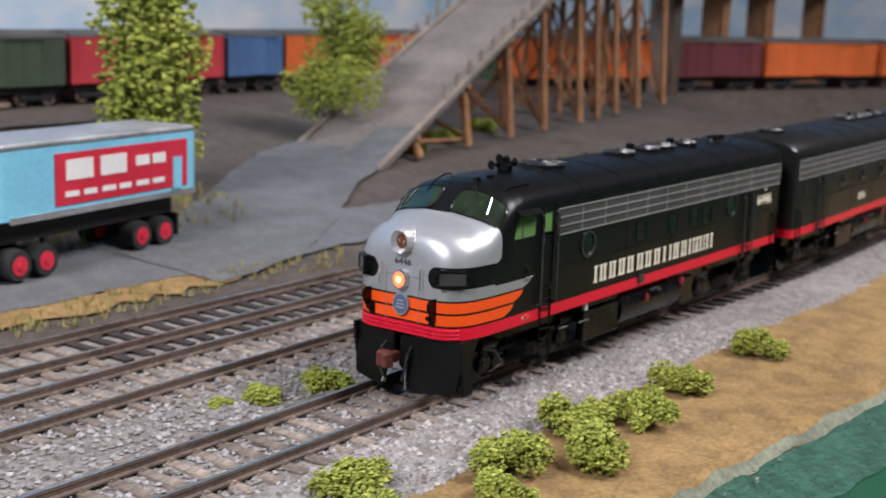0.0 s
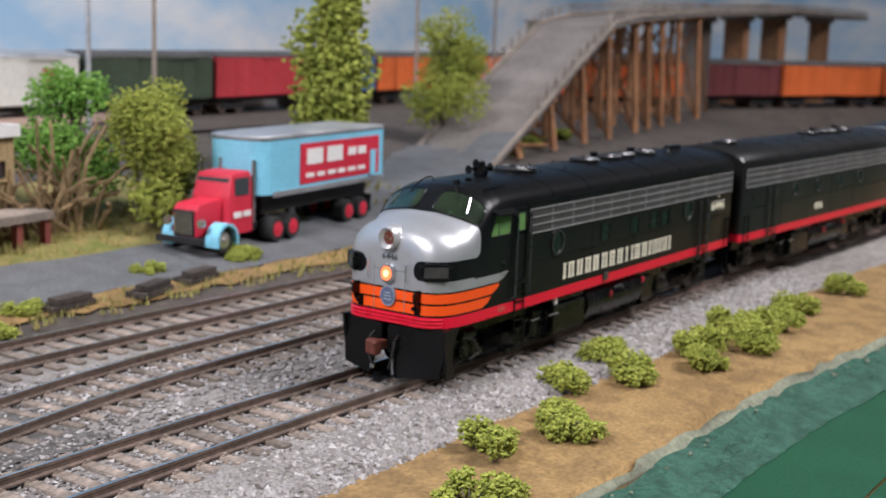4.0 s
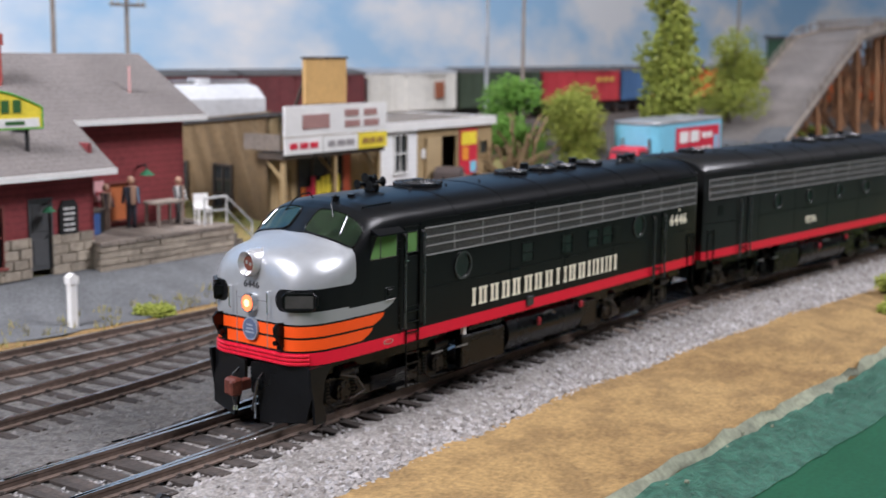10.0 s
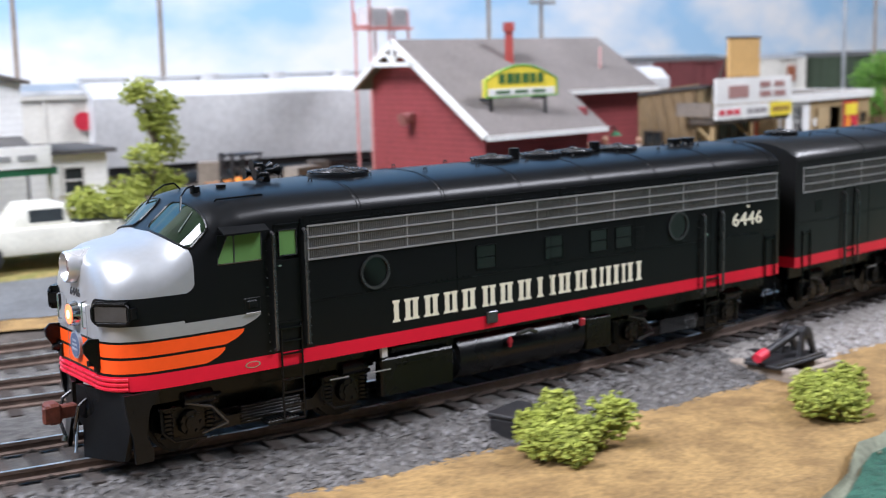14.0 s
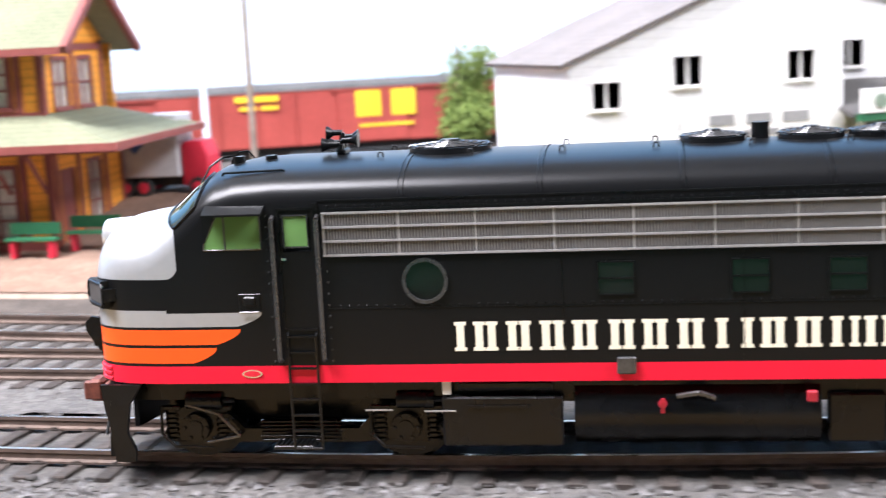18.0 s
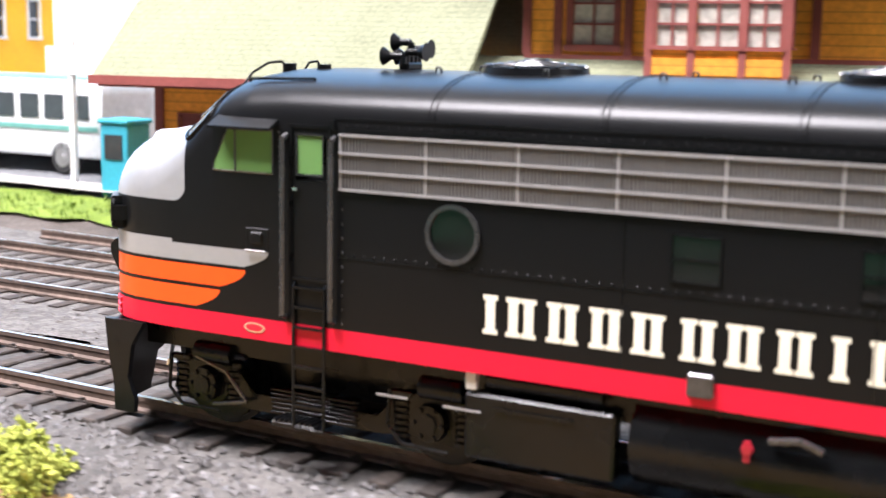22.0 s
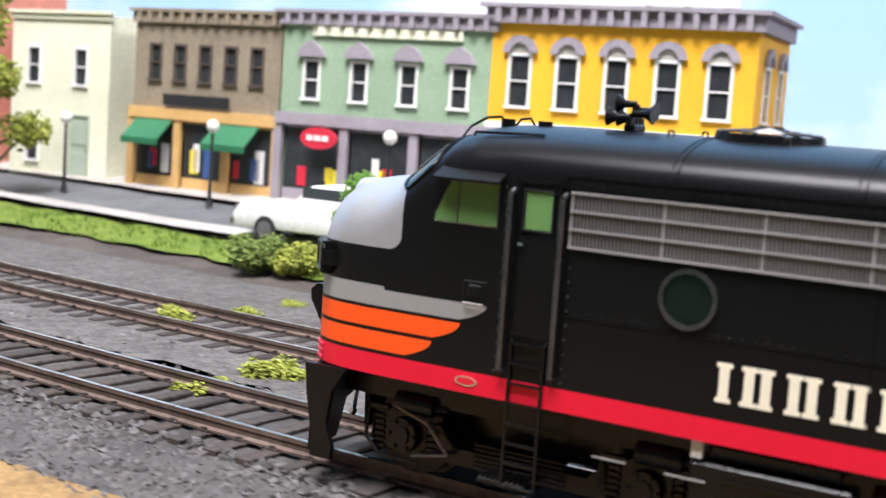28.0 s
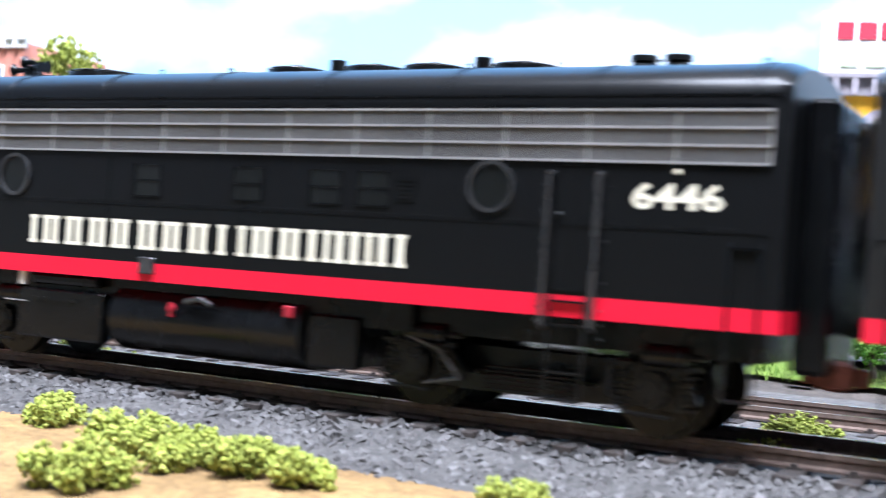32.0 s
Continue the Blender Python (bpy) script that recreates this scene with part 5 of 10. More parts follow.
    tube(bm, (154.4, -HALF, 30.2), (154.4, -HALF - 0.5, 30.2), 0.35, 0.3, 8)
    part("marker", bm, LETTER_CREAM, t)
    grille(t, 37.3, 164.6, 31.2, 37.1)
    common_body(t, 36, 166, [(53.4, 6.2), (91, 4.7), (104.5, 4.7), (114, 4.7), (127.6, 4.7)], [97.6, 121.0])
    for x in (144.5, 149.0):
        bm = B()
        tube(bm, (x, -1.5, ROOF - 0.8), (x, -1.5, ROOF + 1.0), 2.1, 1.4, 14)
        tube(bm, (x, -1.5, ROOF + 1.0), (x, -1.5, ROOF + 1.7), 1.8, 1.8, 14)
        part("roof_vent", bm, LOCO_BLACK, t, "", 40)
    # windshields in the slope of the cab, one on each side of a centre post
    for s in (-1, 1):
        bm = B()
        n = 10
        grid = []
        for i in range(n + 1):
            row = []
            for j in range(n + 1):
                u, v = i / n, j / n
                q = 0.07 + 0.70 * v
                lo = 12.9 + 2.1 * v * v
                hi = 18.7 + 0.4 * v - 0.8 * (v - 0.5) ** 2
                c = 0.35 * ((2 * u - 1) ** 6 + (2 * v - 1) ** 6)
                x = lo + (hi - lo) * (0.5 + (u - 0.5) * (1 - 0.10 * (2 * v - 1) ** 6))
                row.append(shell_pt(x, s * (0.42 + (q - 0.42) * (1 - 0.08 * (2 * u - 1) ** 6)), 0.12))
            grid.append(row)
        vs = [[bm.verts.new(p) for p in row] for row in grid]
        for i in range(n):
            for j in range(n):
                bm.faces.new((vs[i][j], vs[i + 1][j], vs[i + 1][j + 1], vs[i][j + 1]))
        bmesh.ops.recalc_face_normals(bm, faces=bm.faces)
        w = part("windshield", bm, surf("tinted_windshield", (0.014, 0.028, 0.012), 0.05, 0, 300, 40, 0.5, 0.0), t, "dark green tinted windshield pane", True)
        bm = B()
        edge = [grid[0][j] for j in range(n + 1)] + [grid[i][n] for i in range(n + 1)] + [grid[n][j] for j in range(n, -1, -1)] + [grid[i][0] for i in range(n, -1, -1)]
        wire(bm, edge, 0.22, 5)
        part("windshield_frame", bm, LOCO_BLACK, w)
        bm = B()
        a, b = shell_pt(18.2, s * 0.42, 0.3), shell_pt(15.0, s * 0.48, 0.4)
        tube(bm, a, b, 0.13, 0.13, 5)
        part("wiper", bm, BRIGHT_STEEL, w)
        # number boards
        m = at(2.9, s * 12.7, 26.0, s * 52)
        bm = B()
        for q in (1,):
            r = bmesh.ops.create_cube(bm, size=1.0)
            for v in r["verts"]:
                v.co = Vector((v.co.x * 7.6, v.co.y * 2.4, v.co.z * 4.0))
            bmesh.ops.bevel(bm, geom=[e for e in bm.edges if abs(e.verts[0].co.y - e.verts[1].co.y) > 1], offset=1.1, segments=4, affect="EDGES")
        nb = part("number_board", bm, LOCO_BLACK, t, "black number board housing", 40)
        nb.matrix_basis = m
        bm = B()
        yo = s * 1.22
        box(bm, -2.9, 2.9, min(yo, yo * 1.03), max(yo, yo * 1.03), -1.25, 1.25)
        part("number_glass", bm, NUMBER_GLASS, nb, "grey number glass")
        bm = B()
        rim = [(-3.4, -1.0), (-2.8, -1.6), (2.8, -1.6), (3.4, -1.0), (3.4, 1.0), (2.8, 1.6), (-2.8, 1.6), (-3.4, 1.0)]
        wire(bm, [(a, s * 1.2, b) for a, b in rim + rim[:1]], 0.26, 6)
        part("number_board_rim", bm, LOCO_BLACK, nb, "", 40)
        bm = B()
        tube(bm, (6.2, s * 14.2, 29.2), (6.0, s * 15.0, 29.3), 0.45, 0.6, 10)
        part("class_lamp", bm, BRIGHT_STEEL, t)
        bm = B()
        wire(bm, [(9.5, s * 13.6, 31.2), (9.6, s * 14.3, 31.8), (13.0, s * 14.8, 31.8), (13.1, s * 14.2, 31.4)], 0.13)
        part("nose_grab", bm, BRIGHT_STEEL, t)
        bm = B()
        wire(bm, [(0.7, s * 6.0, 27.5), (-0.2, s * 6.0, 27.3), (-0.2, s * 6.0, 23.2), (0.3, s * 6.0, 23.0)], 0.13)
        part("nose_grab", bm, BRIGHT_STEEL, t)
        bm = B()
        wire(bm, [(22.6, s * 4.0, 43.4), (21.6, s * 4.2, 44.6), (20.0, s * 4.8, 44.4), (18.4, s * 6.0, 43.2), (17.0, s * 8.4, 39.8)], 0.16)
        part("roof_grab", bm, LOCO_BLACK, t)
        bm = B()
        box(bm, 0.4, 1.2, s * 8.8 - 0.8, s * 8.8 + 0.8, 15.9, 18.4, 0.2)
        tube(bm, (0.4, s * 8.8, 17.6), (-0.8, s * 8.8, 17.6), 0.6, 0.5, 10)
        plate(bm, [(1.2, 21.6), (-0.7, 21.8), (-1.7, 20.9), (-1.6, 19.6), (0.3, 16.6), (1.2, 16.6)], (s * 9.6 - 0.25, s * 9.6 + 0.25))
        part("multiple_unit_socket", bm, FRAME_BLACK, t)
        # pilot plough halves
        bm = B()
        pts = [(1.0, 12.8), (15.6, 12.8), (16.3, 10.0), (14.6, 1.6), (4.2, 0.9), (3.0, 6.0), (1.0, 6.6)]
        rings = []
        for back in (0.0, 0.8):
            rings.append([(-0.4 + back + 0.016 * y * y + (2.2 if z < 3 else 0) * -0.3, s * y, z) for y, z in pts])
        loft(bm, rings)
        part("pilot", bm, LOCO_BLACK, t, "black pilot plough", 30)
        bm = B()
        plate(bm, [(2.4, 12.8), (8.6, 12.8), (6.6, 9.8), (5.9, 5.6), (7.0, 2.8), (6.8, 1.2), (3.8, 1.2), (3.6, 5.0), (2.8, 9.0)], (s * 15.8 - 0.4, s * 15.8 + 0.4))
        part("pilot_side", bm, LOCO_BLACK, t)
        bm = B()
        wire(bm, [(1.2, s * 3.6, 11.2), (-1.2, s * 4.0, 9.6), (-2.0, s * 3.8, 6.0), (-1.6, s * 2.6, 3.4)], 0.3)
        part("air_hose", bm, RAIL_GREY, t)
    bm = B()
    tube(bm, (-1.6, 2.6, 3.4), (-1.9, 2.5, 2.5), 0.5, 0.5, 8)
    part("hose_end", bm, BRIGHT_STEEL, t)
    for z in (13.4, 14.2, 15.0):
        bm = B()
        ring = []
        for k in range(-12, 13):
            y = k * 1.2
            x = next(a[0] + (abs(y) - a[1]) / (b[1] - a[1]) * (b[0] - a[0]) for a, b in zip(NOSE, NOSE[1:]) if abs(y) <= b[1]) if abs(y) > 7.6 else 0.9
            ring.append((x - 0.05, y, z))
        wire(bm, ring, 0.3, 6)
        part("anticlimber_rib", bm, RED_TRIM, t)
    # headlights, herald plate and number on the nose door
    bm = B()
    ring = [[(x, r * math.cos(2 * math.pi * i / 28), 32.6 + r * math.sin(2 * math.pi * i / 28)) for i in range(28)] for x, r in ((6.0, 3.1), (1.2, 2.8), (-0.5, 2.65), (-0.75, 2.4), (-0.5, 2.15), (0.5, 1.4))]
    loft(bm, ring, True, False)
    h = part("headlight_housing", bm, surf("silver_bezel", (0.62, 0.62, 0.63), 0.25, 0.6, 900, 60, 0.05, 0.0), t, "silver upper headlight housing", 40)
    disc_part("upper_lens", (0.2, 0, 32.6), 1.5, 0.4, LENS, h, "x", 20, "dark red headlight lens")
    for q in (-0.6, 0.6):
        disc_part("lamp_bulb", (0.12, q, 32.6 + 0.3 * q), 0.42, 0.1, BRIGHT_STEEL, h, "x", 10)
    bm = B()
    tube(bm, (1.0, 0, 24.6), (-0.4, 0, 24.6), 2.2, 1.9, 24)
    hb = part("lower_headlight", bm, BRIGHT_STEEL, t, "lit lower headlight with a warm red glow", 40)
    disc_part("lamp_lens", (-0.5, 0, 24.6), 1.65, 0.15, LAMP_RED, hb, "x", 20)
    disc_part("lamp_bulb", (-0.6, 0, 24.6), 0.75, 0.12, LAMP_CORE, hb, "x", 14)
    bm = B()
    tube(bm, (1.0, 0, 19.3), (0.3, 0, 19.3), 2.35, 2.35, 28)
    hp = part("herald_plate", bm, surf("pale_plate", (0.30, 0.33, 0.38), 0.45, 0.2), t, "round grey plate with a blue ring", 40)
    bm = B()
    tube(bm, (0.3, 0, 19.3), (0.24, 0, 19.3), 2.05, 2.05, 28)
    part("herald_ring", bm, surf("blue_plate", (0.09, 0.12, 0.2), 0.5), hp)
    bm = B()
    for k in range(3):
        box(bm, 0.18, 0.3, -1.3 + 0.2 * k, 1.3 - 0.2 * k, 18.4 + k * 0.75, 18.75 + k * 0.75)
    part("herald_bar", bm, surf("pale_plate", (0.30, 0.33, 0.38), 0.45, 0.2), hp)
    text_part("road_number", "6446", 1.9, surf("dark_lettering", (0.03, 0.03, 0.035), 0.5), t, pose(0.86 * U, 0, 28.2 * U, 86, 0, -90), 0.06, 1.3, 0.03)
    bm = B()
    for s in (-1, 1):
        box(bm, 0.85, 1.4, s * 4.8 - 0.08, s * 4.8 + 0.08, 15.6, 26.5)
    box(bm, 0.86, 1.4, -4.8, 4.8, 25.2, 25.35)
    part("nose_door_seam", bm, surf("seam_grey", (0.2, 0.2, 0.2), 0.5), t)
    coupler(t, -0.2, -1)
    coupler(t, 166.0, 1)
    bm = B()
    box(bm, 166.3, 170.2, -8.5, 8.5, 8.5, 39.5, 0.6)
    part("diaphragm", bm, FRAME_BLACK, t, "black end diaphragm")
    bm = B()
    wire(bm, [(-1.0, -3.2, 9.0), (-1.6, -3.6, 5.0), (-2.2, -4.4, 2.0)], 0.28)
    part("uncoupling_pin", bm, BRIGHT_STEEL, t)
    # five-chime horn cluster, antennas and roof fittings
    bm = B()
    box(bm, 36.6, 38.0, -1.9, 1.9, ROOF - 0.1, ROOF + 0.8, 0.2)
    hs = part("horn_stand", bm, LOCO_BLACK, t, "cluster of black air horns")
    for (y, z, d, ln) in ((-1.9, 1.5, -1, 2.7), (0.0, 3.1, -1, 2.3), (1.9, 1.5, -1, 2.9), (-1.1, 2.0, 1, 2.6), (1.1, 2.4, 1, 2.2)):
        bm = B()
        c = (37.3, y, ROOF + z)
        tube(bm, c, (37.3 + d * ln * 0.6, y, ROOF + z), 0.4, 0.45, 10)
        tube(bm, (37.3 + d * ln * 0.6, y, ROOF + z), (37.3 + d * ln, y, ROOF + z), 0.45, 1.1, 14)
        tube(bm, c, (37.3, y, ROOF + 0.6), 0.45, 0.45, 6)
        part("horn", bm, LOCO_BLACK, hs, "", 40)
    for x in (22.2, 27.2):
        disc_part("roof_cap", (x, -3.4, ROOF - 0.9), 0.9, 1.3, LOCO_BLACK, t, "z", 10)
    bm = B()
    box(bm, 36.0, 36.6, -HALF - 0.4, -HALF + 0.2, 37.6, 38.6)
    wire(bm, [(22, -11.8, 42.3), (22.2, -11.9, 42.7), (31, -11.9, 42.9), (31.2, -11.8, 42.3)], 0.16)
    part("roof_grab", bm, LOCO_BLACK, t)
    underframe(t, 4, 166, 71, 104)
    wheels = truck_parts(t, 31.0) + truck_parts(t, 136.0)
    return t, wheels


def booster_unit():
    t = thing("booster_locomotive", 0, 0, 0, 0, "black cabless booster locomotive with steel grilles and a red sill stripe", "locomotive")
    bm = B()
    rings = [[(x, y, z) for _, y, z in side_ring(60)] for x in (2.0, 40, 80, 120, 164)]
    front = [(0.6, y * 0.97, z - (0.8 if z > 40 else 0)) for _, y, z in side_ring(60)]
    back = [(165.4, y * 0.97, z - (0.8 if z > 40 else 0)) for _, y, z in side_ring(60)]
    loft(bm, [front] + rings + [back])
    part("body", bm, SCHEME2, t, "black steel car body with a red sill stripe", 35)
    for s in (-1, 1):
        side_door(t, 22.0, 27.0, 16.0, 31.0, s, False)
        ladder(t, 22.3, 26.6, 3.4, 15.4, 5, s)
        ladder(t, 3.0, 6.4, 5.4, 22.0, 2, s)
        for x in (46, 68, 90, 112):
            porthole(t, x, 27.4, 2.6, s)
        bm = B()
        box(bm, 8.8, 11.6, s * HALF - 0.14, s * HALF + 0.14, 26.0, 29.0)
        part("louvre", bm, LOCO_BLACK, t)
    text_part("road_number", "8296", 3.4, LETTER_CREAM, t, at(70.0, -HALF - 0.03, 19.4, 0, 90), 0.04, 1.15, 0.06)
    grille(t, 3.0, 163.4, 31.2, 37.1)
    common_body(t, 0, 165, [(16, 4.7), (91, 4.7), (104.5, 4.7), (114, 4.7), (127.6, 4.7)], [97.6, 121.0])
    coupler(t, 0.6, -1)
    coupler(t, 165.0, 1)
    for x, d in ((0.2, -1), (165.8, 1)):
        bm = B()
        for k in range(5):
            xx = x + d * 0.5 * k
            box(bm, min(xx, xx + d * 0.3), max(xx, xx + d * 0.3), -6.4, 6.4, 13.0, 37.0, 0.1)
        part("diaphragm", bm, FRAME_BLACK, t)
    underframe(t, 2, 164, 66, 100)
    wheels = truck_parts(t, 29.0) + truck_parts(t, 134.0)
    return t, wheels


def plain_scheme():
    m, nt, bs = principled("booster_paint")
    p = Paint(nt)
    grain = noise_tex(nt, 700, 4)
    red = p.band(p.z, SILL - 1, 15.55)
    c = mixed(nt, red, (0.0085, 0.0085, 0.0085), (0.66, 0.010, 0.035))
    c = mixed(nt, 0.12, c, ramp(nt, grain.outputs["Fac"], [(0.3, (0.6,) * 3), (0.7, (1.1,) * 3)]).outputs["Color"], "MULTIPLY")
    nt.links.new(c, bs.inputs["Base Color"])
    bs.inputs["Roughness"].default_value = 0.33
    bump(nt, bs, grain.outputs["Fac"], 0.03, 0.0001)
    return m


SCHEME2 = plain_scheme()


def coach():
    t = thing("passenger_coach", 0, 0, 0, 0, "grey streamlined passenger coach with a dark roof", "railway coach")
    grey = surf("coach_grey", (0.26, 0.27, 0.27), 0.4, 0.1, 900, 60, 0.1, 0.03)
    bm = B()
    rings = [[(x, y, z) for _, y, z in side_ring(60)] for x in (1.0, 80, 160, 280)]
    loft(bm, rings)
    for f in bm.faces:
        f.material_index = 1 if f.calc_center_median().z > EAVE else 0
    part("body", bm, [grey, LOCO_BLACK], t, "grey fluted coach body", 35)
    for s in (-1, 1):
        for k in range(9):
            bm = B()
            box(bm, 26 + k * 26, 42 + k * 26, s * HALF - 0.1, s * HALF + 0.1, 25.5, 32.5, 0.08)
            part("coach_window", bm, DARK_GLASS, t)
        bm = B()
        for k in range(5):
            box(bm, 2, 279, s * HALF - 0.12, s * HALF + 0.12, 15 + k * 1.5, 15.4 + k * 1.5)
        part("fluting", bm, grey, t)
    bm = B()
    box(bm, 90, 190, -13, 13, 5, 13.2, 0.5)
    part("equipment_box", bm, FRAME_BLACK, t)
    wheels = truck_parts(t, 36.0) + truck_parts(t, 244.0)
    return t, wheels

# ---- parts of buildings, in each building's own millimetres: x along the front, y into the depth ----
def paint_boards(name, col, pitch, axis=2, rough=0.8, vary=0.12, rel=0.6, gap=0.72):
    """Painted boarding: fine board joints as relief, faded paint."""
    m, nt, bs = principled(name)
    p = Paint(nt)
    a, b = noise_tex(nt, 700, 4), noise_tex(nt, 35, 4)
    c1 = ramp(nt, b.outputs["Fac"], [(0.3, [c * (1 - vary) for c in col]), (0.7, [min(1, c * (1 + vary)) for c in col])]).outputs["Color"]
    c2 = ramp(nt, a.outputs["Fac"], [(0.3, (1 - 1.6 * vary,) * 3), (0.7, (1 + vary,) * 3)]).outputs["Color"]
    saw = p.op("FRACT", p.op("DIVIDE", (p.x, p.y, p.z)[axis], pitch))
    joint = p.below(saw, 0.16)
    out = mixed(nt, 1.0, c1, c2, "MULTIPLY")
    out = mixed(nt, 1.0, out, ramp(nt, joint, [(0.0, (1.0,) * 3), (1.0, (gap,) * 3)]).outputs["Color"], "MULTIPLY")
    nt.links.new(out, bs.inputs["Base Color"])
    bs.inputs["Roughness"].default_value = rough
    bump(nt, bs, saw, rel, 0.0004)
    return m


def shingle(name, col, pitch=2.2):
    m, nt, bs = principled(name)
    p = Paint(nt)
    a, b = noise_tex(nt, 1100, 4), noise_tex(nt, 45, 4)
    row = p.op("FLOOR", p.op("DIVIDE", p.z, pitch * 0.55))
    saw = p.op("FRACT", p.op("DIVIDE", p.z, pitch * 0.55))
    tab = p.op("FRACT", p.op("ADD", p.op("DIVIDE", p.x, pitch * 1.7), p.op("MULTIPLY", row, 0.37)))
    c1 = ramp(nt, a.outputs["Fac"], [(0.3, [c * 0.78 for c in col]), (0.7, [c * 1.22 for c in col])]).outputs["Color"]
    c2 = ramp(nt, b.outputs["Fac"], [(0.3, (0.85,) * 3), (0.7, (1.1,) * 3)]).outputs["Color"]
    out = mixed(nt, 1.0, c1, c2, "MULTIPLY")
    out = mixed(nt, 1.0, out, ramp(nt, p.either(p.below(saw, 0.14), p.below(tab, 0.07)), [(0.0, (1.0,) * 3), (1.0, (0.78,) * 3)]).outputs["Color"], "MULTIPLY")
    nt.links.new(out, bs.inputs["Base Color"])
    bs.inputs["Roughness"].default_value = 0.9
    bump(nt, bs, saw, 0.5, 0.0005)
    return m


RED_BOARD = paint_boards("faded_barn_red_boards", (0.27, 0.048, 0.052), 2.0)
GREY_SHINGLE = shingle("grey_brown_shingles", (0.185, 0.165, 0.155))
OLIVE_SHINGLE = shingle("pale_olive_shingles", (0.175, 0.185, 0.115))
WHITE_BOARD = paint_boards("white_painted_boards", (0.86, 0.86, 0.85), 2.4, 2, 0.8, 0.05, 0.18, 0.9)
TAN_BOARD = paint_boards("tan_weathered_boards", (0.42, 0.30, 0.15), 3.0, 0)
BROWN_BOARD = paint_boards("brown_plank_wall", (0.30, 0.20, 0.10), 3.0, 0)
YELLOW_BOARD = paint_boards("orange_yellow_boards", (0.84, 0.35, 0.04), 2.4)
DARK_WOOD = surf("dark_weathered_wood", (0.085, 0.066, 0.052), 0.9, 0, 800, 90, 0.3, 0.3)
GREY_WOOD = surf("grey_weathered_wood", (0.24, 0.20, 0.165), 0.9, 0, 800, 90, 0.25, 0.3, 0.0004, 0.2)
TIMBER = surf("orange_brown_timber", (0.33, 0.16, 0.075), 0.85, 0, 800, 90, 0.28, 0.3, 0.0004, 0.2)
WHITE_PAINT = surf("white_trim_paint", (0.78, 0.77, 0.74), 0.6, 0, 900, 60, 0.06, 0.05)
CREAM = surf("cream_plaster", (0.80, 0.78, 0.60), 0.8, 0, 800, 40, 0.08, 0.1)
MAROON = surf("maroon_trim_paint", (0.22, 0.055, 0.045), 0.6, 0, 900, 60, 0.12, 0.1)
CONCRETE = surf("pale_concrete_block", (0.36, 0.31, 0.25), 0.92, 0, 500, 50, 0.18, 0.3, 0.0004, 0.12)
STONE = surf("grey_tan_stone_block", (0.33, 0.28, 0.22), 0.92, 0, 500, 60, 0.22, 0.4, 0.0006, 0.2)
GLASS = surf("dark_window_glass", (0.035, 0.04, 0.042), 0.12, 0, 300, 30, 0.2, 0.0, 0.0003, 0, 0.05)
PALE_GLASS = surf("pale_curtained_glass", (0.50, 0.48, 0.42), 0.25, 0, 500, 60, 0.25, 0.0, 0.0003, 0, 0.05)
ROOF_TAR = surf("dark_tar_roof", (0.075, 0.072, 0.07), 0.9, 0, 700, 40, 0.3, 0.3)
IRON = surf("black_painted_iron", (0.022, 0.022, 0.024), 0.55, 0.2, 800, 60, 0.2, 0.1)
TIN = surf("dull_tin", (0.45, 0.46, 0.47), 0.5, 0.7, 600, 50, 0.15, 0.05)


def colour(name, c, rough=0.6):
    return surf(name, c, rough, 0, 800, 60, 0.1, 0.05)


RED = colour("bright_red_paint", (0.58, 0.020, 0.048))
ORANGE = colour("orange_paint", (0.75, 0.20, 0.03))
BLUE = colour("light_blue_paint", (0.22, 0.58, 0.75), 0.4)
DEEP_BLUE = colour("deep_blue_paint", (0.04, 0.10, 0.28))
GREEN = colour("bottle_green_paint", (0.02, 0.14, 0.06))
YELLOW = colour("yellow_paint", (0.85, 0.68, 0.05))
BLACK = colour("matt_black_paint", (0.012, 0.012, 0.013))
SAND = colour("sand_paint", (0.62, 0.38, 0.14))
SKIN = colour("tan_figure_paint", (0.45, 0.27, 0.18))


def place(x, y, z, rz=0.0):
    return Matrix.Translation((x, y, z)) @ Matrix.Rotation(radians(rz), 4, "Z")


def shift(bm, m, verts=None):
    if m is not None:
        bmesh.ops.transform(bm, matrix=m, verts=verts or bm.verts)
    return bm


def wall(parent, L, z0, z1, mat, holes=(), m=None, thick=1.4, name="wall", label=""):
    """A wall from 0 to L with openings (x0, x1, z0, z1) right through it; its front face is y = 0."""
    bm = B()
    xs = sorted({0, L, *[h[0] for h in holes], *[h[1] for h in holes]})
    for a, b in zip(xs, xs[1:]):
        cuts = sorted((max(z0, h[2]), min(z1, h[3])) for h in holes if h[0] < b - 1e-6 and h[1] > a + 1e-6)
        z = z0
        for c, d in cuts:
            if c > z + 1e-6:
                box(bm, a, b, 0, thick, z, c)
            z = max(z, d)
        if z < z1 - 1e-6:
            box(bm, a, b, 0, thick, z, z1)
    bmesh.ops.remove_doubles(bm, verts=bm.verts, dist=0.001)
    return part(name, shift(bm, m), mat, parent, label)


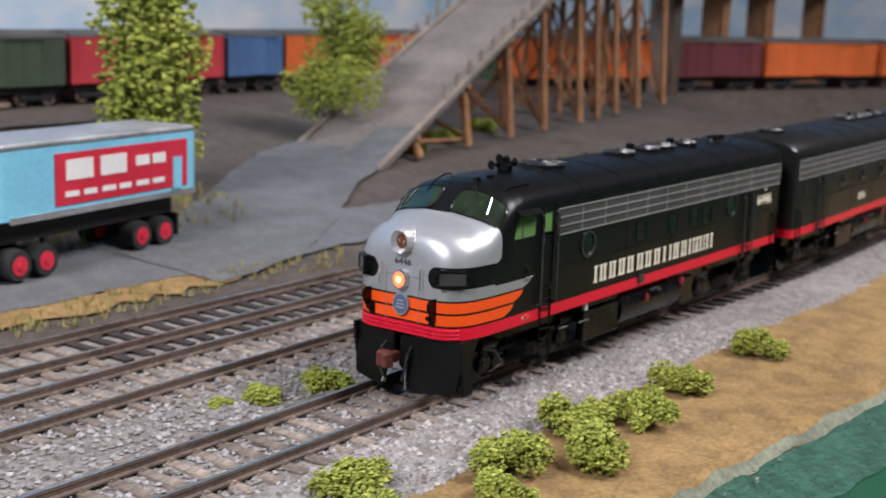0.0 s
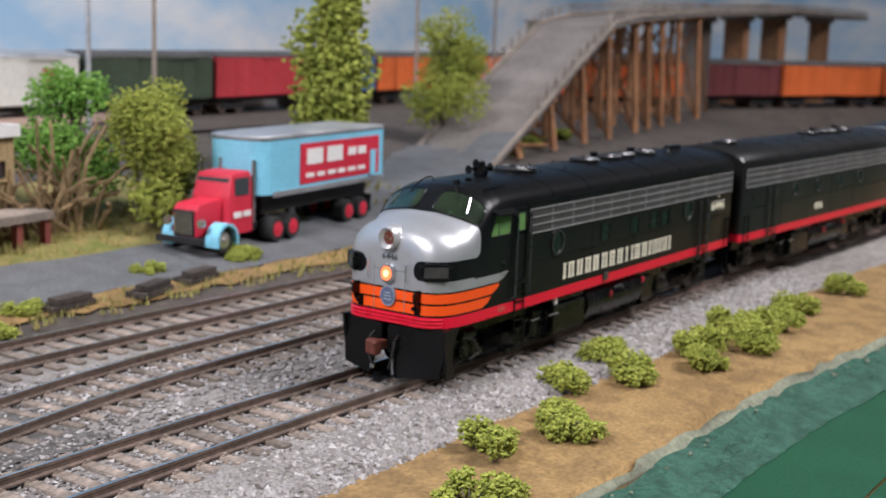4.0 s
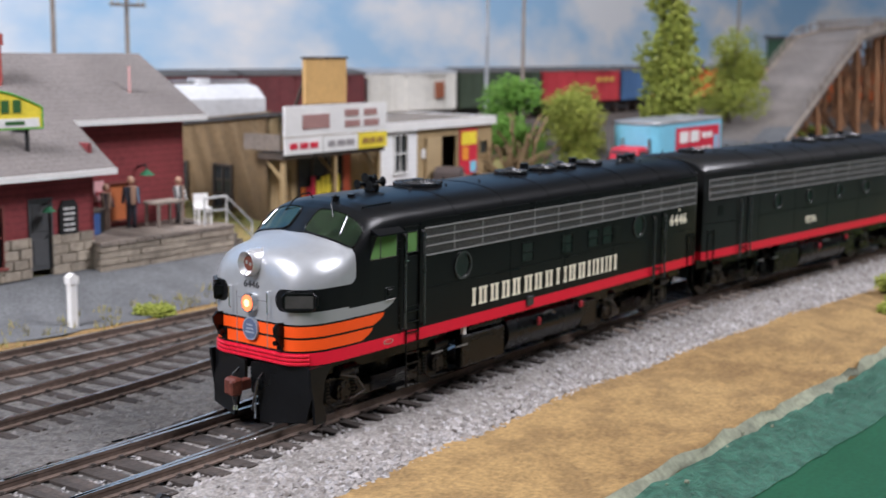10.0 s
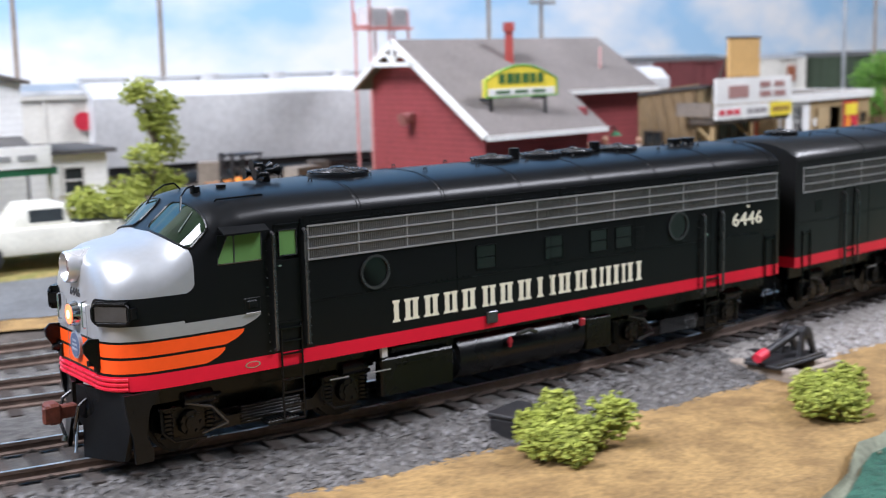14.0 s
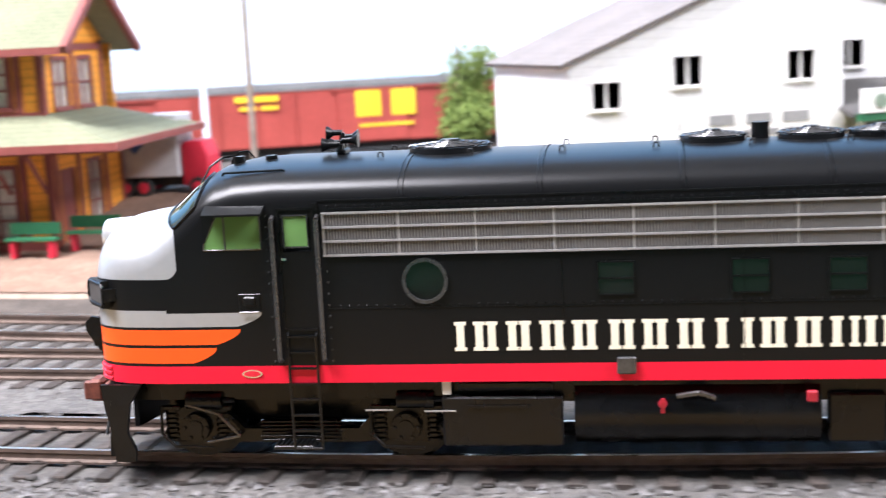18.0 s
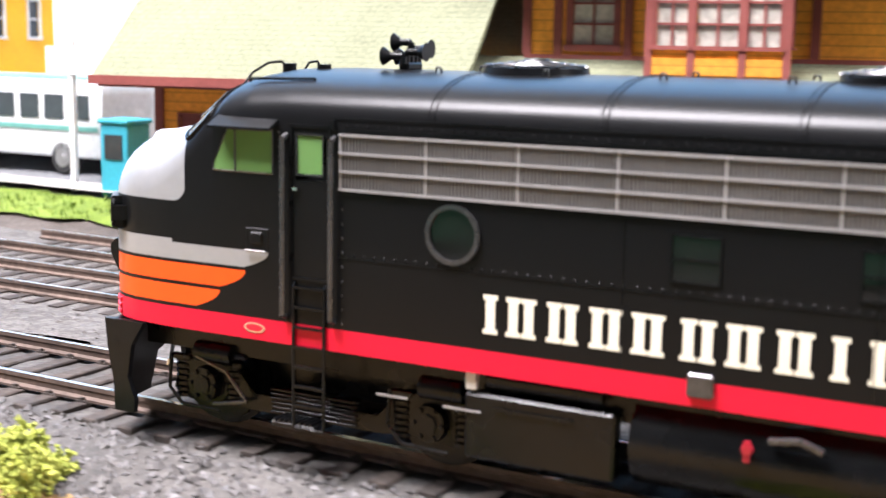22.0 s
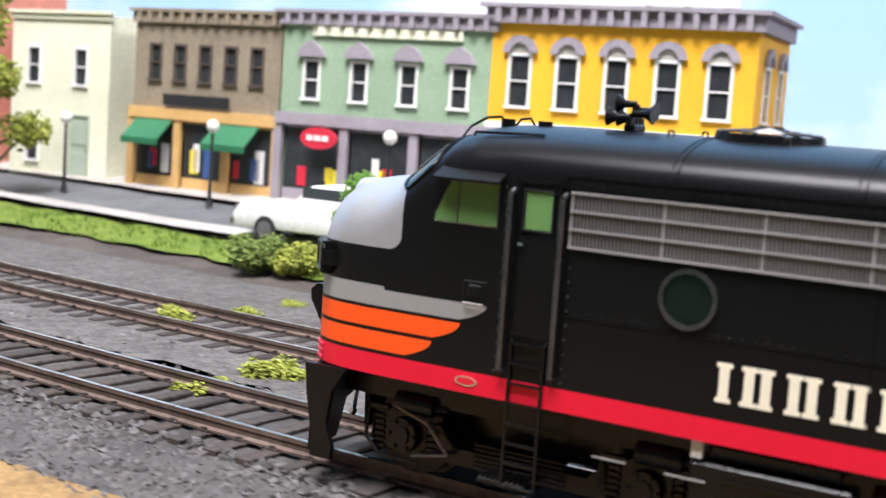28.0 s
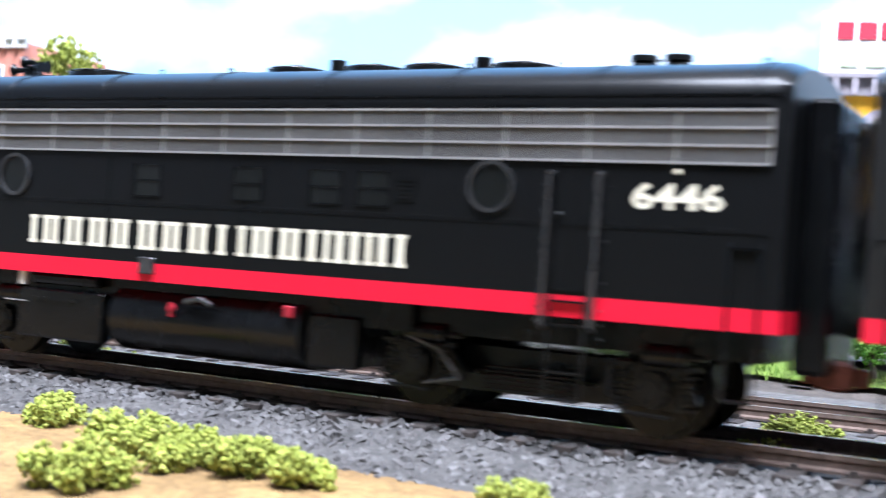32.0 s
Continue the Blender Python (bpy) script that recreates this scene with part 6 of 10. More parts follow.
def window(parent, x0, x1, z0, z1, frame, pane=None, m=None, bars=(1, 2), w=0.8, sill=True):
    """A framed window in an opening: casing, sash bars and glass."""
    bm = B()
    box(bm, x0 - w, x0, -0.5, 0.5, z0 - w, z1 + w)
    box(bm, x1, x1 + w, -0.5, 0.5, z0 - w, z1 + w)
    box(bm, x0, x1, -0.5, 0.5, z1, z1 + w)
    box(bm, x0, x1, -0.5, 0.5, z0 - w, z0)
    for k in range(1, bars[0]):
        x = x0 + (x1 - x0) * k / bars[0]
        box(bm, x - 0.25, x + 0.25, -0.1, 0.5, z0, z1)
    for k in range(1, bars[1]):
        z = z0 + (z1 - z0) * k / bars[1]
        box(bm, x0, x1, -0.15, 0.45, z - 0.25, z + 0.25)
    bmesh.ops.remove_doubles(bm, verts=bm.verts, dist=0.001)
    win = part("window", shift(bm, m), frame, parent)
    if sill:
        bm = B()
        box(bm, x0 - w - 0.4, x1 + w + 0.4, -1.0, -0.5, z0 - w, z0 - 0.1)
        part("sill", shift(bm, m), frame, win)
    bm = B()
    box(bm, x0, x1, 0.5, 0.8, z0, z1)
    part("pane", shift(bm, m), pane or GLASS, win)
    return win


def door(parent, x0, x1, z0, z1, mat, m=None, label="", panels=2):
    bm = B()
    box(bm, x0, x1, 0.3, 1.0, z0, z1)
    for k in range(panels):
        a = z0 + (z1 - z0) * (k + 0.12) / panels
        b = z0 + (z1 - z0) * (k + 0.88) / panels
        box(bm, x0 + 0.9, x1 - 0.9, 0.05, 0.3, a, b, 0.1)
    for a, b in ((x0 - 0.7, x0), (x1, x1 + 0.7)):
        box(bm, a, b, -0.4, 0.5, z0, z1 + 0.7)
    box(bm, x0, x1, -0.4, 0.5, z1, z1 + 0.7)
    d = part("door", shift(bm, m), mat, parent, label)
    bm = B()
    ball(bm, (x1 - 1.2, -0.1, (z0 + z1) / 2 - 0.5), 0.4, 6, 4)
    part("handle", shift(bm, m), IRON, d)
    return d


def slab(bm, quad, thick):
    """A flat plate of any outline, thick below its given upper face."""
    q = [Vector(p) for p in quad]
    n = (q[1] - q[0]).cross(q[2] - q[0]).normalized()
    if n.z < 0:
        n = -n
    a = [bm.verts.new(p) for p in q]
    b = [bm.verts.new(p - n * thick) for p in q]
    bm.faces.new(a)
    bm.faces.new(b[::-1])
    for i in range(len(q)):
        j = (i + 1) % len(q)
        bm.faces.new((a[i], b[i], b[j], a[j]))
    bmesh.ops.recalc_face_normals(bm, faces=bm.faces)


def board(name, parent, x0, x1, y0, y1, z0, z1, mat, m=None, label="", bevel=0.0):
    bm = B()
    box(bm, x0, x1, y0, y1, z0, z1, bevel)
    return part(name, shift(bm, m), mat, parent, label)


def bars(parent, x0, x1, z0, z1, words, mat, m=None, y=-0.3, seed=1, name="lettering"):
    """Writing that cannot be read, or that is a name: plain bars."""
    rng = random.Random(seed)
    bm = B()
    x, w = x0, (x1 - x0) / words
    for k in range(words):
        box(bm, x + 0.08 * w, x + w * rng.uniform(0.75, 0.92), y, y + 0.25, z0, z1)
        x += w
    return part(name, shift(bm, m), mat, parent)


def blocks(parent, x0, x1, z0, z1, rows, length, mat, m=None, seed=2, name="stone_block"):
    """A course wall of single blocks."""
    rng = random.Random(seed)
    h = (z1 - z0) / rows
    for r in range(rows):
        x = x0 - (length / 2 if r % 2 else 0)
        while x < x1 - 0.5:
            a, b = max(x0, x), min(x1, x + length * rng.uniform(0.85, 1.15))
            if b - a > 0.8:
                bm = B()
                box(bm, a + 0.12, b - 0.12, -0.5 - rng.uniform(0, 0.35), 1.0, z0 + r * h + 0.12, z0 + (r + 1) * h - 0.12, 0.15)
                part(name, shift(bm, m), mat, parent)
            x = b
    return


# ---- the red depot with its shingle roof, stone base and timber dock ----
def red_depot():
    base = 10.5
    t = thing("depot", 198, 131, 0, 6, "faded red wooden depot with a grey shingle roof", "building")
    R, V = 48, 0.70
    def rz(v):
        return 38.5 + V * v if v <= R else 38.5 + V * R - V * (v - R)
    low = base - 3
    fr = place(6, 6, 0)
    wall(t, 54, low + 12, rz(6) - 1, RED_BOARD, ((31, 38, low + 2, low + 22.5), (14.6, 21.4, 12, 29)), fr)
    door(t, 31, 38, low + 2, low + 22.5, colour("dark_grey_door", (0.07, 0.072, 0.075)), fr, "dark grey panelled door")
    window(t, 14.6, 21.4, 12, 29, MAROON, GLASS, fr, (1, 2))
    blocks(t, 0, 14.6, low, low + 12, 4, 6, STONE, fr, 5)
    blocks(t, 21.4, 31, low, low + 12, 4, 6, STONE, fr, 7)
    blocks(t, 14.6, 21.4, low, 12, 2, 6, STONE, fr, 8)
    blocks(t, 38, 54, low, low + 12, 4, 6, STONE, fr, 6)
    # lamp and menu board beside the door
    for x in (35.2,):
        bm = B()
        wire(bm, [(x, 0, 28.5), (x, -2.5, 29.5), (x, -3.2, 28.6)], 0.3)
        lamp = part("wall_lamp", shift(bm, fr), IRON, t)
        bm = B()
        tube(bm, (x, -3.2, 27.0), (x, -3.2, 28.4), 2.2, 0.5, 12)
        part("lamp_shade", shift(bm, fr), GREEN, lamp, "green enamel lamp shade")
    bm = B()
    plate(bm, [(41, 19.2), (47.6, 19.2), (47.6, 27.2), (46.4, 29.4), (42.2, 29.4), (41, 27.2)], (-0.7, -0.1))
    mb = part("menu_board", shift(bm, fr), BLACK, t, "black menu board with a pale rim")
    for k in range(5):
        bars(mb, 42.2, 46.4, 20.2 + 1.6 * k, 20.8 + 1.6 * k, 2, WHITE_PAINT, fr, -0.95, 20 + k)
    # right wing wall, set back
    wr = place(60, 25, 0)
    wall(t, 54, low + 6, rz(25) - 1, RED_BOARD, ((4, 13, 12, 33), (22, 30, 18, 30)), wr)
    door(t, 4, 13, 12, 33, colour("slate_door", (0.10, 0.11, 0.115)), wr, "slate grey freight door")
    window(t, 22, 30, 18, 30, MAROON, colour("orange_poster", (0.55, 0.16, 0.05)), wr, (1, 1))
    pb = board("notice", t, 15.5, 19.5, -0.5, -0.1, 25, 31.5, colour("pink_paper", (0.75, 0.42, 0.42)), wr, "pink paper notice")
    bars(pb, 16, 19, 27, 28, 2, RED, wr, -0.7, 4)
    bm = B()
    wire(bm, [(34, 0, 35), (34, -4, 36), (34, -4.8, 34.6)], 0.35)
    lamp = part("wall_lamp", shift(bm, wr), IRON, t)
    bm = B()
    tube(bm, (34, -4.8, 32.6), (34, -4.8, 34.4), 2.6, 0.5, 12)
    part("lamp_shade", shift(bm, wr), GREEN, lamp)
    wall(t, 19, low, rz(6) + 3, RED_BOARD, (), place(60, 6, 0, 90))
    # gable ends, as pentagons with an opening for the window
    for u, nm in ((6, "gable_wall"), (114, "gable_wall")):
        bm = B()
        v0 = 6 if u < 50 else 25
        plate(bm, [(v0, low), (v0, rz(v0) - 1), (R, rz(R) - 1.2), (66, rz(66) - 1), (66, low)], (u - 0.7, u + 0.7), "x")
        part(nm, bm, RED_BOARD, t)
    gm = place(5.3, 66, 0, -90)
    for x0, x1, z0, z1 in ((44, 50, 12, 27),):
        window(t, x0, x1, z0, z1, MAROON, GLASS, gm, (1, 2))
    bm = B()
    box(bm, 20, 24, -3.2, 0, 42, 45.5, 0.4)
    tube(bm, (22, -3.2, 43.7), (22, -5.0, 43.0), 1.8, 2.6, 10)
    part("horn_speaker", shift(bm, gm), colour("faded_red_horn", (0.32, 0.12, 0.11)), t)
    wall(t, 108, low, rz(66) - 1, RED_BOARD, (), place(114, 66.2, 0, 180))
    # roof
    bm = B()
    slab(bm, [(0, 0, rz(0)), (64, 0, rz(0)), (64, 19, rz(19)), (120, 19, rz(19)), (116, R, rz(R)), (0, R, rz(R))], 1.2)
    slab(bm, [(0, R, rz(R)), (116, R, rz(R)), (120, 73, rz(73)), (0, 73, rz(73))], 1.2)
    roof = part("roof", bm, GREY_SHINGLE, t, "grey-brown shingle roof")
    for pts in (((0, -0.3), (64, -0.3)), ((64, 18.7), (120, 18.7))):
        bm = B()
        (x0, y0), (x1, _) = pts
        box(bm, x0, x1, y0 - 0.4, y0 + 0.4, rz(y0) - 1.7, rz(y0) + 0.1)
        part("eave_board", bm, WHITE_PAINT, roof)
    for a, b in ((0, R), (R, 73)):
        bm = B()
        slab(bm, [(-0.6, a, rz(a) + 0.3), (0.6, a, rz(a) + 0.3), (0.6, b, rz(b) + 0.3), (-0.6, b, rz(b) + 0.3)], 2.2)
        part("barge_board", bm, WHITE_PAINT, roof)
    # white bracket in the gable: tie beam, king post and curved braces
    bm = B()
    zb = rz(R) - 9
    box(bm, -0.6, 0.6, R - 13.5, R + 13.5, zb - 0.8, zb + 0.8)
    box(bm, -0.5, 0.5, R - 0.8, R + 0.8, zb, rz(R) - 1.5)
    for s in (-1, 1):
        wire(bm, [(0, R + s * 12, zb), (0, R + s * 8, zb + 2.8), (0, R + s * 3, zb + 3.4), (0, R + s * 0.6, zb + 0.8)], 0.7, 6)
    part("gable_bracket", bm, WHITE_PAINT, roof, "white fretwork gable bracket")
    bm = B()
    tube(bm, (49, 36, 60), (49, 36, 76), 2.4, 2.1, 4)
    tube(bm, (49, 36, 74.5), (49, 36, 78), 3.0, 3.0, 4)
    part("chimney", bm, colour("red_brick_chimney", (0.36, 0.06, 0.05), 0.9), roof, "red brick chimney")
    bm = B()
    tube(bm, (96, 30, 56), (96, 30, 68), 0.5, 0.5, 6)
    part("vent_pipe", bm, colour("pink_pipe", (0.6, 0.35, 0.33)), roof)
    # arched sign on the roof
    sg = place(9, 10, 0, -5)
    bm = B()
    arch = [(0, 51.0)] + [(34 * k / 14, 57.0 + 5.0 * math.sin(math.pi * k / 14)) for k in range(15)] + [(34, 51.0)]
    plate(bm, arch, (-0.8, 0.8))
    sign = part("roof_sign", shift(bm, sg), YELLOW, t, "arched yellow sign with a green rim")
    bm = B()
    for a, b in zip(arch, arch[1:] + arch[:1]):
        tube(bm, (a[0], -0.8, a[1]), (b[0], -0.8, b[1]), 0.32, 0.32, 5)
    part("sign_rim", shift(bm, sg), colour("leaf_green_paint", (0.10, 0.36, 0.04)), sign)
    bm = B()
    box(bm, 1.2, 32.8, -1.0, -0.78, 51.4, 54.0)
    part("sign_strip", shift(bm, sg), WHITE_PAINT, sign, "white strip along the foot of the sign")
    letters = colour("dark_green_letters", (0.03, 0.12, 0.025))
    bars(sign, 6, 28, 55.6, 59.2, 6, letters, sg, -1.0, 8)
    bars(sign, 4, 30, 52.2, 53.2, 3, letters, sg, -1.15, 9)
    bm = B()
    for x in (4, 30):
        box(bm, x - 0.5, x + 0.5, 0.8, 1.6, 44, 57)
        box(bm, x - 0.5, x + 0.5, 0.8, 8, 49.5, 50.5)
    part("sign_bracket", shift(bm, sg), IRON, sign)
    # cooling boxes on a stand behind the ridge
    st = thing("cooling_unit", 222, 236, gz(222, 236), 8, "two pale cooling boxes on a red steel stand", "machine")
    steel = colour("pink_red_steel", (0.55, 0.22, 0.2))
    for x in (0, 11, 22):
        for y in (0, 9):
            bm = B()
            tube(bm, (x, y, -2), (x, y, 68), 0.5, 0.5, 6)
            part("stand_leg", bm, steel, st)
    bm = B()
    box(bm, -1, 24, -1, 10, 60.5, 61.5)
    part("stand_deck", bm, steel, st)
    bm = B()
    wire(bm, [(0, 0, 73), (0, 0, 62), (-9, 0, 62), (-9, 0, 74), (0, 0, 74)], 0.5)
    part("stand_rail", bm, steel, st)
    for x in (1.5, 13):
        bm = B()
        box(bm, x, x + 9.5, 0, 9, 61.6, 70, 0.4)
        c = part("cooling_box", bm, colour("pale_grey_casing", (0.58, 0.55, 0.55)), st)
        bm = B()
        for k in range(5):
            box(bm, x + 1, x + 8.5, -0.3, 0, 62.8 + 1.3 * k, 63.5 + 1.3 * k)
        part("louvre", bm, TIN, c)
    return t


red_depot()


def figure(x, y, z, h, shirt, trousers, rz=0, seed=0):
    """A tiny painted figurine, one plain mesh."""
    bm = B()
    k = h / 20.0
    for s in (-1, 1):
        tube(bm, (s * 1.1 * k, 0, 0), (s * 0.9 * k, 0, 9.5 * k), 0.9 * k, 1.1 * k, 7)
        tube(bm, (s * 2.4 * k, 0.2, 15.5 * k), (s * 3.0 * k, -1.4 * k, 9.5 * k), 0.8 * k, 0.6 * k, 6)
    n0 = len(bm.faces)
    tube(bm, (0, 0, 9 * k), (0, 0, 16 * k), 1.9 * k, 2.3 * k, 8)
    bm.faces.ensure_lookup_table()
    for f in bm.faces[n0:]:
        f.material_index = 1
    n1 = len(bm.faces)
    ball(bm, (0, 0, 18.2 * k), 1.5 * k, 8, 6, (1, 1, 1.15))
    bm.faces.ensure_lookup_table()
    for f in bm.faces[n1:]:
        f.material_index = 2
    ob = part("figurine", bm, [trousers, shirt, SKIN], None, "", 50)
    ob.matrix_basis = at(x, y, z, rz)
    return tagged(ob, "tiny painted figurine standing on the layout", "figurine", "figurines")


def timber_dock():
    z0 = gz(295, 165) - 3
    t = thing("timber_dock", 256, 139.5, 0, 5, "grey wooden dock on stone footing beside the depot", "dock")
    blocks(t, 0, 56, z0, 14.4, 4, 17, STONE, None, 15)
    bm = B()
    box(bm, 0, 56, 1, 30, z0, 14.2)
    part("footing", bm, STONE, t)
    for k in range(16):
        board("plank", t, 0.05 + 3.5 * k, 3.4 + 3.5 * k, -1.0, 31, 14.4, 15.8 + 0.1 * (k % 3), GREY_WOOD, None, "", 0.15)
    for k in range(5):
        board("step", t, 57 + 2.6 * k, 59.4 + 2.6 * k, 4, 20, z0, 14.0 - 2.3 * k, GREY_WOOD, None, "", 0.1)
    bm = B()
    wire(bm, [(46, 3, 16), (46, 3, 25), (56, 3, 25), (68, 3, 15), (68, 3, 4)], 0.4)
    wire(bm, [(46, 3, 20.5), (56, 3, 20.5), (68, 3, 10)], 0.3)
    tube(bm, (56, 3, 16), (56, 3, 25), 0.4)
    part("railing", bm, colour("pale_grey_rail", (0.5, 0.5, 0.48)), t)
    b = thing("table", 292, 155.5, 16, 5, "small grey wooden table on the dock", "table")
    board("tabletop", b, -6, 6, -3.5, 3.5, 7.6, 8.4, GREY_WOOD)
    for x in (-5, 5):
        for y in (-3, 3):
            board("leg", b, x - 0.4, x + 0.4, y - 0.4, y + 0.4, 0, 7.6, GREY_WOOD)
    c = thing("chair", 304, 150.5, 16, -20, "small white chair on the dock", "chair")
    board("seat", c, -2.5, 2.5, -2.5, 2.5, 5, 5.6, WHITE_PAINT)
    board("backrest", c, -2.5, 2.5, 2.1, 2.5, 5.6, 10, WHITE_PAINT)
    for x in (-2.1, 2.1):
        for y in (-2.1, 2.1):
            board("leg", c, x - 0.3, x + 0.3, y - 0.3, y + 0.3, 0, 5, WHITE_PAINT)
    figure(273, 160.5, 16, 15, colour("dark_shirt", (0.05, 0.05, 0.07)), colour("brown_trousers", (0.12, 0.08, 0.06)), 20)
    figure(282, 159.5, 16, 17, colour("blue_shirt", (0.16, 0.24, 0.34)), colour("dark_trousers", (0.04, 0.045, 0.06)), -40)
    figure(301, 159.5, 16, 15.5, WHITE_PAINT, colour("grey_trousers", (0.12, 0.12, 0.12)), 10)
    for x, y, c in ((266, 157.5, BLACK), (262, 153.5, DEEP_BLUE)):
        b = thing("crate", x, y, 16, 10, "dark painted crate on the dock", "crate")
        board("body", b, -3, 3, -2, 2, 0, 7, c, None, "", 0.3)
        board("lid", b, -3.2, 3.2, -2.2, 2.2, 7, 7.7, DARK_WOOD, None, "", 0.2)


timber_dock()


# ---- the roadside store ----
def store():
    z0 = gz(380, 195) - 3
    t = thing("roadside_store", 356, 177, 0, 7, "tan wooden roadside store with a false front sign", "shop")
    fr = None
    wall(t, 50, z0, 50, TAN_BOARD, ((6, 12, z0 + 3, 28), (17, 43, 14, 33)), fr)
    door(t, 6, 12, z0 + 3, 28, colour("tan_door", (0.36, 0.25, 0.12)), fr, "tan wooden shop door")
    w = window(t, 17, 43, 14, 33, DARK_WOOD, GLASS, fr, (3, 1))
    rng = random.Random(4)
    for k in range(8):
        board("poster", w, 18 + 3 * k, 20.5 + 3 * k, -0.75, -0.55, 15 + rng.uniform(0, 3), 20 + rng.uniform(0, 5), rng.choice([RED, WHITE_PAINT, YELLOW, ORANGE]), fr)
    board("poster", t, 44.5, 49, -0.5, -0.1, 14, 32, colour("red_tin_poster", (0.62, 0.12, 0.05)), fr, "red and white tin poster")
    bm = B()
    plate(bm, [(0, z0), (0, 51), (62, 44), (62, z0)], (0, 1.4), "x")
    part("side_wall", bm, BROWN_BOARD, t)
    bm = B()
    plate(bm, [(0, z0), (0, 51), (62, 44), (62, z0)], (48.6, 50), "x")
    part("side_wall", bm, BROWN_BOARD, t)
    ms = place(0, 62, 0, -90)
    for a in (10, 34):
        window(t, a, a + 9, 13, 29, DARK_WOOD, GLASS, shift_to(ms, -0.6), (2, 3))
    wall(t, 50, z0, 44, BROWN_BOARD, (), place(50, 62, 0, 180))
    bm = B()
    slab(bm, [(-1, -1, 50.5), (51, -1, 50.5), (51, 63, 43.8), (-1, 63, 43.8)], 1.4)
    part("roof", bm, ROOF_TAR, t, "dark tar paper roof")
    # the canopy with the name board
    bm = B()
    box(bm, -6, 56, -12.5, 0, 33.6, 36.0)
    part("canopy", bm, DARK_WOOD, t)
    s = board("sign_board", t, -6, 56, -13.6, -12.6, 42.0, 53.4, WHITE_PAINT, None, "white painted name board")
    m13 = place(0, -13.6, 0)
    bars(s, 2, 24, 44.6, 50.0, 1, colour("faded_maroon_letters", (0.36, 0.20, 0.18)), m13, -0.3, 3)
    bars(s, 28, 52, 48.6, 51.2, 2, colour("faded_maroon_letters", (0.36, 0.20, 0.18)), m13, -0.3, 4)
    bars(s, 28, 52, 44.4, 47.0, 2, colour("faded_maroon_letters", (0.36, 0.20, 0.18)), m13, -0.3, 5)
    for a, b, c, q in ((-6, 15.5, WHITE_PAINT, RED), (16, 37, WHITE_PAINT, colour("grey_print", (0.3, 0.28, 0.28))), (37.5, 56, YELLOW, colour("brown_print", (0.35, 0.2, 0.05)))):
        p = board("small_sign", s, a, b, -13.8, -12.8, 35.4, 41.6, c)
        bars(p, a + 2, b - 2, 37.4, 39.6, 3, q, place(0, -13.8, 0), -0.25, int(a) + 9)
    ls = board("side_sign", t, -7.2, -6.2, -12, 6, 37, 43, GREY_WOOD, None, "grey side sign under the canopy")
    for x in (-4, 26, 54):
        bm = B()
        box(bm, x - 0.8, x + 0.8, -11.6, -10, z0, 33.6)
        slab(bm, [(x - 0.5, -10, 27), (x + 0.5, -10, 27), (x + 0.5, -3, 33.4), (x - 0.5, -3, 33.4)], 0.9)
        part("porch_post", bm, TAN_BOARD, t)
    bm = B()
    box(bm, -5, 55, -12, 0, z0, z0 + 3.4)
    part("porch_floor", bm, GREY_WOOD, t)
    # produce stand
    p = thing("produce_stand", 381, 174, z0 + 3.4, 7, "slanted produce stand with bright goods", "stand")
    bm = B()
    slab(bm, [(-14, -5, 3), (14, -5, 3), (14, 1, 8), (-14, 1, 8)], 1)
    for x in (-13, 13):
        box(bm, x - 0.6, x + 0.6, -4, 0.5, 0, 4)
    part("rack", bm, DARK_WOOD, p)
    for k in range(26):
        bm = B()
        u, v = rng.uniform(-13, 13), rng.uniform(0.1, 0.9)
        ball(bm, (u, -5 + 6 * v, 3.2 + 5 * v), rng.uniform(0.8, 1.3), 6, 4)
        part("produce", bm, rng.choice([RED, ORANGE, YELLOW, GREEN, WHITE_PAINT]), p)
    b = thing("billboard", 367, 169, 48.0, 8, "plain orange wooden billboard on the store roof", "billboard")
    board("panel", b, 0, 25, -0.8, 0.8, 5.5, 23, SAND, None, "sandy orange boarded panel")
    for x in (2, 12.5, 23):
        bm = B()
        box(bm, x - 0.5, x + 0.5, 0.8, 1.8, -2, 21)
        slab(bm, [(x - 0.5, 1.6, 16), (x + 0.5, 1.6, 16), (x + 0.5, 9, -1), (x - 0.5, 9, -1)], 0.9)
        part("strut", bm, DARK_WOOD, b)
    bm = B()
    for z in (5.2, 23):
        box(bm, -0.5, 25.5, -1.1, 1.1, z - 0.4, z + 0.4)
    part("frame", bm, DARK_WOOD, b)
    return t


def shift_to(m, dy):
    return m @ Matrix.Translation((0, dy, 0))


store()


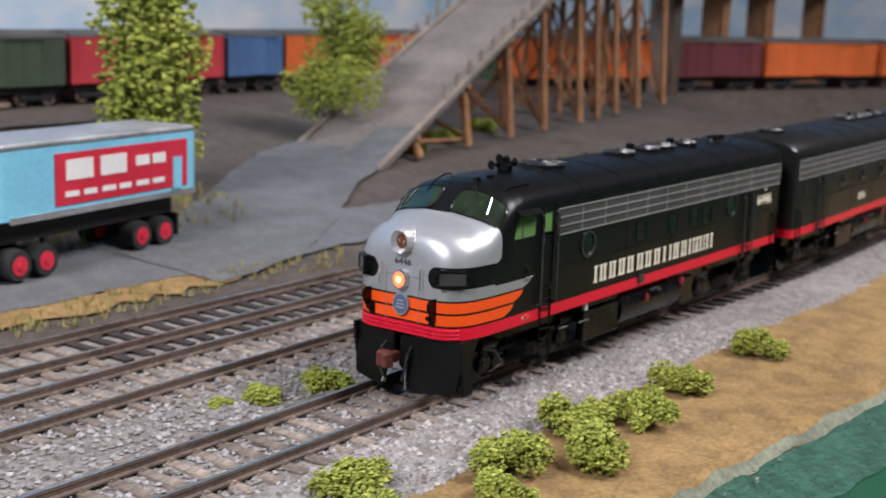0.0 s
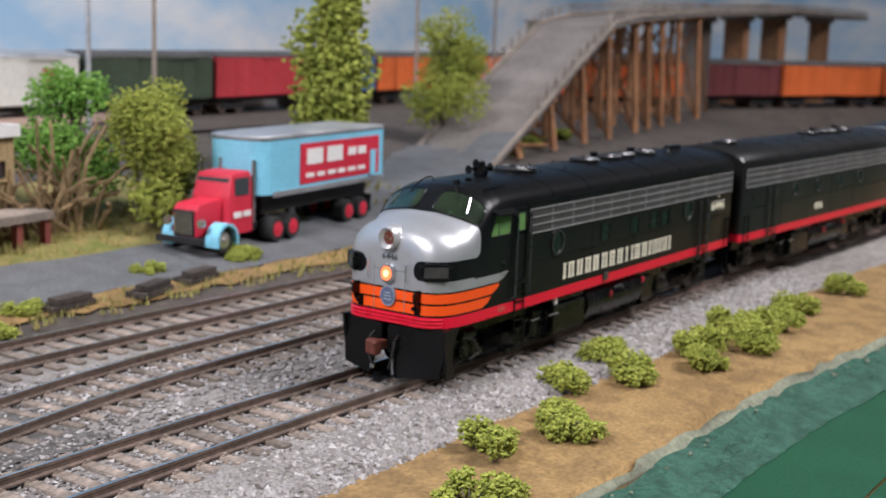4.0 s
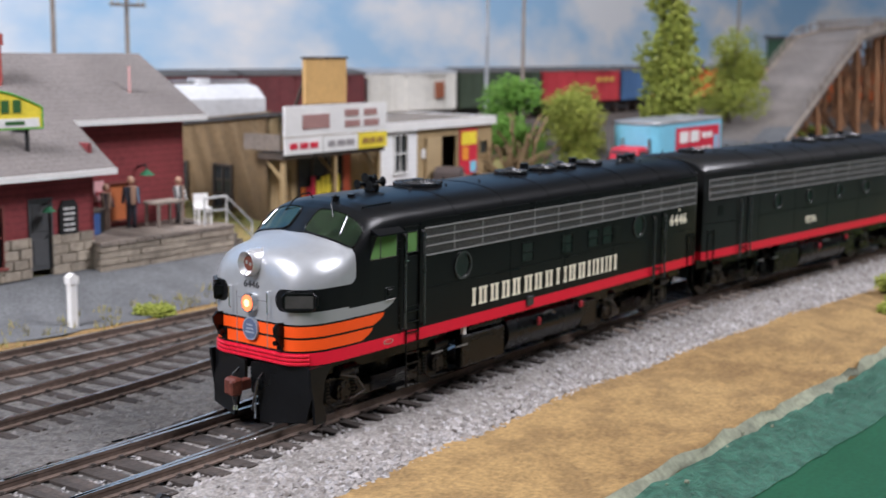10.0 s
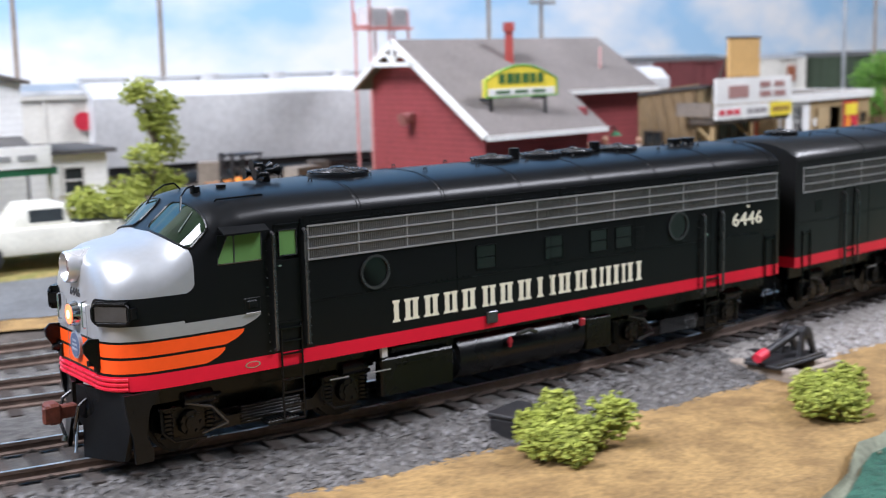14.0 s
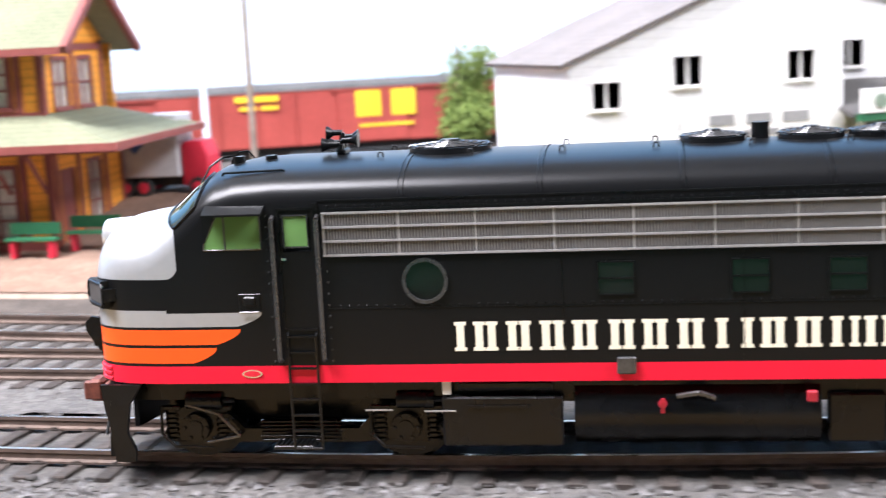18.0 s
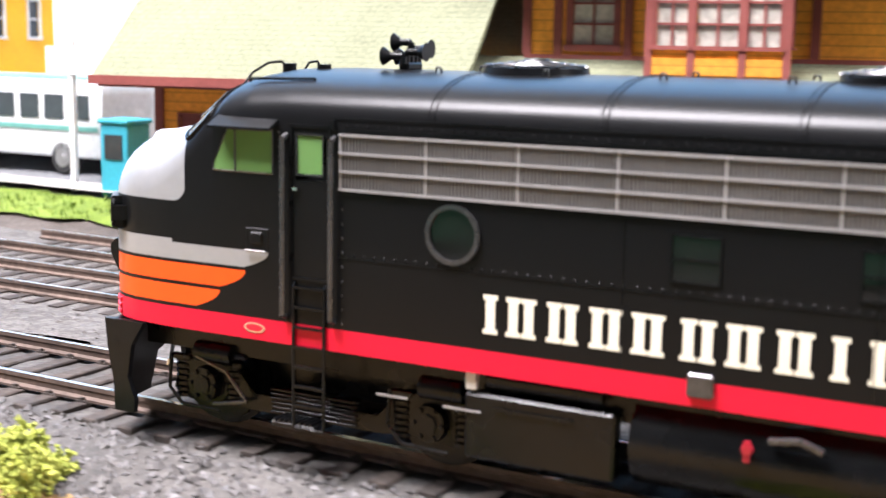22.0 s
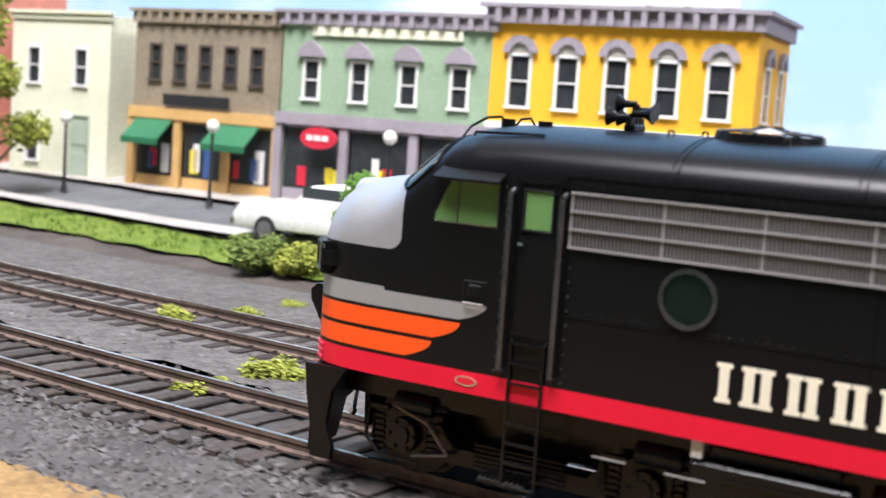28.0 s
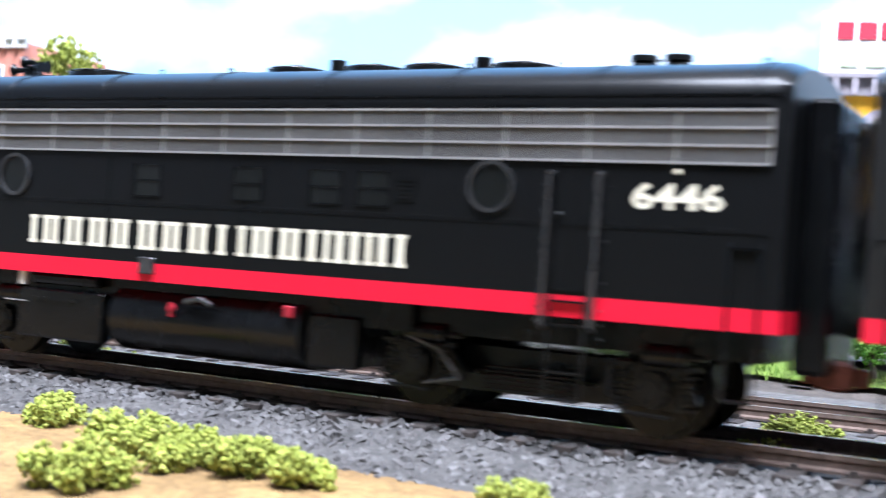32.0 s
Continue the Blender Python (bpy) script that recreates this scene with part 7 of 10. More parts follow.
def tan_shed():
    z0 = gz(470, 205) - 3
    t = thing("freight_shed", 424, 184, 0, 8, "tan freight shed with a white roof edge and a dock", "shed")
    wall(t, 27, z0, 42, WHITE_BOARD, ((10, 19, 22, 38),), None)
    window(t, 10, 19, 22, 38, WHITE_PAINT, GLASS, None, (2, 2))
    wall(t, 63, z0, 42, TAN_BOARD, ((18, 32, 17, 36), (52, 59, 26, 32)), place(27, 0, 0))
    window(t, 52, 59, 26, 32, TAN_BOARD, GLASS, place(27, 0, 0), (1, 1))
    board("door_leaf", t, 27 + 6, 27 + 18, -1.2, -0.4, 17, 36, colour("tan_sliding_door", (0.45, 0.33, 0.18)), None, "tan sliding door pushed open")
    p = board("poster", t, 27 + 34, 27 + 49, -0.6, -0.1, 17, 38, RED, None, "large red and yellow poster")
    board("poster_patch", p, 27 + 35, 27 + 48, -0.85, -0.6, 31, 37, YELLOW)
    board("poster_patch", p, 27 + 36, 27 + 41, -0.85, -0.6, 24, 30, colour("orange_patch", (0.8, 0.3, 0.03)))
    board("poster_patch", p, 27 + 43, 27 + 48, -0.85, -0.6, 18, 23, BLUE)
    board("notice", t, 30, 35, -0.5, -0.1, 27, 31, WHITE_PAINT)
    for x, ry in ((0, 0), (88.6, 0)):
        board("side_wall", t, x, x + 1.4, 1.4, 50, z0, 41.8, TAN_BOARD)
    wall(t, 90, z0, 42, TAN_BOARD, (), place(90, 51.4, 0, 180))
    bm = B()
    box(bm, -1, 91, -1.2, 52, 42, 43.2)
    r = part("roof", bm, surf("weathered_brown_roofing", (0.20, 0.17, 0.14), 0.9, 0, 500, 40, 0.25, 0.3), t, "weathered flat brown roof")
    board("roof_edge", r, -1.2, 91.2, -1.9, -1.2, 39.8, 43.6, WHITE_PAINT)
    board("roof_edge", r, 91.2, 91.9, -1.2, 52, 39.8, 43.6, WHITE_PAINT)
    bm = B()
    box(bm, 28.5, 88, 12, 13, z0, 41)
    part("inner_wall", bm, DARK_WOOD, t)
    d = thing("loading_dock", 450, 171, 0, 8, "low wooden loading dock on maroon posts", "dock")
    for k in range(6):
        board("plank", d, 0, 66, 2.4 * k, 2.2 + 2.4 * k, 15.4, 16.6, GREY_WOOD, None, "", 0.1)
    board("edge_beam", d, 0, 66, -0.8, 0, 14.0, 16.6, GREY_WOOD)
    for k in range(6):
        board("dock_post", d, 1 + 12.4 * k, 3.6 + 12.4 * k, 0.5, 3, z0, 15.4, MAROON)
    for x, w, c in ((-14, 7, MAROON), (-4, 6, DARK_WOOD)):
        b = thing("crate", 444 + x, 175, gz(440, 175), 10, "dark red box beside the dock", "crate")
        board("body", b, 0, w, 0, 5, -0.5, 8, c, None, "", 0.3)
        board("lid", b, -0.3, w + 0.3, -0.3, 5.3, 8, 8.8, c)


tan_shed()


# ---- the white western building ----
def western():
    z0 = gz(-20, 205) - 3
    t = thing("western_store", -70, 205, 0, 0, "white boarded western building with a low gable front", "building")
    bm = B()
    plate(bm, [(0, z0), (0, 52), (66, 78), (84, 72.6), (84, z0)], (0, 1.4))
    part("front_wall", bm, WHITE_BOARD, t)
    bm = B()
    plate(bm, [(84, z0), (84, 72.6), (143, 60), (143, z0)], (24, 25.4))
    part("front_wall", bm, WHITE_BOARD, t)
    board("side_wall", t, 82.6, 84, 1.4, 24, z0, 71, WHITE_BOARD)
    bm = B()
    plate(bm, [(1.4, z0), (1.4, 51.5), (85, 51.5), (85, z0)], (0, 1.4), "x")
    part("side_wall", bm, WHITE_BOARD, t)
    bm = B()
    plate(bm, [(25.4, z0), (25.4, 59.5), (85, 59.5), (85, z0)], (141.6, 143), "x")
    part("side_wall", bm, WHITE_BOARD, t)
    wall(t, 140, z0, 50, WHITE_BOARD, (), place(141.5, 86.4, 0, 180))
    bm = B()
    slab(bm, [(-3, -2, 51.6), (66, -2, 79.2), (66, 88, 79.2), (-3, 88, 51.6)], 1.2)
    slab(bm, [(66, -2, 79.2), (85, -2, 73.4), (85, 22, 73.4), (66, 22, 79.2)], 1.2)
    slab(bm, [(66, 22, 79.2), (146, 22, 60.6), (146, 88, 60.6), (66, 88, 79.2)], 1.2)
    roof = part("roof", bm, GREY_SHINGLE, t, "dark shingle roof with a thin edge")
    bm = B()
    tube(bm, (128, 40, 60), (128, 40, 77), 1.4, 1.4, 8)
    tube(bm, (128, 40, 76), (128, 40, 78.5), 2.0, 2.0, 8)
    part("stovepipe", bm, IRON, roof)
    fr, fb = shift_to(place(0, 0, 0), -0.5), place(0, 23.5, 0)
    for x in (6.5, 31, 66):
        window(t, x, x + 8.6, 44 if x > 20 else 38.6, 52.2 if x > 20 else 46.0, WHITE_PAINT, GLASS, fr, (2, 1))
    for x in (94.5, 117):
        window(t, x, x + 9.5, 46, 54, WHITE_PAINT, GLASS, fb, (2, 1))
    # signs along the front, arched at the left
    bm = B()
    plate(bm, [(34, 27)] + [(34 + 46 * k / 12, 35.5 + 4 * math.sin(math.pi * k / 12)) for k in range(13)] + [(80, 27)], (-2.4, -1.4))
    s = part("arched_sign", bm, WHITE_PAINT, t, "white sign board with an arched top")
    bars(s, 40, 74, 32, 35, 3, colour("grey_letters", (0.25, 0.25, 0.25)), place(0, -2.4, 0), -0.3, 31)
    bars(s, 44, 70, 28.4, 30.4, 4, colour("grey_letters", (0.25, 0.25, 0.25)), place(0, -2.4, 0), -0.3, 32)
    bm = B()
    slab(bm, [(83, -8, 33), (142, -8, 33), (142, 24, 42), (83, 24, 42)], 1.2)
    part("porch_roof", bm, ROOF_TAR, t, "dark porch roof")
    s = board("long_sign", t, 85, 140, -9.4, -8.4, 33.4, 40.4, WHITE_PAINT, None, "long white sign board with a small emblem")
    bars(s, 98, 136, 35.8, 37.6, 5, colour("grey_letters", (0.25, 0.25, 0.25)), place(0, -9.4, 0), -0.3, 33)
    bm = B()
    tube(bm, (91, -9.4, 36.8), (91, -9.9, 36.8), 2.2, 2.2, 12)
    part("emblem", bm, colour("grey_green_emblem", (0.2, 0.26, 0.2)), s)
    board("porch_fascia", t, 84, 142, -8.8, -8, 31.0, 33.2, GREEN, None, "green fascia below the long sign")
    # a closed leaf; its black stands for the shade inside an open doorway
    door(t, 106, 114, z0 + 3, 27, BLACK, fb, "black door leaf coloured as the shade of an open doorway", 1)
    for x in (86, 140):
        board("porch_post", t, x - 0.7, x + 0.7, -7.5, -6, z0, 32, WHITE_PAINT)
    # garage door with panes
    g = board("garage_door", t, 38, 62, -1.2, -0.6, z0 + 3, 25, colour("dull_white_door", (0.6, 0.6, 0.58)), None, "white garage door with panes")
    for k in range(5):
        board("door_pane", g, 39.5 + 4.3 * k, 42.7 + 4.3 * k, -1.4, -1.2, 20, 23.5, GLASS)
    for s_ in (-1, 1):
        bm = B()
        for a, b in (((50 + s_ * 1, z0 + 4), (50 + s_ * 11, 18)), ((50 + s_ * 11, z0 + 4), (50 + s_ * 1, 18))):
            tube(bm, (a[0], -1.4, a[1]), (b[0], -1.4, b[1]), 0.4, 0.4, 4)
        part("door_brace", bm, WHITE_PAINT, g)
    for z in (13, 19):
        nb = board("notice_board", t, 66, 81, -1.0, -0.5, z, z + 5, WHITE_PAINT, None, "small white notice board")
        bars(nb, 68, 79, z + 1.6, z + 2.8, 3, IRON, place(0, -1.0, 0), -0.25, int(z))
    for k, x in enumerate((16, 25, 31)):
        b = thing("barrel", x, 212, gz(x, 212), 0, "brown wooden barrel on the porch", "barrel", "porch barrels")
        bm = B()
        loft(bm, [[(r * math.cos(2 * math.pi * i / 12), r * math.sin(2 * math.pi * i / 12), z) for i in range(12)] for r, z in ((3.0, -0.5), (3.6, 3), (3.7, 5), (3.5, 7.5), (3.0, 10))])
        part("barrel_body", bm, TIMBER, b, "", 30)
        for z in (2.2, 7.6):
            bm = B()
            tube(bm, (0, 0, z), (0, 0, z + 0.7), 3.72, 3.72, 12)
            part("hoop", bm, IRON, b)
    # annex further right, with a flat dark roof
    a = thing("annex", 78, 240, 0, -4, "small white annex with a flat dark roof", "building")
    za = gz(95, 245) - 3
    wall(a, 28, za, 34, WHITE_BOARD, ((12, 19, 20, 29),))
    window(a, 12, 19, 20, 29, WHITE_PAINT, GLASS)
    board("side_wall", a, 26.6, 28, 1.4, 40, za, 34, WHITE_BOARD)
    board("roof", a, -2, 31, -3, 42, 34, 35.6, ROOF_TAR)
    wall(a, 28, za, 34, WHITE_BOARD, (), place(28, 41.4, 0, 180))


western()


# ---- the yellow station with olive roofs ----
def station():
    """Local x runs along the track from the left end, the front looks to the track."""
    spot = at(-331, 280, 0, -17)
    t = thing("station", 0, 0, 0, 0, "orange-yellow wooden station with maroon trim and olive roofs", "building")
    t.matrix_basis = spot
    z0 = gz(-300, 275) - 3
    L = 120

    def trim(x, a, b, m=None, w=1.0):
        board("corner_post", t, x - w, x + w, -0.7, 0.3, a, b, MAROON, m)
    # ground floor
    holes = ((8, 18, 2, 27), (22, 31, 9, 29), (76.5, 86, 2, 30), (98, 109, 9, 29))
    wall(t, L, z0, 42, YELLOW_BOARD, holes)
    for h in holes:
        if h[2] < 8:
            door(t, *h, MAROON, None, "maroon panelled door", 3)
        else:
            window(t, *h, MAROON, PALE_GLASS, None, (2, 4), 1.3)
    for a, b in ((-0.2, 8), (18, 39.5), (70.5, 76.5), (86, L + 0.2)):
        board("plinth", t, a, b, -0.6, 0, z0, z0 + 8, MAROON, None, "maroon boarded plinth")
    for x in (0, 20, 35, 73, 90, 94, 112, L):
        trim(x, z0 + 8, 42)
    # the bay stands forward through both floors, under a gable of its own
    bay = place(40, -6, 0)
    for lo, hi, a, b, glass in ((z0, 38, 9, 30, PALE_GLASS), (40, 66, 47.6, 61.5, PALE_GLASS)):
        wins = ((2, 8.6, a, b), (10.6, 19.4, a, b), (21.4, 28, a, b))
        wall(t, 30, lo, hi, MAROON if lo < 10 else YELLOW_BOARD, wins, bay)
        for h in wins:
            window(t, *h, MAROON, glass, bay, (2, 3), 0.9)
        for x in (0.4, 9.6, 20.4, 29.6):
            trim(x, lo, hi, bay, 0.8)
        for side, m in ((0, place(40, 0, 0, -90)), (1, place(70, -4.6, 0, 90))):
            wall(t, 4.6, lo, hi, YELLOW_BOARD, ((1.0, 3.6, a, b),), m, 1.2, "bay_side")
            window(t, 1.0, 3.6, a, b, MAROON, glass, m, (1, 3), 0.5)
    board("bay_band", t, 39.6, 70.4, -6.9, -6, 30.8, 33.0, MAROON)
    board("bay_panel", t, 40.6, 69.4, -6.6, -6, z0 + 1, z0 + 9, YELLOW_BOARD, None, "orange panel below the bay windows")
    board("bay_panel", t, 41, 69, -6.5, -6, 41.4, 45.0, YELLOW_BOARD)
    bm = B()
    plate(bm, [(39, 66), (71, 66), (55, 77)], (-5.4, -4.2))
    g = part("bay_gable", bm, YELLOW_BOARD, t, "small yellow gable over the bay")
    bm = B()
    slab(bm, [(30, -9, 62.6), (55, -9, 79), (55, 26, 79), (30, 26, 62.6)], 1.2)
    slab(bm, [(55, -9, 79), (80, -9, 62.6), (80, 26, 62.6), (55, 26, 79)], 1.2)
    bay_roof = part("bay_roof", bm, OLIVE_SHINGLE, t, "steep olive shingle roof over the bay")
    bm = B()
    for (x0, za), (x1, zb) in (((29.6, 62.2), (55, 79)), ((55, 79), (80.4, 62.2))):
        slab(bm, [(x0, -9.6, za + 0.6), (x1, -9.6, zb + 0.6), (x1, -8.8, zb + 0.6), (x0, -8.8, za + 0.6)], 2.6)
    part("barge_board", bm, MAROON, bay_roof)
    # upper floor
    up = place(9, 6, 0)
    hu = ((11.5, 21, 47.6, 61.5), (87.5, 98, 47.0, 61.2))
    wall(t, 109, 38, 66, YELLOW_BOARD, hu, up)
    for h in hu:
        window(t, *h, MAROON, PALE_GLASS, up, (2, 3), 1.6)
    for z in (44.2, 63.6):
        board("belt_board", t, 0, 109, -0.7, -0.1, z - 1, z + 1, MAROON, up)
    for x in (0.6, 8, 24.4, 65.4, 84, 101.5, 108.4):
        trim(x, 45.2, 62.6, up)
    # right end
    er = place(L, 0, 0, 90)
    wall(t, 60, z0, 42, YELLOW_BOARD, ((8, 18, 2, 27), (30, 40, 9, 28)), er)
    door(t, 8, 18, 2, 27, MAROON, er, "maroon panelled door", 3)
    window(t, 30, 40, 9, 28, MAROON, PALE_GLASS, er, (2, 3), 1.2)
    for x in (0, 4, 22, 45, 60):
        trim(x, z0, 42, er)
    eu = place(118, 6, 0, 90)
    wall(t, 48, 38, 66, YELLOW_BOARD, ((8, 18, 46, 60), (28, 38, 46, 60)), eu)
    for x in (8, 28):
        window(t, x, x + 10, 46, 60, MAROON, PALE_GLASS, eu, (2, 2), 1.3)
    for x in (0, 23, 48):
        trim(x, 43, 66, eu)
    board("belt_board", t, 0, 48, -0.7, -0.1, 63, 65, MAROON, eu)
    bm = B()
    plate(bm, [(3, 65.8), (57, 65.8), (30, 83)], (117, 118.4), "x")
    part("gable", bm, YELLOW_BOARD, t)
    wall(t, L, z0, 66, YELLOW_BOARD, (), place(L, 60, 0, 180))
    # roofs: the pent roof all round, then the upper gables
    bm = B()
    slab(bm, [(-10, -16, 36.4), (L + 26, -16, 36.4), (L - 2, 6.4, 44.6), (-10, 6.4, 44.6)], 1.3)
    slab(bm, [(L + 26, -16, 36.4), (L + 26, 72, 36.4), (L - 2, 54, 44.6), (L - 2, 6.4, 44.6)], 1.3)
    pr = part("pent_roof", bm, OLIVE_SHINGLE, t, "pale olive shingle pent roof")
    board("fascia", pr, -10, L + 26, -17, -16, 34.6, 36.8, MAROON)
    board("fascia", pr, L + 26, L + 27, -17, 72, 34.6, 36.8, MAROON)
    board("soffit", pr, -10, L + 25.8, -15.8, -0.9, 34.0, 34.6, MAROON, None, "dark maroon boarded soffit")
    bm = B()
    slab(bm, [(2, -3, 63.4), (128, -3, 63.4), (128, 30, 86), (2, 30, 86)], 1.3)
    slab(bm, [(2, 30, 86), (128, 30, 86), (128, 63, 63.4), (2, 63, 63.4)], 1.3)
    ur = part("upper_roof", bm, OLIVE_SHINGLE, t, "pale olive shingle roof")
    for a, b in ((2, 29.4), (80.6, 128)):
        board("fascia", ur, a, b, -4, -3, 61.6, 63.8, MAROON)
    bm = B()
    for a, b in (((-3, 63.8), (30, 86.4)), ((30, 86.4), (63, 63.8))):
        slab(bm, [(127.6, a[0], a[1]), (129.6, a[0], a[1]), (129.6, b[0], b[1]), (127.6, b[0], b[1])], 2.6)
    part("barge_board", bm, MAROON, ur)
    for x in (2, 20, 35, 74, 90, 108, 119):
        bm = B()
        wire(bm, [(x, -0.7, 22), (x, -8, 29), (x, -13, 34)], 0.7, 5)
        part("bracket", bm, MAROON, t)
    # the freight wing to the left: one storey under a great roof
    w = thing("freight_wing", 0, 0, 0, 0, "single-storey yellow freight wing under a great olive roof", "building")
    w.matrix_basis = spot
    X0 = -86
    hw = ((-80, -70, 4, 28), (-60.7, -39, 2, 33), (-32.4, -21.6, 8, 30), (-15.8, -6, 8, 30))
    wall(w, 85.6, z0, 38, YELLOW_BOARD, [(h[0] - X0, h[1] - X0, h[2], h[3]) for h in hw], place(X0, 0, 0))
    for h in hw:
        if h[2] < 5:
            door(w, *h, MAROON, None, "maroon freight door", 2)
        else:
            window(w, *h, MAROON, PALE_GLASS, None, (2, 3), 1.3)
    for a, b in ((X0 - 0.2, -61.4), (-38.3, -0.4)):
        board("plinth", w, a, b, -0.6, 0, z0, z0 + 7, MAROON)
    for x in (X0, -65, -35, -18.6, -2.6):
        board("corner_post", w, x - 1.2, x + 1.2, -0.7, 0.3, z0 + 7, 38, MAROON)
    wall(w, 60, z0, 38, YELLOW_BOARD, ((20, 34, 4, 26),), place(X0, 60, 0, -90))
    door(w, 20, 34, 4, 26, MAROON, place(X0, 60, 0, -90), "maroon panelled door", 2)
    wall(w, 85.6, z0, 38, YELLOW_BOARD, (), place(-0.4, 60, 0, 180))
    bm = B()
    slab(bm, [(-95, -17, 38), (2, -17, 38), (2, 30, 80), (-95, 30, 80)], 1.4)
    slab(bm, [(-95, 30, 80), (2, 30, 80), (2, 76, 38), (-95, 76, 38)], 1.4)
    rw = part("roof", bm, OLIVE_SHINGLE, w, "great pale olive shingle roof")
    board("fascia", rw, -95, -10.5, -18, -17, 36, 38.2, MAROON)
    board("soffit", rw, -93, -10.5, -16.8, -0.9, 35.4, 36, MAROON)
    bm = B()
    for a, b in (((-17, 38.3), (30, 80.3)), ((30, 80.3), (76, 38.3))):
        slab(bm, [(-96, a[0], a[1]), (-94.6, a[0], a[1]), (-94.6, b[0], b[1]), (-96, b[0], b[1])], 2.4)
    part("barge_board", bm, colour("pale_roof_edge", (0.62, 0.62, 0.54)), rw)
    bm = B()
    plate(bm, [(0, 38), (60, 38), (30, 77)], (X0, X0 + 1.2), "x")
    part("gable", bm, YELLOW_BOARD, w)
    # on the platform
    for x, y in ((-324, 281), (-236, 246), (-300, 270)):
        b = thing("trash_can", x, y, gz(x, y) + 1.2, 0, "green metal trash can on the platform", "trash can", "trash cans")
        bm = B()
        tube(bm, (0, 0, 0), (0, 0, 9), 3.0, 3.2, 14)
        part("body", bm, colour("mid_green_metal", (0.03, 0.22, 0.09)), b, "", 40)
        bm = B()
        tube(bm, (0, 0, 9), (0, 0, 10.2), 3.4, 2.2, 14)
        part("lid", bm, colour("mid_green_metal", (0.03, 0.22, 0.09)), b)
    for x, y, h, shirt, legs in ((-291, 262, 16, colour("rose_coat", (0.55, 0.20, 0.17)), GREEN), (-381, 300, 15, colour("rose_coat", (0.55, 0.20, 0.17)), colour("pale_trousers", (0.45, 0.40, 0.38))),
                                 (-374, 298, 14, ORANGE, colour("grey_trousers", (0.12, 0.12, 0.12))), (-412, 316, 16, BLACK, BLACK)):
        figure(x, y, gz(x, y) + 1.2, h, shirt, legs, 20)
    for x in (-205, -222):
        b = thing("bench", x, 238, gz(x, 238) + 1.2, -24, "small red and green platform bench", "bench", "platform benches")
        board("seat", b, -8, 8, -2, 2, 5, 5.8, GREEN)
        board("backrest", b, -8, 8, 1.6, 2.2, 6.5, 10, GREEN)
        for s in (-6, 6):
            board("leg", b, s - 0.6, s + 0.6, -1.6, 1.6, 0, 5, RED)
    b = thing("ticket_booth", -433, 340, gz(-433, 340) + 1, -24, "turquoise booth on the platform", "booth")
    board("body", b, -5, 5, -5, 5, -1, 20, colour("turquoise_paint", (0.03, 0.32, 0.42)), None, "", 0.4)
    board("window", b, -3.2, 3.2, -5.3, -5, 10, 17, GLASS)
    board("roof", b, -5.6, 5.6, -5.6, 5.6, 20, 21.4, colour("turquoise_paint", (0.03, 0.32, 0.42)), None, "", 0.4)
    p = thing("sign_post", -452, 352, gz(-452, 352), -24, "white post with a small board on the platform", "sign post")
    board("post", p, -0.8, 0.8, -0.8, 0.8, -1, 44, WHITE_PAINT)
    board("sign_panel", p, -9, 9, -1.2, -0.8, 34, 42, WHITE_PAINT)


station()

# ---- the town row ----
def arched_window(parent, x, z0, w, h, frame, m, hood=None):
    """A tall window with a round hood over it."""
    win = window(parent, x - w / 2, x + w / 2, z0, z0 + h, frame, GLASS, m, (1, 2), 0.9)
    bm = B()
    out = [(x + (w / 2 + 2.6) * math.cos(a), z0 + h + 1 + (w / 2 + 2.2) * math.sin(a)) for a in [math.pi * k / 10 for k in range(11)]]
    inn = [(x + (w / 2) * math.cos(a), z0 + h + 1 + (w / 2) * math.sin(a)) for a in [math.pi * k / 10 for k in range(10, -1, -1)]]
    plate(bm, out + inn, (-1.4, -0.2))
    part("window_hood", shift(bm, m), hood or frame, win)
    bm = B()
    plate(bm, [(x + (w / 2) * math.cos(a), z0 + h + 1 + (w / 2) * math.sin(a)) for a in [math.pi * k / 10 for k in range(11)]], (-0.35, -0.1))
    part("fanlight", shift(bm, m), PALE_GLASS, win)
    return win


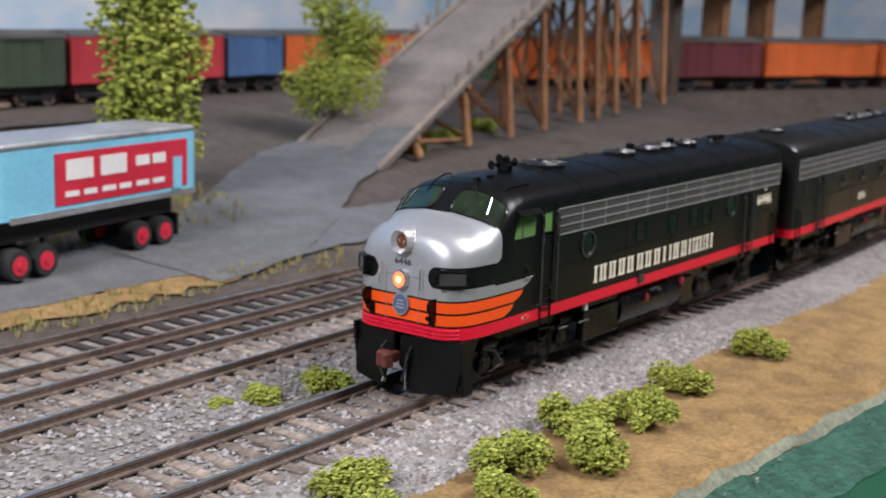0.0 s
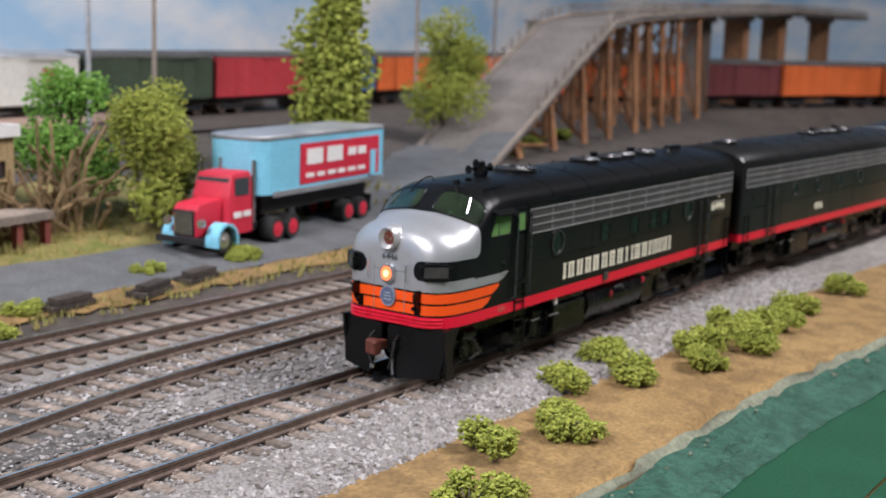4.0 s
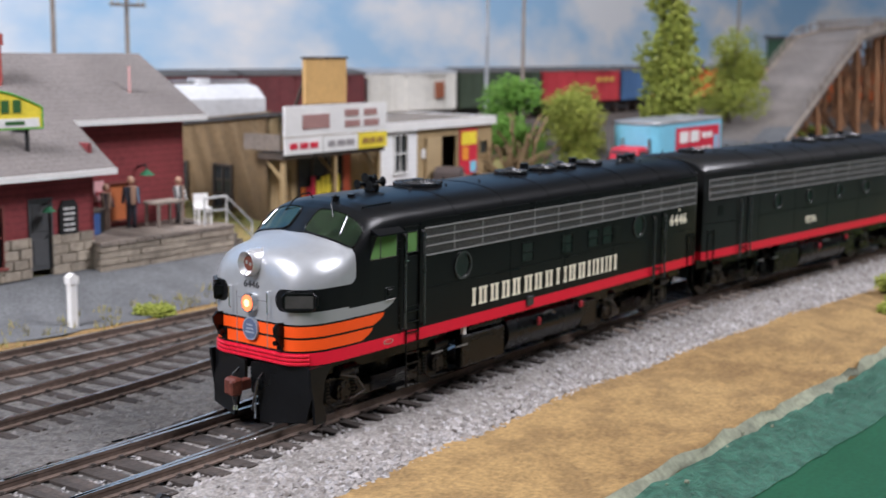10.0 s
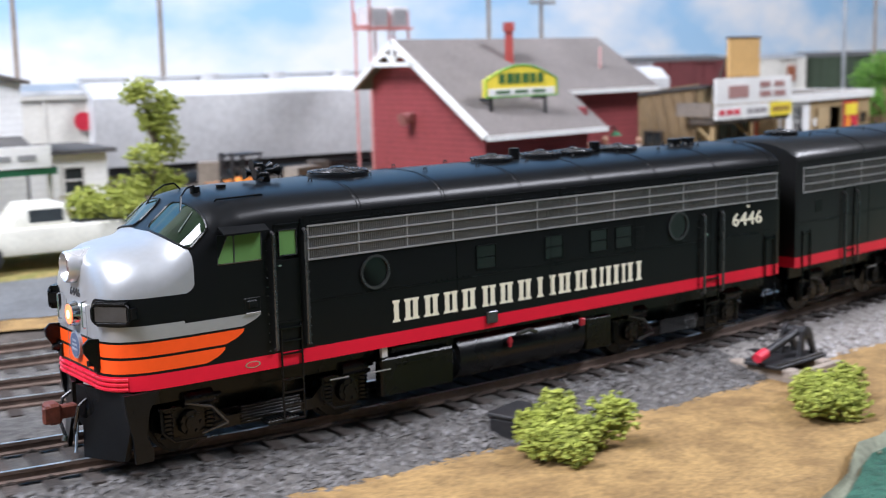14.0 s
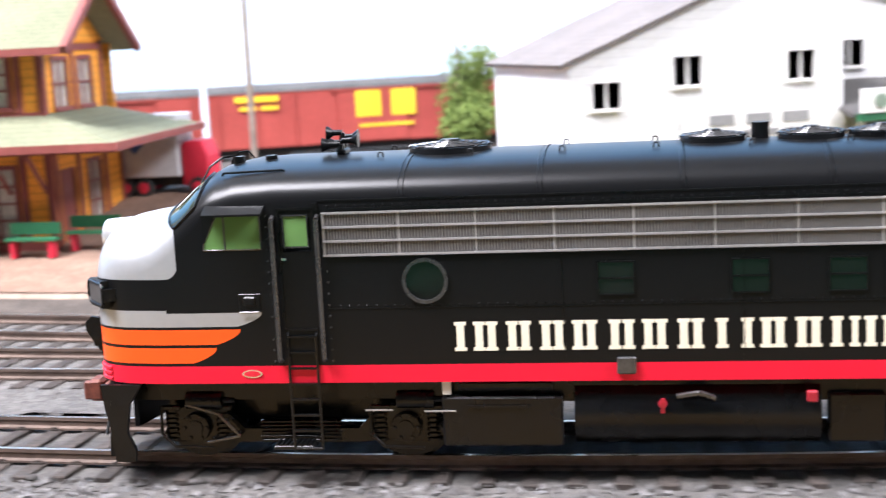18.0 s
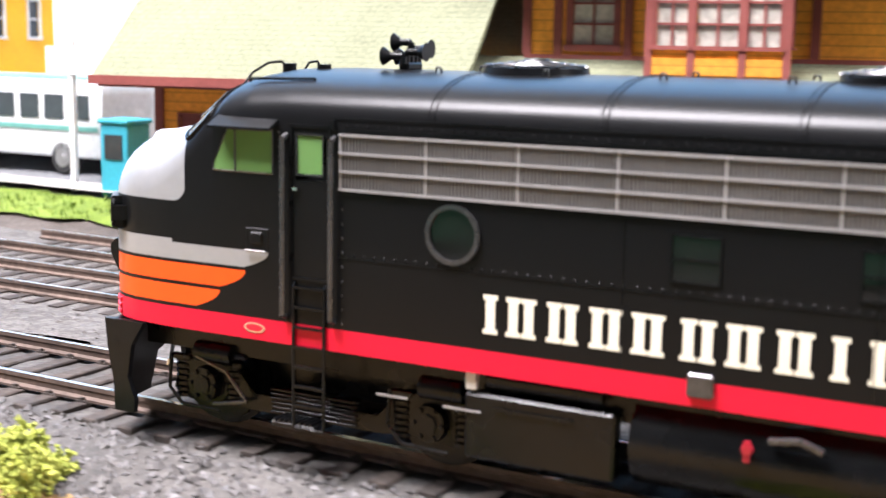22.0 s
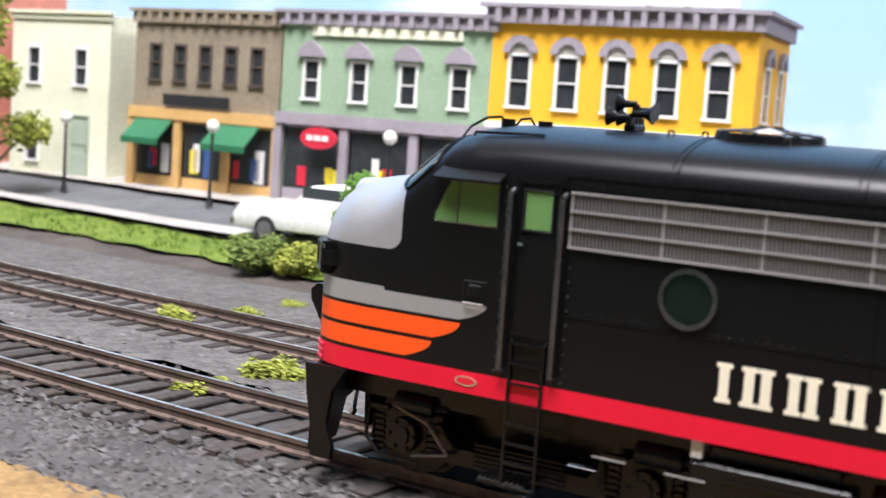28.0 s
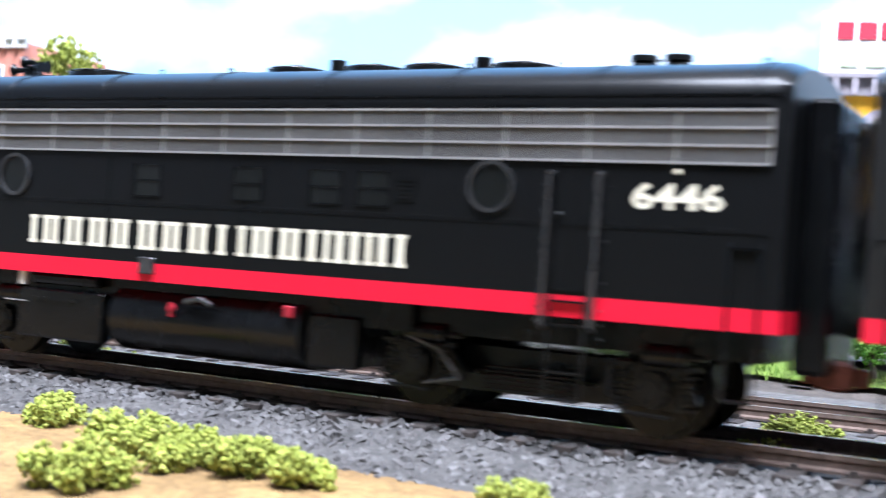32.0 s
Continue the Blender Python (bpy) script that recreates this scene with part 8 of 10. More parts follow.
def shopfront(t, L, z0, z1, frame, seed, goods=(), sign=None):
    """Shop windows, a door set back, pilasters and a sign band."""
    rng = random.Random(seed)
    n = max(2, int(L / 22))
    w = L / n
    for k in range(n + 1):
        board("pilaster", t, k * w - 1.6, k * w + 1.6, -1.2, 0.4, z0, z1, frame)
    for k in range(n):
        a, b = k * w + 2.2, (k + 1) * w - 2.2
        if k == n // 2:
            d = board("shop_door", t, (a + b) / 2 - 4, (a + b) / 2 + 4, 3, 3.6, z0, z0 + 22, MAROON)
            board("door_pane", d, (a + b) / 2 - 2.6, (a + b) / 2 + 2.6, 2.8, 3, z0 + 8, z0 + 20, GLASS)
        bm = B()
        box(bm, a, b, 0.2, 0.8, z0, z0 + 5.5)
        p = part("shop_window", bm, frame, t)
        board("transom", p, a, b, 0.2, 0.8, z1 - 5, z1 - 4, frame)
        board("pane", p, a, b, 0.9, 1.2, z0 + 5.5, z1 - 5, GLASS)
        for j in range(3):
            x = rng.uniform(a, b - 4)
            board("poster", p, x, x + rng.uniform(2.5, 4), 0.6, 0.85, z0 + rng.uniform(6, 9), z0 + rng.uniform(12, 18), rng.choice(goods or [RED, WHITE_PAINT, DEEP_BLUE, YELLOW]))
    s = board("sign_band", t, -0.5, L + 0.5, -1.8, 0.4, z1 - 4, z1, frame)
    if sign:
        bars(s, L * 0.2, L * 0.8, z1 - 3, z1 - 1, 4, sign, place(0, -1.8, 0), -0.3, seed)


def block_house(label, x, y, rz, L, depth, z1, mat, z_shop):
    z0 = gz(x, y) - 3
    t = thing("town_building", x, y, 0, rz, label, "building", "town row")
    return t, z0 + 4


def shell(t, L, depth, z0, zs, z1, mat, holes, roof=None, holes_r=()):
    wall(t, L, zs, z1, mat, holes)
    wall(t, depth, z0 - 4, z1, mat, holes_r, place(L, 1.4, 0, 90), name="side_wall")
    wall(t, depth, z0 - 4, z1, mat, (), place(0, depth + 1.4, 0, -90), name="side_wall")
    wall(t, L - 3, z0 - 4, z1, mat, (), place(L - 1.5, depth + 1.4, 0, 180), name="back_wall")
    bm = B()
    box(bm, 1.5, L - 1.5, 1.4, depth, z1 - 4, z1 - 3)
    part("roof", bm, roof or ROOF_TAR, t)
    # upright dark sheet behind the shopfront, added as the interior's shade
    board("shop_shade_board", t, 1.5, L - 1.5, 9, 10, z0 - 4, zs, DARK_WOOD, None, "dark upright board put in for the shade inside the shop")


def cornice(t, L, z, mat, depth=0.0, proj=2.4, h=4.0, dent=True):
    bm = B()
    box(bm, -proj, L + proj, -proj, 0.6, z - 1.2, z)
    box(bm, -proj * 0.5, L + proj * 0.5, -proj * 0.5, 0.4, z - h, z - 1.2)
    c = part("cornice", bm, mat, t)
    if dent:
        n = int(L / 5)
        for k in range(n):
            x = (k + 0.5) * L / n
            board("dentil", c, x - 0.9, x + 0.9, -proj * 0.95, -proj * 0.5, z - h, z - 1.2, mat)
    if depth:
        bm = B()
        box(bm, L - 0.6, L + proj, 0.6, depth, z - 1.2, z)
        box(bm, L - 0.4, L + proj * 0.5, 0.6, depth, z - h, z - 1.2)
        part("cornice", bm, mat, t)


ROW_YELLOW = surf("bright_yellow_stucco", (0.80, 0.42, 0.02), 0.75, 0, 700, 40, 0.08, 0.1)
ROW_GREEN = surf("sage_green_stucco", (0.27, 0.38, 0.25), 0.8, 0, 700, 40, 0.1, 0.1)
ROW_TAN = surf("taupe_brick_wall", (0.26, 0.215, 0.15), 0.9, 0, 500, 50, 0.15, 0.2)
ROW_CREAM = surf("pale_cream_stucco", (0.74, 0.74, 0.55), 0.8, 0, 700, 40, 0.1, 0.1)
ROW_PINK = surf("salmon_brick_wall", (0.62, 0.25, 0.18), 0.9, 0, 500, 50, 0.15, 0.2)
LILAC = surf("grey_lilac_trim", (0.30, 0.27, 0.30), 0.7, 0, 800, 60, 0.1, 0.05)

t, z0 = block_house("bright yellow corner building with arched windows and a cornice", -611, 512.5, -23, 81, 60, 75, ROW_YELLOW, 40)
xs5 = [9.6 + 15.3 * k for k in range(5)]
shell(t, 81, 45, z0, 41, 75, ROW_YELLOW, [(x - 3, x + 3, 47, 62) for x in xs5], None, [(10, 16, 47, 62), (30, 36, 47, 62)])
for x in xs5:
    arched_window(t, x, 47, 6, 15, WHITE_PAINT, None, LILAC)
for x in (13, 33):
    arched_window(t, x, 47, 6, 15, WHITE_PAINT, place(81, 1.4, 0, 90), LILAC)
cornice(t, 81, 77.6, LILAC, 46, 3.6, 5.8)
board("belt_course", t, -0.6, 81.6, -1.0, 0, 40, 42, WHITE_PAINT)
shopfront(t, 81, z0, 40, LILAC, 61, None, RED)

t, z0 = block_house("sage green building with pointed window hoods and a shopfront", -681, 547, -26, 79, 60, 71, ROW_GREEN, 40)
xs4 = [12 + 18.5 * k for k in range(4)]
shell(t, 79, 45, z0, 40, 72, ROW_GREEN, [(x - 2.6, x + 2.6, 45, 57) for x in xs4])
for x in xs4:
    w = window(t, x - 2.6, x + 2.6, 45, 57, WHITE_PAINT, GLASS, None, (1, 2), 0.9)
    bm = B()
    plate(bm, [(x - 5.5, 58.6), (x + 5.5, 58.6), (x + 4, 61.6), (x, 64), (x - 4, 61.6)], (-1.8, -0.2))
    part("window_hood", bm, LILAC, w)
cornice(t, 79, 74, LILAC, 0, 2.6, 5)
board("name_band", t, 12, 68, -1.0, -0.2, 65.6, 68.6, ROW_CREAM)
shopfront(t, 79, z0, 40, LILAC, 62, None, None)
s = thing("shop_sign", -666, 536, 32, -26, "red oval shop sign with pale bars", "sign")
bm = B()
plate(bm, [(7 * math.cos(2 * math.pi * k / 20), 3.6 * math.sin(2 * math.pi * k / 20)) for k in range(20)], (-0.6, 0.6))
part("sign_panel", bm, RED, s)
bars(s, -4.5, 4.5, -0.9, 0.9, 3, WHITE_PAINT, None, -0.9, 5)
board("sign_arm", s, -0.5, 0.5, 0.6, 4.5, 3.0, 3.8, IRON)

t, z0 = block_house("taupe brick building with green awnings over the shops", -740, 579, -28, 66, 60, 71, ROW_TAN, 36)
xt = (10, 21.5, 33, 44.5, 56)
shell(t, 66, 45, z0, 38, 71, ROW_TAN, [(x - 2.2, x + 2.2, 48, 60) for x in xt])
for x in xt:
    window(t, x - 2.2, x + 2.2, 48, 60, DARK_WOOD, GLASS, None, (1, 2), 0.8)
cornice(t, 66, 73, ROW_TAN, 0, 2.0, 5)
shopfront(t, 66, z0, 38, SAND, 63)
for a, b in ((3, 20), (40, 59)):
    bm = B()
    slab(bm, [(a, -9, 27), (b, -9, 27), (b, -1.2, 34), (a, -1.2, 34)], 0.6)
    box(bm, a, b, -9.2, -8.7, 24.8, 27)
    part("awning", bm, GREEN, t, "dark green canvas awning")
board("balcony_sign", t, 16, 46, -2.4, -1.8, 39, 43, IRON)

t, z0 = block_house("pale cream narrow building with tall windows", -799, 615, -30, 54, 60, 74, ROW_CREAM, 36)
shell(t, 54, 45, z0, z0 - 4, 70, ROW_CREAM, [(10, 16, 44, 57), (36, 42, 44, 57), (10, 16, 14, 30), (34, 44, z0, 32)])
for x in (10, 36):
    window(t, x, x + 6, 44, 57, WHITE_PAINT, GLASS, None, (1, 2), 0.9)
window(t, 10, 16, 14, 30, WHITE_PAINT, GLASS, None, (1, 2), 0.9)
door(t, 34, 44, z0, 32, colour("pale_green_door", (0.40, 0.47, 0.36)), None, "pale green double door", 2)
cornice(t, 54, 71.5, ROW_CREAM, 0, 1.6, 3.4, False)

t, z0 = block_house("salmon pink brick building with white window frames", -884, 655, -28, 78, 60, 84, ROW_PINK, 36)
xp = (10, 24, 38, 52, 66)
shell(t, 78, 45, z0, 36, 86, ROW_PINK, [(x - 3, x + 3, z, z + 13) for x in xp for z in (44, 64)])
for x in xp:
    for z in (44, 64):
        window(t, x - 3, x + 3, z, z + 13, WHITE_PAINT, GLASS, None, (1, 2), 0.9)
cornice(t, 78, 88, WHITE_PAINT, 0, 2.2, 4)
shopfront(t, 78, z0, 36, MAROON, 64)

for x, y in ((-701, 535), (-640, 505), (-760, 565)):
    p = thing("street_lamp", x, y, gz(x, y) + 2.6, 0, "black street lamp with a white globe", "street lamp", "street lamps")
    bm = B()
    tube(bm, (0, 0, -1), (0, 0, 3), 1.2, 0.8, 8)
    tube(bm, (0, 0, 3), (0, 0, 24), 0.6, 0.45, 8)
    part("post", bm, IRON, p)
    bm = B()
    ball(bm, (0, 0, 25.8), 2.2, 12, 8)
    part("globe", bm, WHITE_PAINT, p)
bb = thing("billboard", -568, 516, 71, -22, "white billboard with red bars on a roof frame", "billboard")
board("panel", bb, 0, 32, -1, 1, 9, 28, WHITE_PAINT)
bars(bb, 4, 28, 20, 25, 4, RED, place(0, -1, 0), -0.4, 71)
bars(bb, 5, 26, 12, 17, 3, colour("pale_print", (0.5, 0.6, 0.4)), place(0, -1, 0), -0.4, 72)
for x in (4, 16, 28):
    board("post", bb, x - 0.8, x + 0.8, -1, 1, -1, 9, GREY_WOOD)

# ---- road vehicles ----
RUBBER = surf("black_rubber", (0.02, 0.02, 0.02), 0.8, 0, 900, 80, 0.2, 0.1)
CHROME = surf("bright_metal", (0.62, 0.62, 0.63), 0.25, 0.9, 700, 40, 0.1, 0.02)
VGLASS = surf("vehicle_glass", (0.05, 0.06, 0.065), 0.1, 0, 400, 40, 0.1, 0.0, 0.0003, 0, 0.03)


def road_wheel(parent, x, y, r, w, hub):
    """Tyre, rim and hub; the axle runs along y."""
    bm = B()
    loft(bm, [[(x + q * math.cos(2 * math.pi * i / 18), y + v, r + q * math.sin(2 * math.pi * i / 18)) for i in range(18)] for q, v in ((r * 0.6, -w / 2), (r * 0.93, -w / 2), (r, -w * 0.3), (r, w * 0.3), (r * 0.93, w / 2), (r * 0.6, w / 2))])
    wh = part("wheel", bm, RUBBER, parent, "", 30)
    bm = B()
    tube(bm, (x, y - w / 2 - 0.2, r), (x, y + w / 2 + 0.2, r), r * 0.6, r * 0.6, 14)
    tube(bm, (x, y - w / 2 - 0.6, r), (x, y + w / 2 + 0.6, r), r * 0.24, r * 0.24, 8)
    part("rim", bm, hub, wh)
    return wh


def profile_body(name, parent, pts, y0, y1, mat, bevel=0.8, label="", taper=0.0):
    """A side outline, extruded across and rounded along its edges."""
    bm = B()
    plate(bm, pts, (y0, y1))
    if bevel:
        bmesh.ops.bevel(bm, geom=list(bm.edges), offset=bevel, segments=2, affect="EDGES", profile=0.6)
    if taper:
        zs = [p[1] for p in pts]
        mid, hi = (min(zs) + max(zs)) / 2, max(zs)
        for v in bm.verts:
            if v.co.z > mid:
                v.co.y *= 1 - taper * (v.co.z - mid) / (hi - mid)
    return part(name, bm, mat, parent, label, 40)


def fender(parent, x, y0, y1, r, mat):
    bm = B()
    o = [(x + r * 1.32 * math.cos(a), r + r * 1.32 * math.sin(a)) for a in [math.pi * k / 10 for k in range(-1, 12)]]
    i = [(x + r * 1.12 * math.cos(a), r + r * 1.12 * math.sin(a)) for a in [math.pi * k / 10 for k in range(11, -2, -1)]]
    plate(bm, o + i, (y0, y1))
    return part("fender", bm, mat, parent, "", 40)


def front_arc(x0, half, x1, r=7.0):
    """An outline in plan with two rounded corners at its front end."""
    out = [(x0 + r - r * math.sin(radians(q)), -half + r - r * math.cos(radians(q))) for q in range(0, 91, 15)]
    return out + [(x, -y) for x, y in out[::-1]] + [(x1, half), (x1, -half)]


def tractor_trailer():
    """Red tractor with light blue fenders, facing -x, and its trailer."""
    t = thing("tractor_truck", 545, 150, gz(560, 148) + 0.6, 8, "red tractor truck with light blue fenders", "truck")
    profile_body("hood", t, [(0, 6), (0, 15), (2, 17), (15, 18), (15, 6)], -5, 5, RED, 0.8)
    profile_body("cab", t, [(14, 5), (14, 18), (16.5, 26), (27, 26.5), (28, 25), (28, 5)], -8, 8, RED, 0.9, "red rounded cab", 0.12)
    for s in (-1, 1):
        board("side_window", t, 17.5, 25.5, s * 7.75 - 0.2, s * 7.75 + 0.2, 18.5, 24.5, VGLASS)
        fender(t, 8, s * 9.0 - 3, s * 9.0 + 2.2, 4.6, BLUE)
        bm = B()
        tube(bm, (0.5, s * 7, 11), (-0.8, s * 7, 11), 1.5, 1.5, 10)
        part("headlight", bm, CHROME, t)
        bars(t, 16, 27, 11, 13, 2, WHITE_PAINT, place(0, s * 8.1, 0, 0), -0.2 if s < 0 else 0, 6)
        bm = B()
        tube(bm, (29.5, s * 7, 8), (29.5, s * 7, 30), 0.7, 0.7, 8)
        part("exhaust_stack", bm, CHROME, t)
    board("windscreen", t, 14.6, 15.2, -6.4, 6.4, 18.8, 24.5, VGLASS, Matrix.Translation((1.0, 0, 0)))
    g = board("radiator_grille", t, -0.7, 0, -4, 4, 6.5, 15, IRON)
    for k in range(6):
        board("grille_bar", g, -1.0, -0.7, -3.5 + 1.3 * k, -3.0 + 1.3 * k, 7, 14.6, CHROME)
    board("bumper", t, -3, -2, -10, 10, 4, 6.5, IRON, None, "", 0.3)
    board("chassis", t, 2, 58, -4, 4, 4.5, 7, IRON)
    for x, ys in ((8, (-8.6, 8.6)), (40, (-7.6, 7.6)), (50, (-7.6, 7.6))):
        for y in ys:
            road_wheel(t, x, y, 4.6, 3.4 if x < 20 else 5.6, RED if x > 20 else CHROME)
    q = thing("box_trailer", 574, 156, gz(600, 155) + 0.6, 8, "light blue box trailer with a silver roof and red panel", "trailer")
    bm = B()
    plate(bm, front_arc(0.0, 12.5, 86), (16.5, 35.5), "z")
    part("body", bm, BLUE, q)
    bm = B()
    plate(bm, front_arc(-0.4, 12.8, 86.4), (35.5, 37.4), "z")
    bmesh.ops.bevel(bm, geom=list(bm.edges), offset=0.6, segments=1, affect="EDGES")
    part("roof", bm, TIN, q, "silver ribbed roof")
    for s in (-1, 1):
        p = board("side_panel", q, 24, 82, s * 12.65 - 0.25, s * 12.65 + 0.25, 18.6, 33.4, RED, None, "red advertising panel")
        if s < 0:
            m = place(0, -12.9, 0)
            bars(p, 27, 55, 25.6, 31.4, 2, WHITE_PAINT, m, -0.25, 5)
            bars(p, 57, 72, 27, 30, 2, WHITE_PAINT, m, -0.25, 6)
            bars(p, 27, 72, 20.8, 22.4, 6, WHITE_PAINT, m, -0.25, 7)
            board("bottle_shape", p, 75, 79, -13.2, -12.9, 18, 28, BLUE)
        board("bottom_rail", q, 7, 86, s * 12.7 - 0.4, s * 12.7 + 0.4, 15.6, 17.4, TIN)
    board("underframe", q, 6, 80, -8, 8, 9.5, 16.4, IRON)
    for x in (62, 73):
        for y in (-8.4, 8.4):
            road_wheel(q, x, y, 4.6, 5.8, RED)
    for y in (-7, 7):
        board("landing_leg", q, 24, 25.6, y - 0.8, y + 0.8, 0, 10, IRON)
    board("mud_flap", q, 79, 79.8, -11, 11, 2.5, 9.5, BLACK)


tractor_trailer()


def stake_truck():
    t = thing("stake_truck", 321, 124, gz(345, 124) + 0.6, 4, "old green truck with a brown stake bed", "truck")
    green = colour("dull_olive_green", (0.10, 0.13, 0.075))
    profile_body("cab", t, [(34, 4), (34, 18.5), (36, 20.5), (43, 20.5), (46, 14), (46, 4)], -7.5, 7.5, green, 1.0, "", 0.12)
    profile_body("hood", t, [(45, 4.5), (45, 14), (57, 12), (59, 10), (59, 4.5)], -4.6, 4.6, green, 1.2)
    for s in (-1, 1):
        board("side_window", t, 36.5, 42, s * 7.2 - 0.25, s * 7.2 + 0.25, 14, 18.8, VGLASS)
        fender(t, 52, s * 7.8 - 2.6, s * 7.8 + 2.2, 4.6, green)
        bm = B()
        tube(bm, (58, s * 5.6, 9), (59.6, s * 5.6, 9), 1.4, 1.4, 10)
        part("headlight", bm, CHROME, t)
    board("grille", t, 59, 59.5, -3.6, 3.6, 5, 10.5, IRON)
    board("bumper", t, 60.5, 61.4, -8.6, 8.6, 3.6, 5.4, IRON)
    board("chassis", t, 2, 58, -3.6, 3.6, 5.5, 9.4, IRON)
    for x in (16, 52):
        for y in (-7.4, 7.4):
            road_wheel(t, x, y, 4.8, 3.4, colour("dusty_hub", (0.2, 0.18, 0.16)))
    stake = colour("red_brown_stakes", (0.33, 0.115, 0.05), 0.85)
    bed = board("bed", t, -2, 33, -10, 10, 9.4, 11.4, stake)
    for s in (-1, 1):
        for k in range(3):
            board("side_board", bed, -2, 33, s * 9.7 - 0.4, s * 9.7 + 0.4, 12.4 + 3.0 * k, 14.6 + 3.0 * k, stake)
        for x in (0, 8, 16, 24, 31.6):
            board("stake", bed, x - 0.6, x + 0.6, s * 10.3 - 0.3, s * 10.3 + 0.3, 9.6, 21, stake)
    for x in (-1.6, 32.6):
        for k in range(3):
            board("end_board", bed, x - 0.4, x + 0.4, -9.3, 9.3, 12.4 + 3.0 * k, 14.6 + 3.0 * k, stake)
    for x, y, z, w in ((6, -4, 9, 9), (18, -3, 9, 10), (10, 4, 9, 10)):
        b = thing("crate", 321 + x, 124 + y, gz(345, 124) + 2.8 + z, 4, "grey wooden crate on the truck bed", "crate")
        board("body", b, 0, w, 0, 6, 0, 11, GREY_WOOD, None, "", 0.2)
        board("lid", b, -0.3, w + 0.3, -0.3, 6.3, 11, 11.8, GREY_WOOD)


stake_truck()


def motor_car(x, y, rz, body, label, kind="sedan"):
    """A small road car, facing -x in its own space."""
    t = thing("motor_car", x, y, gz(x, y) + 0.7, rz, label, "car")
    if kind == "pickup":
        profile_body("body", t, [(-29, 4), (-29, 9), (-26, 11), (-12, 12), (29, 12), (29, 4)], -10, 10, body, 1.0)
        profile_body("cabin", t, [(-13, 11.6), (-8, 18.5), (4, 18.5), (6, 11.6)], -8.6, 8.6, body, 0.9, "", 0.15)
        board("cargo_bed", t, 8, 28, -8.4, 8.4, 11.8, 12.4, BLACK)
        wx = (-6.5, 3.5)
    elif kind == "old":
        profile_body("body", t, [(-24, 4), (-24, 9), (-21, 12), (-8, 13.5), (-8, 4)], -5, 5, body, 1.4)
        profile_body("cabin", t, [(-9, 4), (-8, 14), (-5, 19.5), (6, 19.5), (8, 17), (8, 4)], -8, 8, body, 1.2, "", 0.1)
        board("cargo_bed", t, 8, 28, -8, 8, 7, 11.5, body, None, "", 0.4)
        wx = (-4.5, 5)
    else:
        profile_body("body", t, [(-30, 4), (-31, 8), (-28, 11), (-10, 12), (14, 12), (29, 11.4), (31, 8), (30, 4)], -10.4, 10.4, body, 1.2)
        profile_body("cabin", t, [(-12, 11.6), (-6, 17.6), (9, 17.8), (15, 11.6)], -8.8, 8.8, body, 1.2, "", 0.2)
        wx = (-8, 10)
    for s in (-1, 1):
        board("side_window", t, wx[0], wx[1], s * (8.2 if kind != "old" else 7.7) - 0.3, s * (8.2 if kind != "old" else 7.7) + 0.3, 13.2, 17.0, VGLASS)
        for xx in (-19, 19):
            road_wheel(t, xx, s * 9.2, 4.0, 2.6, CHROME)
            if kind == "old":
                fender(t, xx, s * 9.0 - 2.4, s * 9.0 + 1.8, 4.0, body)
        bm = B()
        tube(bm, (-30.4 if kind != "old" else -24, s * 7.4, 8.6), (-31.2 if kind != "old" else -25, s * 7.4, 8.6), 1.5, 1.5, 10)
        part("headlight", bm, CHROME, t)
    for xx in (-31.6, 31.4):
        board("bumper", t, xx - 0.5, xx + 0.5, -9.6, 9.6, 4.4, 6.2, CHROME, None, "", 0.2)
    return t


motor_car(57, 170, -4, colour("cream_white_enamel", (0.74, 0.73, 0.64), 0.3), "cream white pickup parked by the white building", "pickup")
motor_car(467, 183, 212, colour("rusty_dark_brown", (0.06, 0.045, 0.04), 0.8), "rusty dark old truck parked at the dock", "old").scale = (0.82, 0.82, 0.82)
motor_car(-650, 476, -26, colour("white_enamel", (0.78, 0.78, 0.76), 0.25), "white sedan parked on the street")
motor_car(-560, 455, -26, colour("pale_grey_enamel", (0.55, 0.56, 0.56), 0.25), "pale grey sedan parked on the street")


def bus():
    t = thing("bus", -480, 392, gz(-490, 390) + 1, -26, "silver bus with a green roof beside the station", "bus")
    profile_body("body", t, [(-42, 5), (-43, 24), (-40, 29), (42, 29), (43, 26), (43, 5)], -12, 12, colour("silver_bus_paint", (0.62, 0.64, 0.64), 0.3), 1.6)
    board("roof", t, -38, 41, -10, 10, 28.6, 30, colour("teal_roof", (0.12, 0.32, 0.28), 0.4), None, "", 0.5)
    for s in (-1, 1):
        for k in range(7):
            board("side_window", t, -34 + 10.6 * k, -26 + 10.6 * k, s * 12 - 0.25, s * 12 + 0.25, 17, 24.5, VGLASS)
        board("side_stripe", t, -41, 41, s * 12.1 - 0.2, s * 12.1 + 0.2, 13.5, 15, colour("teal_roof", (0.12, 0.32, 0.28), 0.4))
        for x in (-28, 26):
            road_wheel(t, x, s * 10, 5, 4, CHROME)
    board("windscreen", t, -43.4, -42.6, -10, 10, 15, 25, VGLASS)
    board("bumper", t, -44.6, -43.2, -11, 11, 5, 8, CHROME, None, "", 0.3)


bus()


